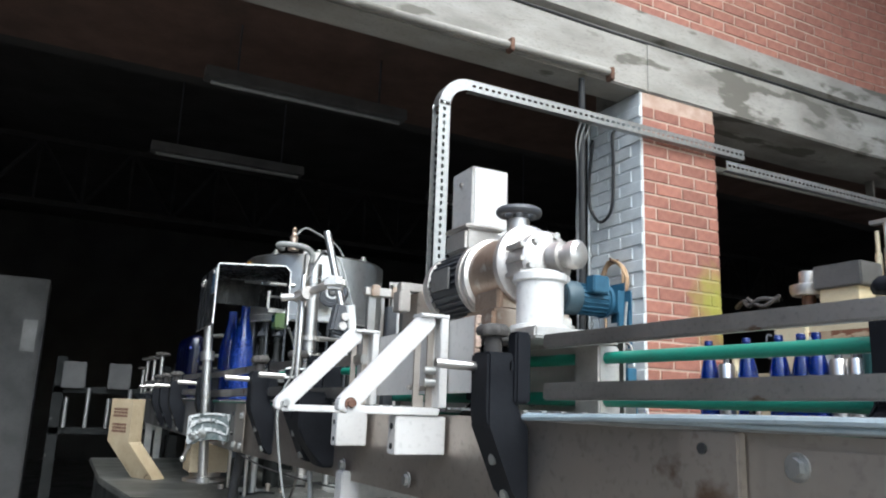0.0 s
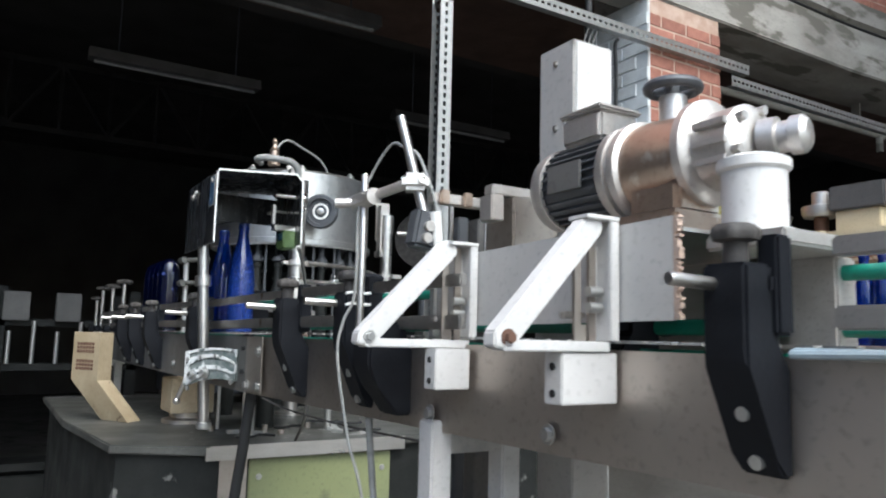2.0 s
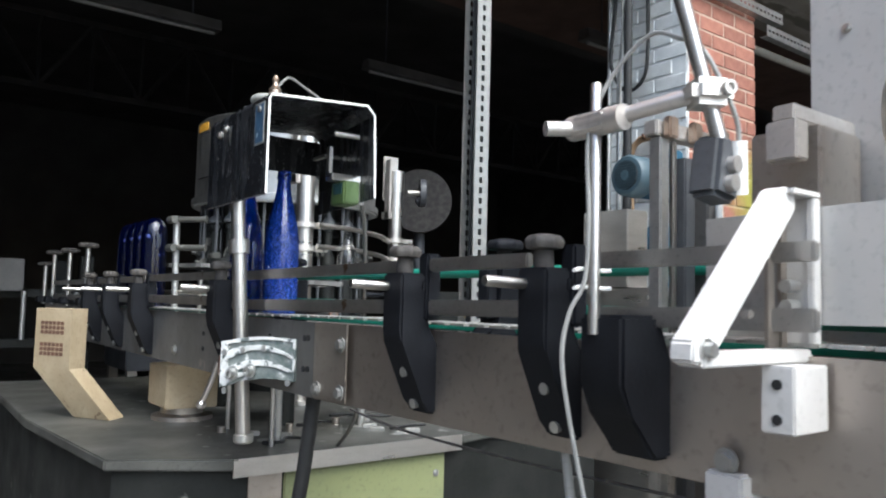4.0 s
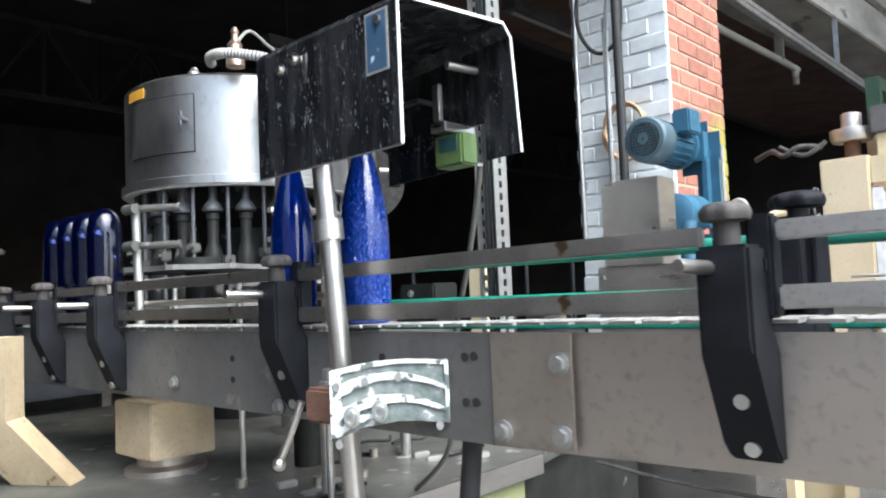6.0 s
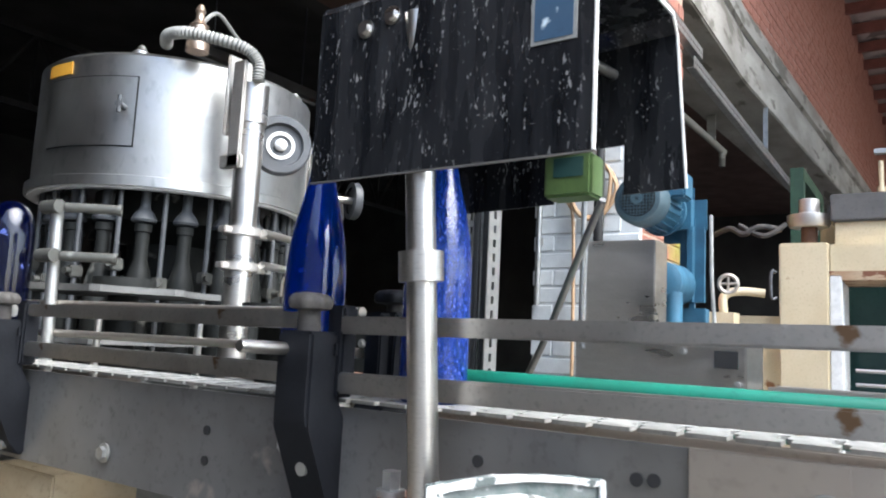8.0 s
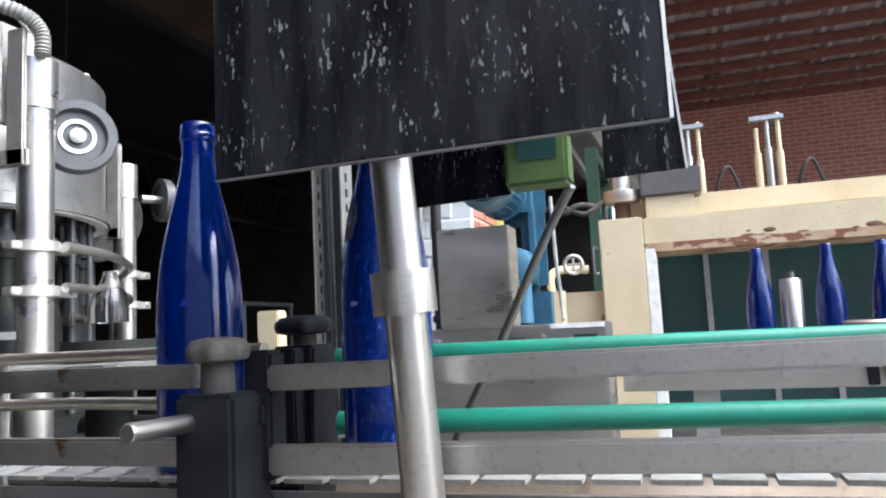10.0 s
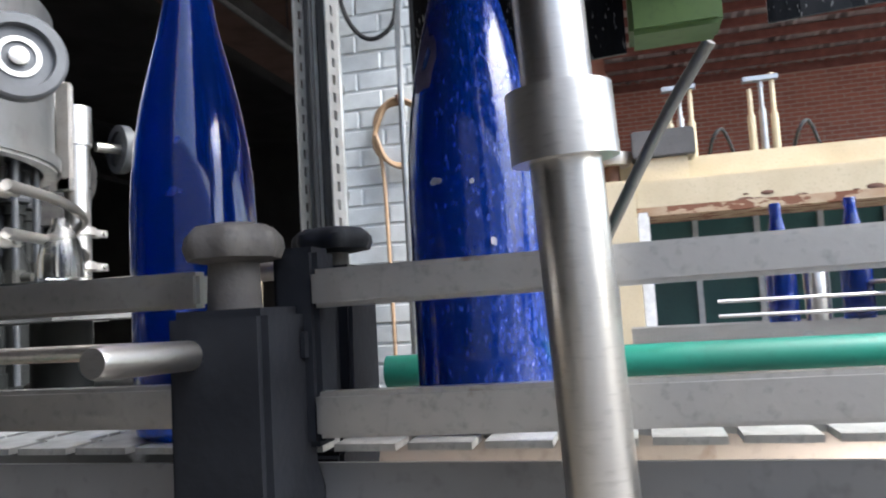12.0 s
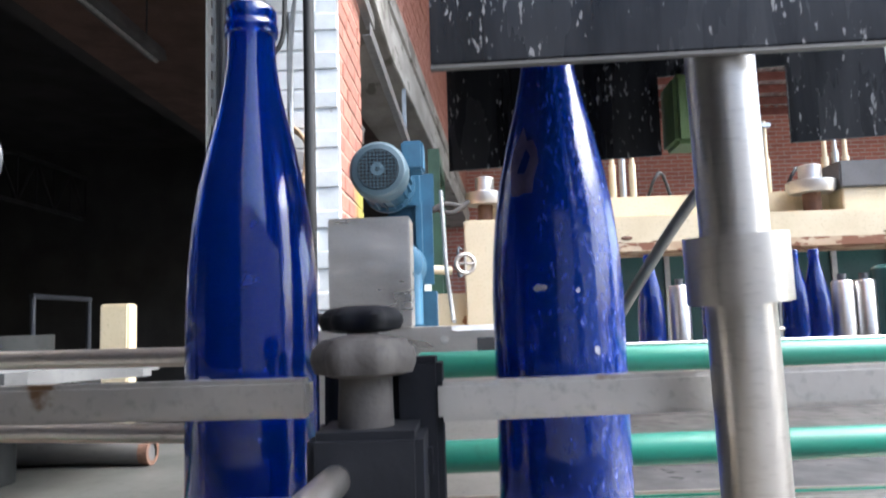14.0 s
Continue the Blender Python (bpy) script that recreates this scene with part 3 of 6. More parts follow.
def bolt(at, axis, r, h, parent, mat=GALV, washer=True):
    at, axis = Vector(at), Vector(axis).normalized()
    bm = B()
    if washer:
        rod(bm, at, at + axis * h * 0.25, r * 1.5, seg=18)
    rod(bm, at + axis * h * 0.2, at + axis * h, r, seg=6)
    return part("bolt", bm, mat, parent)


for y, z in ((2.10, 1.178), (2.10, 1.101), (2.18, 1.10), (2.95, 1.12), (2.62, 1.17), (2.62, 1.10), (0.513, 1.165), (0.33, 1.105), (1.45, 1.10), (1.2, 1.095)):
    bolt((plate_x(y) - 0.003, y, z), (-1, 0, 0), 0.0085, 0.008, conveyor)
for y, z in ((2.236, 1.183), (2.222, 1.184), (2.237, 1.129), (2.221, 1.130), (2.754, 1.17), (2.754, 1.135), (2.383, 1.18), (0.606, 1.176)):
    # A solid black plug paints the shade inside each open hole.
    bm = B(); rod(bm, (plate_x(y) - (0.0145 if y < 0.7 else 0.002), y, z), (plate_x(y) + 0.004, y, z), 0.0055, seg=14)
    part("bolt_hole", bm, HOSE_BLACK, conveyor, "black plug for the shade in an open bolt hole")
for y, xs in ((1.45, (0.57, 0.70)), (-1.2, (0.66, 0.75)), (4.6, (0.53, 0.58))):
    for x in xs:
        bm = B(); box(bm, x - 0.018, x + 0.018, y - 0.02, y + 0.02, 0, 1.09 if x < 0.6 or y != 1.45 else 1.12, 0.003)
        part("leg", bm, WHITE_METAL if y == 1.45 else GALV, conveyor)
    bm = B(); box(bm, xs[0], xs[1], y - 0.015, y + 0.015, 1.04, 1.079, 0.002)
    part("crossbar", bm, GALV, conveyor)

AIR_TUBE = material("pale_blue_air_tube", (0.36, 0.43, 0.46), (0.27, 0.33, 0.36), 0.35, 0.0, 20, (1, 1, 1), 0.04, 200)
for k in range(3):
    bm = B(); tube(bm, [(PLATE - 0.007 - 0.005 * k, y, 1.2085 + 0.0055 * k * (1.0 - y) + 0.002 * math.sin(y * 7 + 2 * k)) for y in np.arange(0.88, -1.6, -0.2)], 0.0036 + 0.0006 * (k == 2), 8)
    solid("air_tube", bend(bm, FALL * 0.6), AIR_TUBE if k else GREY_CABLE, "thin pale air tube lying along the conveyor edge", "tube", "air tubes")

# slat chain
chain = thing("conveyor_chain", (0.55, 1.0, 1.2), "worn steel slat chain with stepped hinge gaps", "conveyor chain")
bm = B()
PITCH = 0.0381
h = PITCH / 2 - 0.0031
w = 0.0405
prism(bm, [(-w, -h), (-0.018, -h), (-0.014, -h + 0.008), (0.014, -h + 0.008), (0.018, -h), (w, -h), (w, h), (0.018, h), (0.014, h + 0.0062), (-0.014, h + 0.0062), (-0.018, h), (-w, h)], "z", 0, 0.0035)
slat_mesh = mesh_of("slat", bm, CHAIN, False)
for k in range(150):
    y = 4.7 - k * PITCH
    s = new("slat", slat_mesh)
    s.parent = chain
    s.location = Vector((0.5535 + LEAN_X * max(0.0, KINK - y), y, 1.2188 - FALL * max(0.0, KINK - y) + RISE * max(0.0, 2.6 - y))) - ORIGIN[chain.name]

# guide rails
def rail(y0, y1, z0, z1, mat=RAIL_STEEL, dx=0.0, label="worn flat stainless steel guide rail along the conveyor"):
    bm = B()
    box(bm, 0.485 + dx, 0.497 + dx, y0, y1, z0, z1, 0.0022)
    return solid("guide_rail", bend(bm), mat, label, "guide rail", "near guide rails")


for y0, y1, dz in ((2.60, 3.16, 0.004), (3.20, 3.48, 0.002), (3.52, 4.6, 0.0), (1.935, 2.541, 0.0), (1.69, 1.87, 0.0), (1.36, 1.60, -0.004), (-2.0, 0.84, -0.006)):
    rail(y0, y1, 1.290 + dz, 1.308 + dz)
    rail(y0, y1, 1.230 + dz * 1.5, 1.251 + dz * 1.5)
for z, r in ((1.3065, 0.009), (1.246, 0.0108)):
    bm = B()
    prism(bm, [(0.645 + r * 0.9 * math.cos(a), z + r * math.sin(a)) for a in np.linspace(0, 2 * math.pi, 15)[:-1]], "y", -2.0, 2.56)
    solid("guide_rail", bend(bm), GREEN_PLASTIC, "glossy green plastic guide rail on the far side of the belt", "guide rail", "green guide rails")


# rail brackets
def knob_mesh(bm, at, r=0.0222, lobes=7):
    x, y, z = at
    seg = lobes * 6
    rings = []
    for k, (f, h) in enumerate(((0.55, 0.0), (0.92, 0.002), (1.0, 0.007), (0.97, 0.012), (0.8, 0.0165), (0.4, 0.0185))):
        ring = []
        for j in range(seg):
            a = 2 * math.pi * j / seg
            rr = r * f * (1 + 0.07 * math.cos(lobes * a) * min(1.0, f * 1.1))
            ring.append(bm.verts.new((x + rr * math.cos(a), y + rr * math.sin(a), z + h)))
        rings.append(ring)
    for lo, hi in zip(rings, rings[1:]):
        for j in range(seg):
            bm.faces.new((lo[j], lo[(j + 1) % seg], hi[(j + 1) % seg], hi[j]))
    bm.faces.new(rings[0][::-1]), bm.faces.new(rings[-1])
    return bm


def rail_bracket(y, knob=True, far=False):
    """Built at the plate face x = 0, then set down at y."""
    t = thing("rail_bracket", (0, 0, 0), "scuffed black plastic guide rail bracket with a dusty clamping knob", "bracket", "guide rail brackets")
    bm = B()
    prism(bm, [(-0.066, 1.288), (-0.022, 1.288), (-0.022, 1.212), (-0.004, 1.196), (-0.0004, 1.19), (-0.0004, 1.092), (-0.014, 1.092), (-0.026, 1.11), (-0.062, 1.192), (-0.066, 1.205)], "y", -0.024, 0.024, 0.004)
    part("body", bm, BLACK_PLASTIC, t)
    bm = B(); rod(bm, (-0.044, 0.002, 1.286), (-0.044, 0.002, 1.311), 0.0125, 0.0115)
    stem = part("stem", bm, KNOB, t, "worn brown-grey stem")
    bm = B(); knob_mesh(bm, (-0.044, 0.002, 1.309))
    part("knob", bm, KNOB, t, "dusty dark grey lobed knob")
    bm = B(); lathe(bm, (-0.03, 0.012, 1.268), [(0, 0), (0.0065, 0), (0.0065, 0.092), (0.0055, 0.095), (0, 0.095)], (-1, 0, 0.03), 16)
    part("rod", bm, STEEL, t, "short polished steel rod")
    bm = B(); box(bm, -0.028, -0.004, -0.031, -0.008, 1.222, 1.316, 0.003); box(bm, -0.034, -0.02, -0.026, 0.0, 1.262, 1.278, 0.002)
    part("rail_holder", bm, BLACK_PLASTIC, t, "chipped black rail holder")
    for z in (1.105, 1.15):
        bm = B(); rod(bm, (-0.028 - (z - 1.105) * 0.4, -0.002, z), (-0.012, -0.002, z + 0.003), 0.007, seg=14)
        part("bolt", bm, GALV, t)
    return t


first = rail_bracket(0)
for y in (1.905, 1.652, 0.915, 3.18, 3.50, 3.79, -0.35):
    copy_thing(first, Matrix.Translation((plate_x(y) + (0.013 if 1.0 < y < 2.0 else 0.004), y, (-0.006 if y < 1 else 0) + RISE * max(0.0, 2.6 - y))))
first.location = (PLATE + 0.011, 2.57, 0.004)
ORIGIN[first.name] = Vector(first.location)
for y in (2.60, 1.9, 1.2, 0.5):
    t = thing("far_rail_bracket", (0.66, y, 1.2), "black plastic rail bracket with a dark lobed knob", "bracket", "far rail brackets")
    dx = LEAN_X * max(0.0, KINK - y)
    bm = B(); prism(bm, [(0.6025 + dx, 1.09), (0.6025 + dx, 1.2), (0.63 + dx, 1.22), (0.63 + dx, 1.32), (0.68 + dx, 1.32), (0.68 + dx, 1.2), (0.63 + dx, 1.09)], "y", y - 0.022, y + 0.022, 0.003)
    part("body", bm, BLACK_PLASTIC, t)
    bm = B(); rod(bm, (0.655 + dx, y, 1.318), (0.655 + dx, y, 1.332), 0.011)
    part("stem", bm, KNOB, t)
    bm = B(); knob_mesh(bm, (0.655 + dx, y, 1.330), 0.028)
    part("knob", bm, BLACK_PLASTIC, t)
    bm = B(); box(bm, 0.612 + dx, 0.634 + dx, y - 0.012, y + 0.012, 1.225, 1.318, 0.002)
    part("rail_holder", bm, BLACK_PLASTIC, t)

# ---- blue bottles ----
HOCK = [(0, 0.004), (0.02, 0.004), (0.033, 0.0), (0.0375, 0.003), (0.0388, 0.009), (0.0388, 0.128), (0.0378, 0.15), (0.0355, 0.173), (0.0318, 0.195), (0.0265, 0.218), (0.0212, 0.238), (0.0172, 0.256),
        (0.0152, 0.270), (0.0147, 0.282), (0.0147, 0.286), (0.0162, 0.287), (0.0166, 0.290), (0.0162, 0.2935), (0.0152, 0.2945), (0.0156, 0.2965), (0.0154, 0.302), (0.0138, 0.304), (0.0105, 0.304), (0.0102, 0.28),
        (0.0125, 0.262), (0.018, 0.237), (0.0285, 0.195), (0.0352, 0.13), (0.0352, 0.012), (0.02, 0.012), (0, 0.014)]


def bottle(x, y, z, mat=GLASS, label="empty cobalt-blue glass wine bottle standing on the conveyor", group="bottles on the belt", turn=0.0, seg=40):
    bm = B(); lathe(bm, (x, y, z), [(r * 0.935, h * 0.982) for r, h in HOCK], (0, 0, 1), seg)
    return solid("bottle", bm, mat, label, "bottle", group)


BELT = 1.2225
bottle(0.557, 2.647, BELT)
bottle(0.563, 2.476, BELT, GLASS_DUSTY, "dusty cobalt-blue glass wine bottle standing on the conveyor")
DOME = [(0, 0.004), (0.02, 0.004), (0.035, 0.0), (0.0385, 0.004), (0.039, 0.012), (0.039, 0.205), (0.0375, 0.226), (0.033, 0.246), (0.025, 0.260), (0.013, 0.268), (0, 0.270),
        (0, 0.266), (0.012, 0.264), (0.022, 0.257), (0.030, 0.243), (0.034, 0.225), (0.0355, 0.2), (0.0355, 0.014), (0.02, 0.012), (0, 0.014)]
for y in (3.37, 3.46, 3.55, 3.64):
    bm = B(); lathe(bm, (0.553, y, BELT), DOME, (0, 0, 1), 28)
    solid("bottle", bm, GLASS_DARK, "darkened cobalt-blue round-shouldered glass waiting on the conveyor", "bottle", "round-shouldered glasses")

def chip(parent, x, y, z, r, heading, w, h, name="label_remnant", slope=0.0, mat=None, label="pale torn flake"):
    """A ragged pale flake on a bottle's side. heading: degrees about the bottle."""
    bm = B()
    n = 14
    rim = []
    for k in range(n):
        a = 2 * math.pi * k / n
        f = random.uniform(0.6, 1.0)
        t = radians(heading) + f * w / 2 * math.cos(a) / r
        up = f * h / 2 * math.sin(a)
        rr = r + 0.0006 - slope * up
        rim.append(bm.verts.new((x + rr * math.cos(t), y + rr * math.sin(t), z + up)))
    bm.faces.new(rim)
    bmesh.ops.solidify(bm, geom=bm.faces[:], thickness=0.0005)
    part(name, bm, mat or CHIP, parent, label)


CHIP = material("pale_grey_blue_flake", (0.42, 0.42, 0.45), (0.28, 0.29, 0.36), 0.7, 0.0, 200, (1, 1, 1), 0.2, 400)
first_bottle, second_bottle = [o for o in bpy.data.objects if o.name in ("bottle", "bottle.001")]
chip(first_bottle, 0.557, 2.647, BELT + 0.087, 0.0363, 155, 0.012, 0.006)
chip(first_bottle, 0.557, 2.647, BELT + 0.083, 0.0363, 168, 0.004, 0.009)
chip(second_bottle, 0.563, 2.476, BELT + 0.128, 0.0363, 160, 0.008, 0.005)
GLUE = material("dried_brown_glue", (0.10, 0.085, 0.17), (0.06, 0.055, 0.15), 0.55, 0.0, 120, (1, 1, 1), 0.15, 300)
chip(second_bottle, 0.563, 2.476, BELT + 0.195, 0.0290, 143, 0.020, 0.046, "glue_stain", 0.21, GLUE, "brown dried glue stain")
chip(second_bottle, 0.563, 2.476, BELT + 0.126, 0.0363, 190, 0.003, 0.003)
chip(second_bottle, 0.563, 2.476, BELT + 0.095, 0.0363, 205, 0.004, 0.006)
chip(second_bottle, 0.563, 2.476, BELT + 0.075, 0.0363, 214, 0.005, 0.004)

# ---- splash guard over the belt ----
guard = thing("splash_guard", (0.56, 2.4, 1.43), "black splashed sheet-metal hood straddling the conveyor", "guard")
GX0, GX1, GY0, GY1 = 0.423, 0.678, 2.248, 2.537


def splay(bm):
    """The hood narrows towards its open end: its far side slants in."""
    for v in bm.verts:
        f = (v.co.x - GX0) / (GX1 - GX0)
        v.co.x -= 0.036 * f * max(0.0, GY1 - v.co.y) / (GY1 - GY0)
    return bm


bm = B(); box(bm, GX0, GX0 + 0.003, GY0, GY1, 1.434, 1.603, 0.0008)
near_panel = part("near_panel", bm, BLACK_PANEL, guard)
bm = B()
prism(bm, [(GY0 - 0.011, 1.446), (2.303, 1.446), (2.303, 1.5), (2.388, 1.5), (2.388, 1.444), (GY1, 1.444), (GY1, 1.608), (GY0 - 0.002, 1.608)], "x", GX1 - 0.003, GX1)
part("far_panel", splay(bm), BLACK_PANEL, guard)
bm = B()
prism(bm, [(GX0, 1.603), (GX0 + 0.006, 1.612), (GX1 - 0.02, 1.626), (GX1, 1.608), (GX1 - 0.003, 1.608), (GX1 - 0.021, 1.622), (GX0 + 0.007, 1.609), (GX0 + 0.003, 1.603)], "y", GY0, GY1)
part("top_sheet", splay(bm), BLACK_PANEL, guard)
bm = B()
box(bm, GX0 - 0.0006, GX0 + 0.0036, GY0 - 0.0022, GY0 - 0.0002, 1.434, 1.603)
prism(bm, [(GY0 - 0.0132, 1.446), (GY0 - 0.0112, 1.446), (GY0 - 0.0002, 1.608), (GY0 - 0.0022, 1.608)], "x", GX1 - 0.0036, GX1 + 0.0006)
prism(bm, [(GX0, 1.603), (GX0 + 0.006, 1.612), (GX1 - 0.02, 1.626), (GX1, 1.608), (GX1 - 0.004, 1.607), (GX1 - 0.021, 1.622), (GX0 + 0.007, 1.608), (GX0 + 0.004, 1.603)], "y", GY0 - 0.0022, GY0 - 0.0002)
part("front_edging", splay(bm), EDGE, guard, "pale bare metal edge")
bm = B()
box(bm, GX0 - 0.0004, GX0 + 0.0034, GY0, GY1, 1.4325, 1.4338)
part("bottom_edging", bm, LAMP_GREY, guard, "pale bare metal edge")
bm = B(); box(bm, GX0 + 0.004, GX1 - 0.004, GY1 - 0.003, GY1, 1.532, 1.608)
part("back_panel", bm, BLACK_PANEL, guard)
bm = B(); box(bm, GX0 - 0.0012, GX0 - 0.0001, 2.262, 2.302, 1.525, 1.600)
label_plate = part("warning_sticker", bm, GREY_CABLE, guard, "pale-edged blue sticker")
bm = B(); box(bm, GX0 - 0.0018, GX0 - 0.0013, 2.265, 2.299, 1.528, 1.597)
part("sticker_face", bm, STICKER, label_plate)
for y, z in ((2.478, 1.577), (2.447, 1.584), (2.278, 1.588)):
    bolt((GX0 - 0.0001, y, z), (-1, 0, 0), 0.006, 0.006, guard, STEEL)
bm = B(); rod(bm, (GX1 - 0.004, 2.31, 1.578), (0.60, 2.33, 1.582), 0.006, seg=12)
part("pin", bm, STEEL, guard)
bm = B(); box(bm, 0.62, 0.63, 2.41, 2.46, 1.55, 1.556)
box(bm, 0.62, 0.684, 2.41, 2.416, 1.55, 1.556)
part("bracket", bm, STEEL, guard)

sensor = thing("sensor_box", (0.645, 2.35, 1.445), "olive-green boxed bottle sensor with a small window", "sensor")
bm = B(); box(bm, 0.626, 0.662, 2.331, 2.386, 1.445, 1.492, 0.003)
case = part("case", bm, GREEN_BOX, sensor)
bm = B(); box(bm, 0.6245, 0.6258, 2.340, 2.374, 1.466, 1.487, 0.0)
part("window", bm, TEAL, sensor, "dark sensor window")
bm = B(); box(bm, 0.605, 0.67, 2.343, 2.372, 1.4925, 1.506, 0.001)
part("mount", bm, STEEL, sensor)
bm = B(); box(bm, 0.600, 0.608, 2.348, 2.362, 1.5065, 1.56, 0.001)
part("mount_arm", bm, STEEL, sensor)
bm = B(); tube(bm, [(0.67, 2.335, 1.448), (0.70, 2.37, 1.40), (0.74, 2.43, 1.30), (0.78, 2.50, 1.18), (0.79, 2.53, 1.0), (0.8, 2.63, 0.906)], 0.0045, 10)
part("cable", bm, DARK_SIDE, sensor, "stiff grey-green cable")

# ---- post that carries the guard ----
post = thing("guard_post", (0.46, 2.42, 0.9), "satin stainless steel post with a collar, clamped to the conveyor", "post")
PA, PB = Vector((0.472, 2.400, 0.9)), Vector((0.4345, 2.4255, 1.585))


def on_post(z):
    return PA + (PB - PA) * ((z - PA.z) / (PB.z - PA.z))


bm = B(); rod(bm, on_post(0.985), on_post(1.352), 0.0137, seg=32)
part("lower_tube", bm, STEEL, post)
bm = B(); rod(bm, on_post(1.352), on_post(1.585), 0.0136, seg=32)
part("upper_tube", bm, STEEL, post)
bm = B(); lathe(bm, on_post(1.338), [(0.0138, 0), (0.0204, 0), (0.0204, 0.027), (0.0137, 0.027)], PB - PA, 36)
part("collar", bm, STEEL, post)
bm = B(); lathe(bm, on_post(0.978), [(0, 0), (0.015, 0), (0.019, 0.004), (0.019, 0.016), (0.0138, 0.019)], (0, 0, 1), 24)
part("foot", bm, GALV, post)

clamp = thing("clamp_plate", (0.445, 2.3, 1.08), "pitted white-splashed aluminium clamp plate bolted to the conveyor", "clamp")
P0, P1 = Vector((0.407, 2.373, 0)), Vector((0.502, 2.262, 0))


def askew(bm):
    """Turns what was built along the line's side onto the slanting clamp plate."""
    along = (P1 - P0).normalized()
    back = Vector((-along.y, along.x, 0))
    for v in bm.verts:
        flat = P0 + (P1 - P0) * ((2.404 - v.co.y) / 0.196) + back * (v.co.x - 0.421)
        v.co.x, v.co.y = flat.x, flat.y
    return bm


bm = B()
n = 16
top = [(2.404 - 0.196 * k / n, 1.172 + 0.006 * math.sin(math.pi * k / n) + 0.008 * k / n + random.uniform(-0.0012, 0.0012)) for k in range(n + 1)]
low = [(2.404 - 0.196 * k / n, 1.089 + 0.010 * math.sin(math.pi * k / n) + 0.015 * k / n + random.uniform(-0.002, 0.002)) for k in range(n, -1, -1)]
prism(bm, top + low, "x", 0.421, 0.429, 0.0015)
part("plate", askew(bm), PITTED_DARK, clamp, "dark pitted face")


def plate_at(u, v):
    """Place on the clamp plate: u along it, v down it, both 0 to 1."""
    top_z = 1.172 + 0.006 * math.sin(math.pi * u) + 0.008 * u
    low_z = 1.089 + 0.010 * math.sin(math.pi * u) + 0.015 * u
    return 2.404 - 0.196 * u, top_z + (low_z - top_z) * v


for u0, u1, v0, v1, v2, h0, h1 in ((0.07, 0.97, 0.34, 0.25, 0.45, 0.095, 0.03), (0.07, 0.97, 0.70, 0.61, 0.80, 0.1, 0.035), (0.07, 0.44, 0.90, 0.84, 0.86, 0.09, 0.02), (0.0, 0.995, 0.05, 0.03, 0.05, 0.045, 0.03)):
    bm = B()
    n = 18
    mid = [v0 * (1 - k / n) ** 2 + 2 * (2 * v1 - (v0 + v2) / 2) * (k / n) * (1 - k / n) + v2 * (k / n) ** 2 for k in range(n + 1)]
    hgt = [(h0 + (h1 - h0) * k / n) * random.uniform(0.75, 1.15) for k in range(n + 1)]
    uu = [u0 + (u1 - u0) * k / n for k in range(n + 1)]
    prism(bm, [plate_at(uu[k], mid[k] - hgt[k]) for k in range(n + 1)] + [plate_at(uu[k], mid[k] + hgt[k] * random.uniform(0.8, 1.1)) for k in range(n, -1, -1)], "x", 0.4165, 0.4209, 0.0012)
    part("ridge", askew(bm), SPLASHED, clamp, "white-splashed raised ridge")
for u0, u1 in ((0.0, 0.095), (0.965, 1.0)):
    bm = B()
    prism(bm, [plate_at(u0, 0.0), plate_at(u1, 0.0)] + [plate_at(u1 + random.uniform(-0.012, 0.008), k / 8) for k in range(1, 8)] + [plate_at(u1, 1.0), plate_at(u0, 1.0)], "x", 0.4160, 0.4208, 0.001)
    part("end_rim", askew(bm), SPLASHED, clamp, "white-splashed raised rim")
for y, z in ((2.368, 1.116), (2.322, 1.122)):
    bm = B(); lathe(bm, (0.4165, y, z), [(0, 0), (0.0135, 0), (0.0135, 0.003), (0.0095, 0.0035), (0.0095, 0.016), (0.0085, 0.018), (0.005, 0.018), (0.005, 0.012), (0, 0.012)], (-1, 0, 0), 20)
    part("socket_bolt", askew(bm), GALV, clamp)
for y, z in ((2.392, 1.153), (2.345, 1.158), (2.29, 1.162), (2.39, 1.084), (2.225, 1.102)):
    bm = B(); rod(bm, (0.420, y, z), (0.4145, y, z), 0.006, seg=14)
    part("screw", askew(bm), GALV, clamp)
bm = B(); box(bm, 0.432, 0.5045, 2.395, 2.46, 1.1, 1.145, 0.004)
part("block", bm, RUST, clamp, "rusty brown clamp block")
bolt((0.468, 2.452, 1.145), (0, 0, 1), 0.009, 0.022, clamp, GALV)
bm = B(); tube(bm, [(0.44, 2.478, 1.125), (0.432, 2.488, 1.09), (0.42, 2.502, 1.047)], 0.0055, 10)
lever = part("lever", bm, STEEL, clamp, "steel clamping lever")
bm = B(); bmesh.ops.create_uvsphere(bm, u_segments=16, v_segments=10, radius=0.0095, matrix=Matrix.Translation((0.419, 2.503, 1.042)))
part("lever_ball", bm, STEEL, lever)

# ---- wiper unit with geared motor, over the belt ----
unit = thing("bottle_drying_unit", (0.7, 1.15, 1.2), "stainless box tunnel over the belt with a brush edge", "machine unit")
bm = B(); prism(bm, [(1.010, 1.232), (1.493, 1.230), (1.493, 1.337), (1.010, 1.343)], "x", 0.592, 0.596)
part("near_plate", bm, PALE_PLATE, unit)
bm = B(); box(bm, 0.5965, 0.87, 1.0, 1.385, 1.326, 1.330)
part("top_plate", bm, STEEL, unit)
bm = B(); box(bm, 0.866, 0.87, 1.0, 1.385, 0.0, 1.3255)
part("far_plate", bm, STEEL, unit)
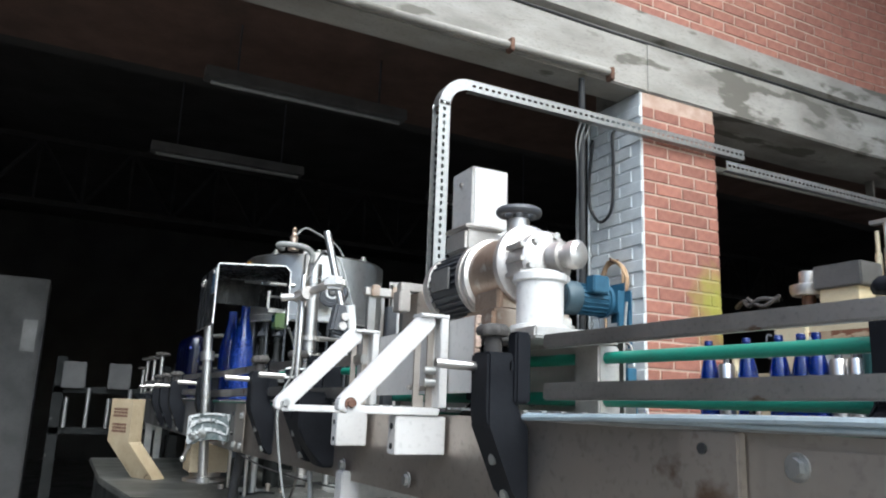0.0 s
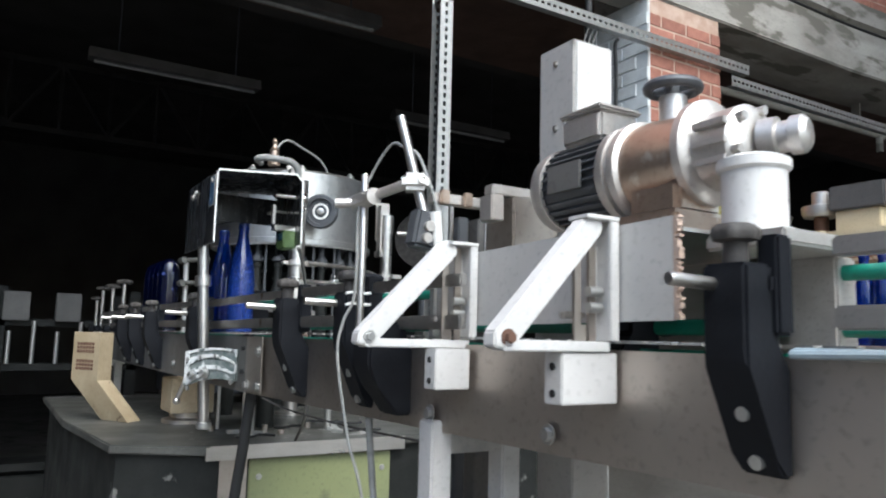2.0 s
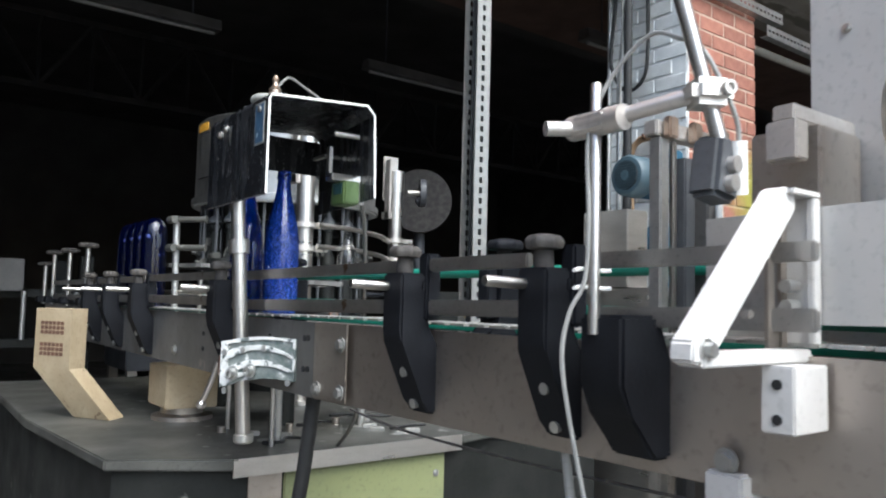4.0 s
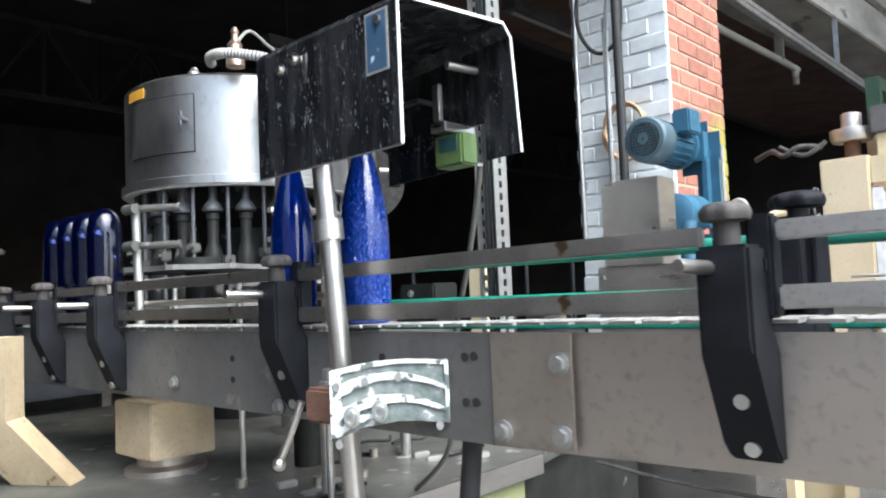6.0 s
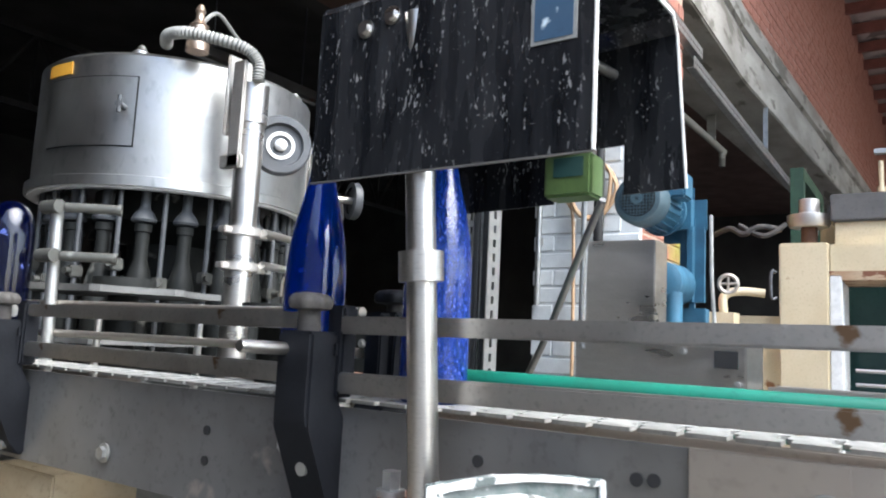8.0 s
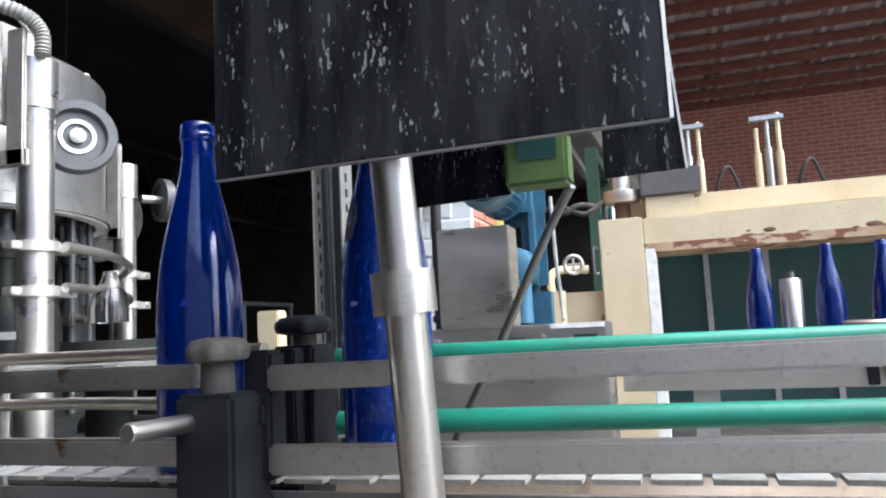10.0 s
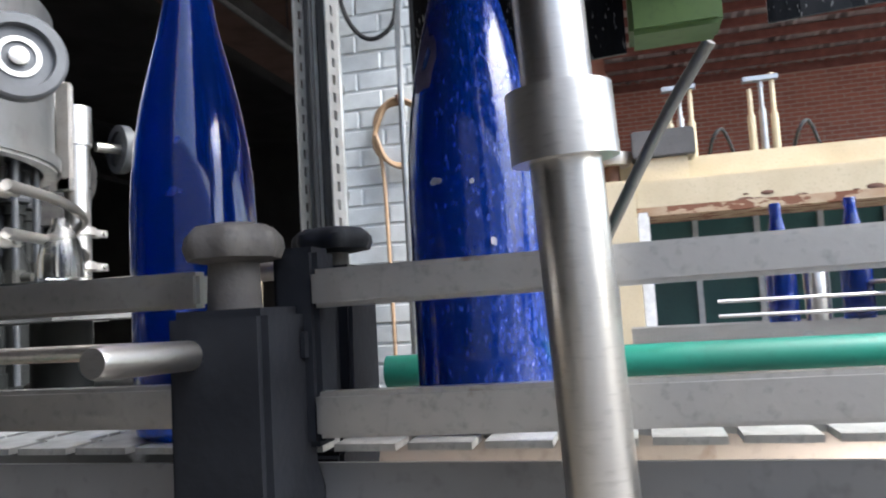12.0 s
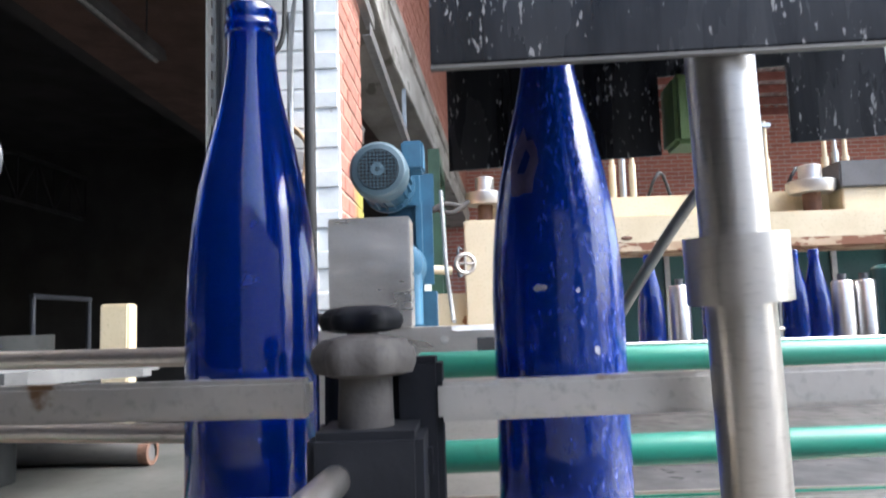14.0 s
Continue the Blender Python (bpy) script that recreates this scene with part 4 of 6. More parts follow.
for k in range(38):
    z = 1.233 + k * 0.0029
    bm = B(); box(bm, 0.592, 0.600, 1.003 + random.uniform(-0.003, 0.004), 1.0095, z, z + 0.0027)
    part("bristle_tuft", bm, FOAM, unit, "pale brown bristle tuft")
for y in (1.39, 1.103):
    br = thing("support_bracket", (0.492, y, 1.14), "white aluminium triangular bracket bolted to the conveyor side", "bracket", "triangular brackets")
    w = 0.011
    a, b = (Vector((0.412, y, 1.207)), Vector((0.543, y, 1.338))) if y > 1.2 else (Vector((0.43, y, 1.207)), Vector((0.556, y, 1.338)))
    d = (b - a).normalized()
    n = Vector((-d.z, 0, d.x)) * 0.0145
    bm = B()
    outline = [(a - n).xz[:]] + [(b - n * math.cos(t) + d * 0.0145 * math.sin(t)).xz[:] for t in np.linspace(0, math.pi, 9)] + [(a + n).xz[:], (a - d * 0.012 + n * 0.3).xz[:]]
    prism(bm, outline, "y", y - w, y + w, 0.002)
    part("diagonal_arm", bm, WHITE_METAL, br)
    bm = B(); box(bm, a.x, 0.58, y - w - 0.002, y + w + 0.002, 1.197, 1.209, 0.0015)
    part("base_bar", bm, WHITE_METAL, br)
    bm = B()
    for s in (-1, 1):
        box(bm, 0.577, 0.59, y + s * 0.0135 - 0.0035, y + s * 0.0135 + 0.0035, 1.2095, 1.345, 0.001)
    box(bm, 0.58, 0.59, y - 0.01, y + 0.01, 1.2095, 1.345)
    box(bm, 0.542, 0.591, y - 0.017, y + 0.017, 1.3455, 1.351, 0.001)
    part("slotted_upright", bm, WHITE_METAL, br)
    bm = B()
    for x0, x1, z0, z1 in ((0.544, 0.554, 1.2095, 1.345), (0.566, 0.5765, 1.2095, 1.345), (0.554, 0.562, 1.2095, 1.228), (0.554, 0.562, 1.325, 1.345)):
        box(bm, x0, x1, y + 0.008, y + 0.012, z0, z1)
    part("slotted_web", bm, DULL_STEEL, br, "grey slotted web")
    for z in (1.247, 1.265):
        bm = B(); rod(bm, (0.557, y, z), (0.576, y, z), 0.006, seg=14)
        part("bolt", bm, GALV, br)
    bm = B()
    x0 = plate_x(y)
    ye = 1.372 if y > 1.2 else 1.108
    box(bm, 0.510, x0 - 0.0005, ye - 0.015, ye + 0.015, 1.140, 1.1965, 0.0015)
    ear = part("ear", bm, WHITE_METAL, br)
    for z in (1.152, 1.181):
        # Black plugs again paint the shade of the ear's two holes.
        bm = B(); rod(bm, (0.5085, ye, z), (0.5115, ye, z), 0.0045, seg=12)
        part("bolt_hole", bm, HOSE_BLACK, ear)
    bolt(a + Vector((0.006, -w, 0.004)), (0, -1, 0), 0.006, 0.008, br, RUST if y < 1.2 else GALV)
    bm = B(); rod(bm, (0.6, y + 0.03, 1.209), (0.6, y + 0.03, 1.235), 0.008); box(bm, 0.542, 0.578, y + 0.024, y + 0.036, 1.235, 1.243, 0.002)
    part("clamp_lever", bm, ALU, br, "grey clamping lever")

gm = thing("geared_motor", (0.72, 1.15, 1.32), "dark grey electric motor on a stained aluminium gearbox with handwheel", "motor")
AX, AZ = 0.722, 1.437
ydir = (0, -1, 0)
bm = B(); lathe(bm, (AX, 1.375, AZ), [(0, 0), (0.03, 0), (0.05, 0.004), (0.06, 0.014), (0.063, 0.028), (0.063, 0.042), (0.058, 0.043)], ydir, 36)
part("fan_cover", bm, ALU, gm, "pale aluminium fan cover")
bm = B(); rod(bm, (AX, 1.335, AZ), (AX, 1.205, AZ), 0.055, seg=36)
body = part("motor_body", bm, MOTOR_DARK, gm)
for k in range(30):
    a = 2 * math.pi * k / 30
    bm = B()
    box(bm, AX - 0.0012, AX + 0.0012, 1.21, 1.33, AZ + 0.053, AZ + 0.062)
    bmesh.ops.rotate(bm, verts=bm.verts, cent=(AX, 1.27, AZ), matrix=Matrix.Rotation(a, 3, "Y"))
    part("cooling_fin", bm, MOTOR_DARK, body)
bm = B(); box(bm, AX - 0.0665, AX - 0.062, 1.235, 1.31, AZ - 0.018, AZ + 0.022, 0.001)
part("name_plate", bm, DARK_SIDE, gm)
bm = B(); box(bm, AX - 0.035, AX + 0.045, 1.225, 1.315, AZ + 0.055, AZ + 0.098, 0.006)
jb = part("terminal_box", bm, ALU, gm, "grey cast terminal box")
bm = B(); box(bm, AX - 0.038, AX + 0.048, 1.222, 1.318, AZ + 0.098, AZ + 0.106, 0.003)
part("lid", bm, ALU, jb)
bm = B(); lathe(bm, (AX, 1.207, AZ), [(0.03, 0), (0.064, 0), (0.067, 0.004), (0.067, 0.018), (0.06, 0.02), (0.06, 0.028), (0.068, 0.03), (0.068, 0.042), (0.06, 0.046)], ydir, 40)
part("flange_ring", bm, ALU, gm)
bm = B(); lathe(bm, (AX, 1.163, AZ), [(0.05, 0), (0.061, 0.002), (0.062, 0.02), (0.058, 0.075), (0.054, 0.115), (0.04, 0.118)], ydir, 40)
part("gear_housing", bm, GEAR_CAST, gm, "brown-stained aluminium gear housing")
bm = B(); box(bm, AX - 0.055, AX + 0.03, 1.06, 1.15, AZ - 0.075, AZ - 0.03, 0.008); box(bm, AX - 0.07, AX + 0.09, 1.05, 1.16, 1.3305, AZ - 0.07, 0.006)
part("mounting_foot", bm, GEAR_CAST, gm)
bm = B(); lathe(bm, (AX, 1.056, AZ + 0.004), [(0.03, -0.012), (0.06, -0.012), (0.066, -0.007), (0.066, 0.006), (0.06, 0.012), (0.045, 0.018), (0.03, 0.02)], ydir, 40)
part("disc_flange", bm, ALU, gm, "pale dished flange")
bm = B(); lathe(bm, (AX - 0.006, 1.04, AZ), [(0, 0), (0.046, 0), (0.048, 0.004), (0.048, 0.052), (0.043, 0.058), (0.03, 0.064), (0, 0.066)], ydir, 32)
hub = part("gear_hub", bm, ALU, gm)
for k in range(6):
    a = 2 * math.pi * k / 6 + 0.3
    bm = B(); rod(bm, (AX - 0.006 + 0.04 * math.cos(a), 0.983, AZ + 0.04 * math.sin(a)), (AX - 0.006 + 0.04 * math.cos(a), 0.972, AZ + 0.04 * math.sin(a)), 0.006, seg=6)
    part("bolt", bm, ALU, hub)
for z in (-0.022, 0.0, 0.022):
    bm = B(); box(bm, AX - 0.058, AX - 0.05, 0.985, 1.035, AZ + z - 0.004, AZ + z + 0.004, 0.001)
    part("rib", bm, ALU, hub)
bm = B(); lathe(bm, (AX, 0.976, AZ + 0.004), [(0, 0), (0.024, 0), (0.024, 0.02), (0.018, 0.022), (0.018, 0.034), (0.022, 0.036), (0.022, 0.05), (0.016, 0.056), (0, 0.058)], (0.3, -1, 0), 24)
part("shaft_end", bm, ALU, gm)
bm = B(); lathe(bm, (0.686, 0.962, 1.3225), [(0, 0), (0.046, 0), (0.046, 0.008), (0.037, 0.01), (0.037, 0.072), (0.042, 0.075), (0.042, 0.085), (0.03, 0.09)], (0, 0, 1), 32)
part("pedestal", bm, WHITE_METAL, gm, "white cylindrical pedestal")
bm = B(); lathe(bm, (0.757, 1.148, AZ + 0.05), [(0.028, 0), (0.028, 0.012), (0.02, 0.014), (0.02, 0.055), (0.009, 0.057), (0.009, 0.07)], (0, 0, 1), 24)
part("handwheel_stem", bm, ALU, gm)
hw = B()
lathe(hw, (0.757, 1.148, AZ + 0.118), [(0.036 + 0.0075 * math.cos(a), 0.0075 * math.sin(a)) for a in np.linspace(0, 2 * math.pi, 11)], (0, 0, 1), 36)
wheel = part("handwheel", hw, MOTOR_DARK, gm, "dark grey spoked handwheel")
bm = B(); rod(bm, (0.757, 1.148, AZ + 0.106), (0.757, 1.148, AZ + 0.126), 0.012)
part("hub", bm, MOTOR_DARK, wheel)
for k in range(4):
    a = math.pi / 2 * k + 0.4
    bm = B(); rod(bm, (0.757, 1.148, AZ + 0.117), (0.757 + 0.033 * math.cos(a), 1.148 + 0.033 * math.sin(a), AZ + 0.118), 0.005, seg=8)
    part("spoke", bm, MOTOR_DARK, wheel)
gm.scale = (0.98, 0.92, 1)
bm = B(); box(bm, 0.63, 0.78, 0.905, 0.999, 1.306, 1.3225, 0.003); box(bm, 0.76, 0.80, 0.93, 0.99, 0.0, 1.306, 0.003)
solid("mount_block", bm, ALU, "dusty aluminium mounting blocks beside the gearbox foot", "mount")

cab = thing("control_column", (0.835, 1.435, 0), "tall narrow stainless steel housing standing behind the belt", "housing")
bm = B(); box(bm, 0.792, 0.882, 1.391, 1.481, 0.0, 1.722, 0.002)
part("housing", bm, PALE_PLATE, cab)
bm = B(); box(bm, 0.797, 0.877, 1.3885, 1.3905, 1.25, 1.718, 0.001)
part("front_cover", bm, WHITE_METAL, cab, "white front cover")
for y, z in ((1.437, 1.69), (1.437, 1.575)):
    bolt((0.792, y, z), (-1, 0, 0), 0.004, 0.005, cab, STEEL)

su = thing("sensor_unit", (0.72, 1.5, 0.9), "grey boxed sensor unit on upright steel bars beside the belt", "sensor unit")
bm = B(); box(bm, 0.69, 0.785, 1.42, 1.50, 1.30, 1.442, 0.003)
part("box", bm, DULL_STEEL, su)
bm = B(); box(bm, 0.655, 0.80, 1.43, 1.455, 1.4425, 1.46, 0.002)
part("top_bar", bm, ALU, su)
bm = B(); box(bm, 0.65, 0.675, 1.425, 1.46, 1.40, 1.442, 0.002)
part("connector", bm, ALU, su)
for x, y, r, mat in ((0.656, 1.60, 0.009, GALV), (0.684, 1.60, 0.004, STEEL), (0.705, 1.60, 0.011, MOTOR_DARK), (0.75, 1.60, 0.017, DARK_SIDE)):
    bm = B(); box(bm, x - r, x + r, y - r, y + r, 0.0, 1.452 - 0.02 * (x > 0.69), 0.002)
    part("upright", bm, mat, su)
bm = B(); box(bm, 0.64, 0.78, 1.50, 1.62, 0.90, 0.93, 0.002)
part("shelf", bm, DULL_STEEL, su)
bm = B(); box(bm, 0.64, 0.80, 1.592, 1.612, 1.453, 1.472, 0.002)
part("cross_bar", bm, ALU, su)
for x in (0.66, 0.71, 0.77):
    bm = B(); box(bm, x - 0.009, x + 0.009, 1.58, 1.5915, 1.45, 1.476, 0.002)
    part("clip", bm, GEAR_CAST, su, "small brass-coloured clip")
bm = B(); rod(bm, (0.75, 1.578, 1.27), (0.75, 1.578, 1.44), 0.0045, seg=10)
part("indicator_tube", bm, EDGE, su, "white tube")

# ---- photocell stand ----
stand = thing("photocell_stand", (0.52, 1.55, 1.09), "photocell on a clamped steel rod stand with grey cable", "sensor stand")
x4 = plate_x(1.53) + 0.012
bm = B(); prism(bm, [(x4 - 0.083, 1.236), (x4 - 0.022, 1.236), (x4 - 0.006, 1.19), (x4 - 0.0005, 1.17), (x4 - 0.0005, 1.09), (x4 - 0.03, 1.09), (x4 - 0.065, 1.135), (x4 - 0.083, 1.165)], "y", 1.515, 1.572, 0.004)
part("foot", bm, BLACK_PLASTIC, stand, "large scuffed black plastic foot")
SR = Vector((0.485, 1.552, 1.236))
bm = B(); lathe(bm, SR, [(0, -0.02), (0.0062, -0.02), (0.0062, 0.235), (0.005, 0.238), (0, 0.238)], (0, 0, 1), 18)
part("upright_rod", bm, STEEL, stand)
bm = B(); rod(bm, (0.485, 1.585, 1.432), (0.485, 1.515, 1.432), 0.0135, seg=20); box(bm, 0.472, 0.498, 1.53, 1.575, 1.421, 1.443, 0.004)
part("clamp", bm, ALU, stand)
bm = B(); rod(bm, (0.45, 1.59, 1.428), (0.478, 1.578, 1.43), 0.008, seg=16)
part("clamp_screw", bm, ALU, stand)
bm = B(); rod(bm, (0.488, 1.535, 1.434), (0.512, 1.452, 1.445), 0.008, seg=16)
part("cross_bar", bm, ALU, stand)
bm = B(); box(bm, 0.498, 0.54, 1.425, 1.465, 1.432, 1.458, 0.007, Matrix.Rotation(radians(-28), 4, "Z"))
part("clamp", bm, ALU, stand)
bm = B(); lathe(bm, (0.518, 1.421, 1.446), [(0, 0), (0.007, 0), (0.007, 0.004), (0.004, 0.004), (0.004, 0.001), (0, 0.001)], (-0.3, -1, 0), 16)
part("clamp_ring", bm, ALU, stand)
bm = B(); rod(bm, (0.499, 1.462, 1.55), (0.533, 1.438, 1.395), 0.0075, seg=18)
part("slanted_rod", bm, STEEL, stand)
bm = B(); box(bm, 0.515, 0.555, 1.43, 1.462, 1.345, 1.405, 0.005, Matrix.Rotation(radians(10), 4, "Y"))
head = part("photocell", bm, MOTOR_DARK, stand, "dark grey photocell head")
for k, z in enumerate((1.36, 1.378)):
    bm = B(); rod(bm, (0.532 + 0.004 * k, 1.43, z), (0.532 + 0.004 * k, 1.422, z), 0.008, seg=16)
    part("lens", bm, ALU, head)
bm = B(); rod(bm, (0.555, 1.434, 1.352), (0.547, 1.43, 1.402), 0.009, seg=16)
part("connector", bm, EDGE, head)
bm = B(); tube(bm, [(0.551, 1.43, 1.40), (0.542, 1.43, 1.43), (0.528, 1.452, 1.49), (0.512, 1.47, 1.505), (0.505, 1.5, 1.515), (0.495, 1.54, 1.48), (0.478, 1.555, 1.42), (0.476, 1.552, 1.33), (0.474, 1.555, 1.27), (0.462, 1.565, 1.235), (0.455, 1.566, 1.18), (0.47, 1.55, 1.06), (0.50, 1.53, 0.9), (0.52, 1.5, 0.4)], 0.0024, 8)
part("cable", bm, GREY_CABLE, stand, "thin grey cable")
for z in (1.262, 1.28):
    bm = B(); tube(bm, [(0.462, 1.558, z), (0.476, 1.56, z + 0.002), (0.493, 1.545, z), (0.497, 1.54, z + 0.001)], 0.0022, 6)
    part("cable_tie", bm, EDGE, stand, "white cable tie")
bm = B(); tube(bm, [(0.5, 2.06, 1.08), (0.53, 1.95, 1.06), (0.56, 1.75, 1.05), (0.57, 1.6, 1.05), (0.565, 1.45, 1.055)], 0.002, 8)
solid("cable", bm, KNOB, "thin grey cable hanging under the conveyor", "cable")
for k, pts in enumerate(([(0.56, 1.66, 1.08), (0.57, 1.64, 0.9), (0.6, 1.6, 0.5), (0.62, 1.6, 0.02)], [(0.54, 2.26, 1.08), (0.53, 2.27, 0.95), (0.515, 2.3, 0.7), (0.5, 2.34, 0.02)])):
    bm = B(); tube(bm, pts, 0.006 if k == 0 else 0.013, 10)
    solid("hose", bm, GREY_CABLE if k == 0 else HOSE_BLACK, "pale cable hanging down from the conveyor" if k == 0 else "thick black hose hanging down from the conveyor", "hose")

# ---- filling machine ----
DRUM_STEEL = material("grey_brushed_bowl_steel", (0.52, 0.52, 0.51), (0.38, 0.38, 0.37), 0.4, 1.0, 9, (1, 1, 0.6), 0.2, 45)
fm = thing("filling_machine", (1.0, 3.4, 0), "rotary bottle filling machine with a stainless drum on a dark base", "filling machine")
base_outline = [(0.30, 2.74), (0.53, 2.605), (1.16, 2.605), (1.9, 2.75), (2.1, 3.1), (2.1, 4.4), (0.24, 4.4), (0.24, 3.4)]
bm = B(); prism(bm, base_outline, "z", 0.88, 0.905, 0.004)
part("table_top", bm, TABLE_GRIME, fm, "grime-covered steel table top")
inner = [(0.32, 2.755), (0.535, 2.63), (1.14, 2.63), (1.88, 2.77), (2.07, 3.1), (2.07, 4.38), (0.27, 4.38), (0.27, 3.4)]
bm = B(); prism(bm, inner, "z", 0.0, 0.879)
part("base_body", bm, SHADED_GRIME, fm)
bm = B(); box(bm, 0.575, 0.655, 2.623, 2.629, 0.05, 0.868, 0.001)
part("cover_strip", bm, DULL_STEEL, fm)
bm = B(); box(bm, 0.53, 1.16, 2.599, 2.6045, 0.866, 0.906, 0.001)
part("table_edge", bm, STEEL, fm, "pale steel table edge")
bm = B(); box(bm, 0.66, 1.12, 2.621, 2.629, 0.05, 0.86, 0.003)
panel = part("side_panel", bm, GREEN_PANEL, fm, "stained pale green side panel")
for x in (0.69, 1.09):
    bolt((x, 2.6205, 0.81), (0, -1, 0), 0.006, 0.006, fm)
DC = Vector((1.182, 3.792, 0))
R0 = 0.355
bm = B(); lathe(bm, DC, [(0, 1.632), (R0 - 0.03, 1.632), (R0 + 0.006, 1.615), (R0 + 0.006, 1.605), (R0 + 0.012, 1.605), (R0 + 0.012, 1.628), (R0, 1.632), (R0, 1.92), (R0 - 0.012, 1.93), (R0 - 0.03, 1.93), (0.1, 1.945), (0, 1.946)], (0, 0, 1), 96)
drum = part("drum", bm, DRUM_STEEL, fm, "brushed stainless steel bowl")
bm = B(); lathe(bm, DC, [(R0 - 0.02, 1.606), (R0 + 0.004, 1.606), (R0 + 0.004, 1.60), (R0 - 0.02, 1.60)], (0, 0, 1), 72)
part("rim_band", bm, EDGE, fm, "pale rubber rim")


def curved(a0, a1, z0, z1, r, th=0.002, n=10):
    """A patch that follows the drum; angles in degrees."""
    bm = B()
    out = []
    for k in range(n + 1):
        a = radians(a0 + (a1 - a0) * k / n)
        out.append((DC.x + r * math.cos(a), DC.y + r * math.sin(a)))
    prism(bm, out + [(DC.x + (r - th) * math.cos(radians(a0 + (a1 - a0) * k / n)), DC.y + (r - th) * math.sin(radians(a0 + (a1 - a0) * k / n))) for k in range(n, -1, -1)], "z", z0, z1)
    return bm


hatch = part("hatch", curved(177, 217, 1.70, 1.865, R0 + 0.004, 0.0028, 16), DRUM_STEEL, drum, "curved steel hatch")
part("hatch_seam", curved(176.6, 217.5, 1.697, 1.868, R0 + 0.0016, 0.0014, 16), SHADED_GRIME, drum, "dark hatch seam")
part("label", curved(173, 188, 1.878, 1.908, R0 + 0.0022, 0.002), YELLOW, drum, "orange-yellow warning label")
bm = B(); p = DC + Vector((R0 * math.cos(radians(213)), R0 * math.sin(radians(213)), 1.79)); rod(bm, p, p + Vector((-0.03, -0.02, 0)), 0.008, seg=12); rod(bm, p + Vector((-0.026, -0.018, -0.02)), p + Vector((-0.026, -0.018, 0.02)), 0.005, seg=10)
part("hatch_knob", bm, MOTOR_DARK, hatch)
for a in (215, 255, 300):
    p = DC + Vector((0.32 * math.cos(radians(a)), 0.32 * math.sin(radians(a)), 1.928))
    bm = B(); lathe(bm, p, [(0, 0), (0.02, 0), (0.02, 0.01), (0.012, 0.016), (0.008, 0.026), (0, 0.028)], (0, 0, 1), 16)
    part("lug", bm, GALV, drum)
# Shade under the bowl is put into the dark colours of these parts.
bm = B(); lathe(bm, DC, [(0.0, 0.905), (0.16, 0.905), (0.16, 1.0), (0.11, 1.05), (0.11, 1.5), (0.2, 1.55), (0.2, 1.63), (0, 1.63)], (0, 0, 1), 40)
part("central_column", bm, SHADED_GRIME, fm)
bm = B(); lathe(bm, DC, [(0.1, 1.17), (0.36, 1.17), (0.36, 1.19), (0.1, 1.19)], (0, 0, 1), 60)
part("lift_table", bm, SHADED_GRIME, fm)
for k in range(20):
    a = radians(18 * k + 6)
    p = DC + Vector((0.30 * math.cos(a), 0.30 * math.sin(a), 0))
    bm = B(); lathe(bm, p + Vector((0, 0, 1.53)), [(0, 0), (0.028, 0), (0.03, 0.006), (0.022, 0.022), (0.014, 0.03), (0.011, 0.04), (0.011, 0.075), (0.015, 0.078), (0.015, 0.1), (0.008, 0.104), (0.008, 0.165)], (0, 0, 1), 16)
    valve = part("filling_valve", bm, MOTOR_DARK, fm, "steel filling valve with bell")
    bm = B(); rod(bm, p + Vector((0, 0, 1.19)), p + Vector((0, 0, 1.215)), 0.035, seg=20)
    part("lift_plate", bm, SHADED_GRIME, fm)
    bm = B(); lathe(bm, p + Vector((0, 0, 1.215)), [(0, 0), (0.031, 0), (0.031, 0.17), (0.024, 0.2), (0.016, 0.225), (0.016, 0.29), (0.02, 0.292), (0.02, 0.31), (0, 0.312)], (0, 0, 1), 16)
    part("lift_cylinder", bm, SHADED_GRIME, fm, "dark lift cylinder")
    bm = B(); rod(bm, p * 0.93 + DC * 0.07 + Vector((0, 0, 1.19)), p * 0.93 + DC * 0.07 + Vector((0, 0, 1.6)), 0.007, seg=8)
    part("guide_rod", bm, MOTOR_DARK, fm)


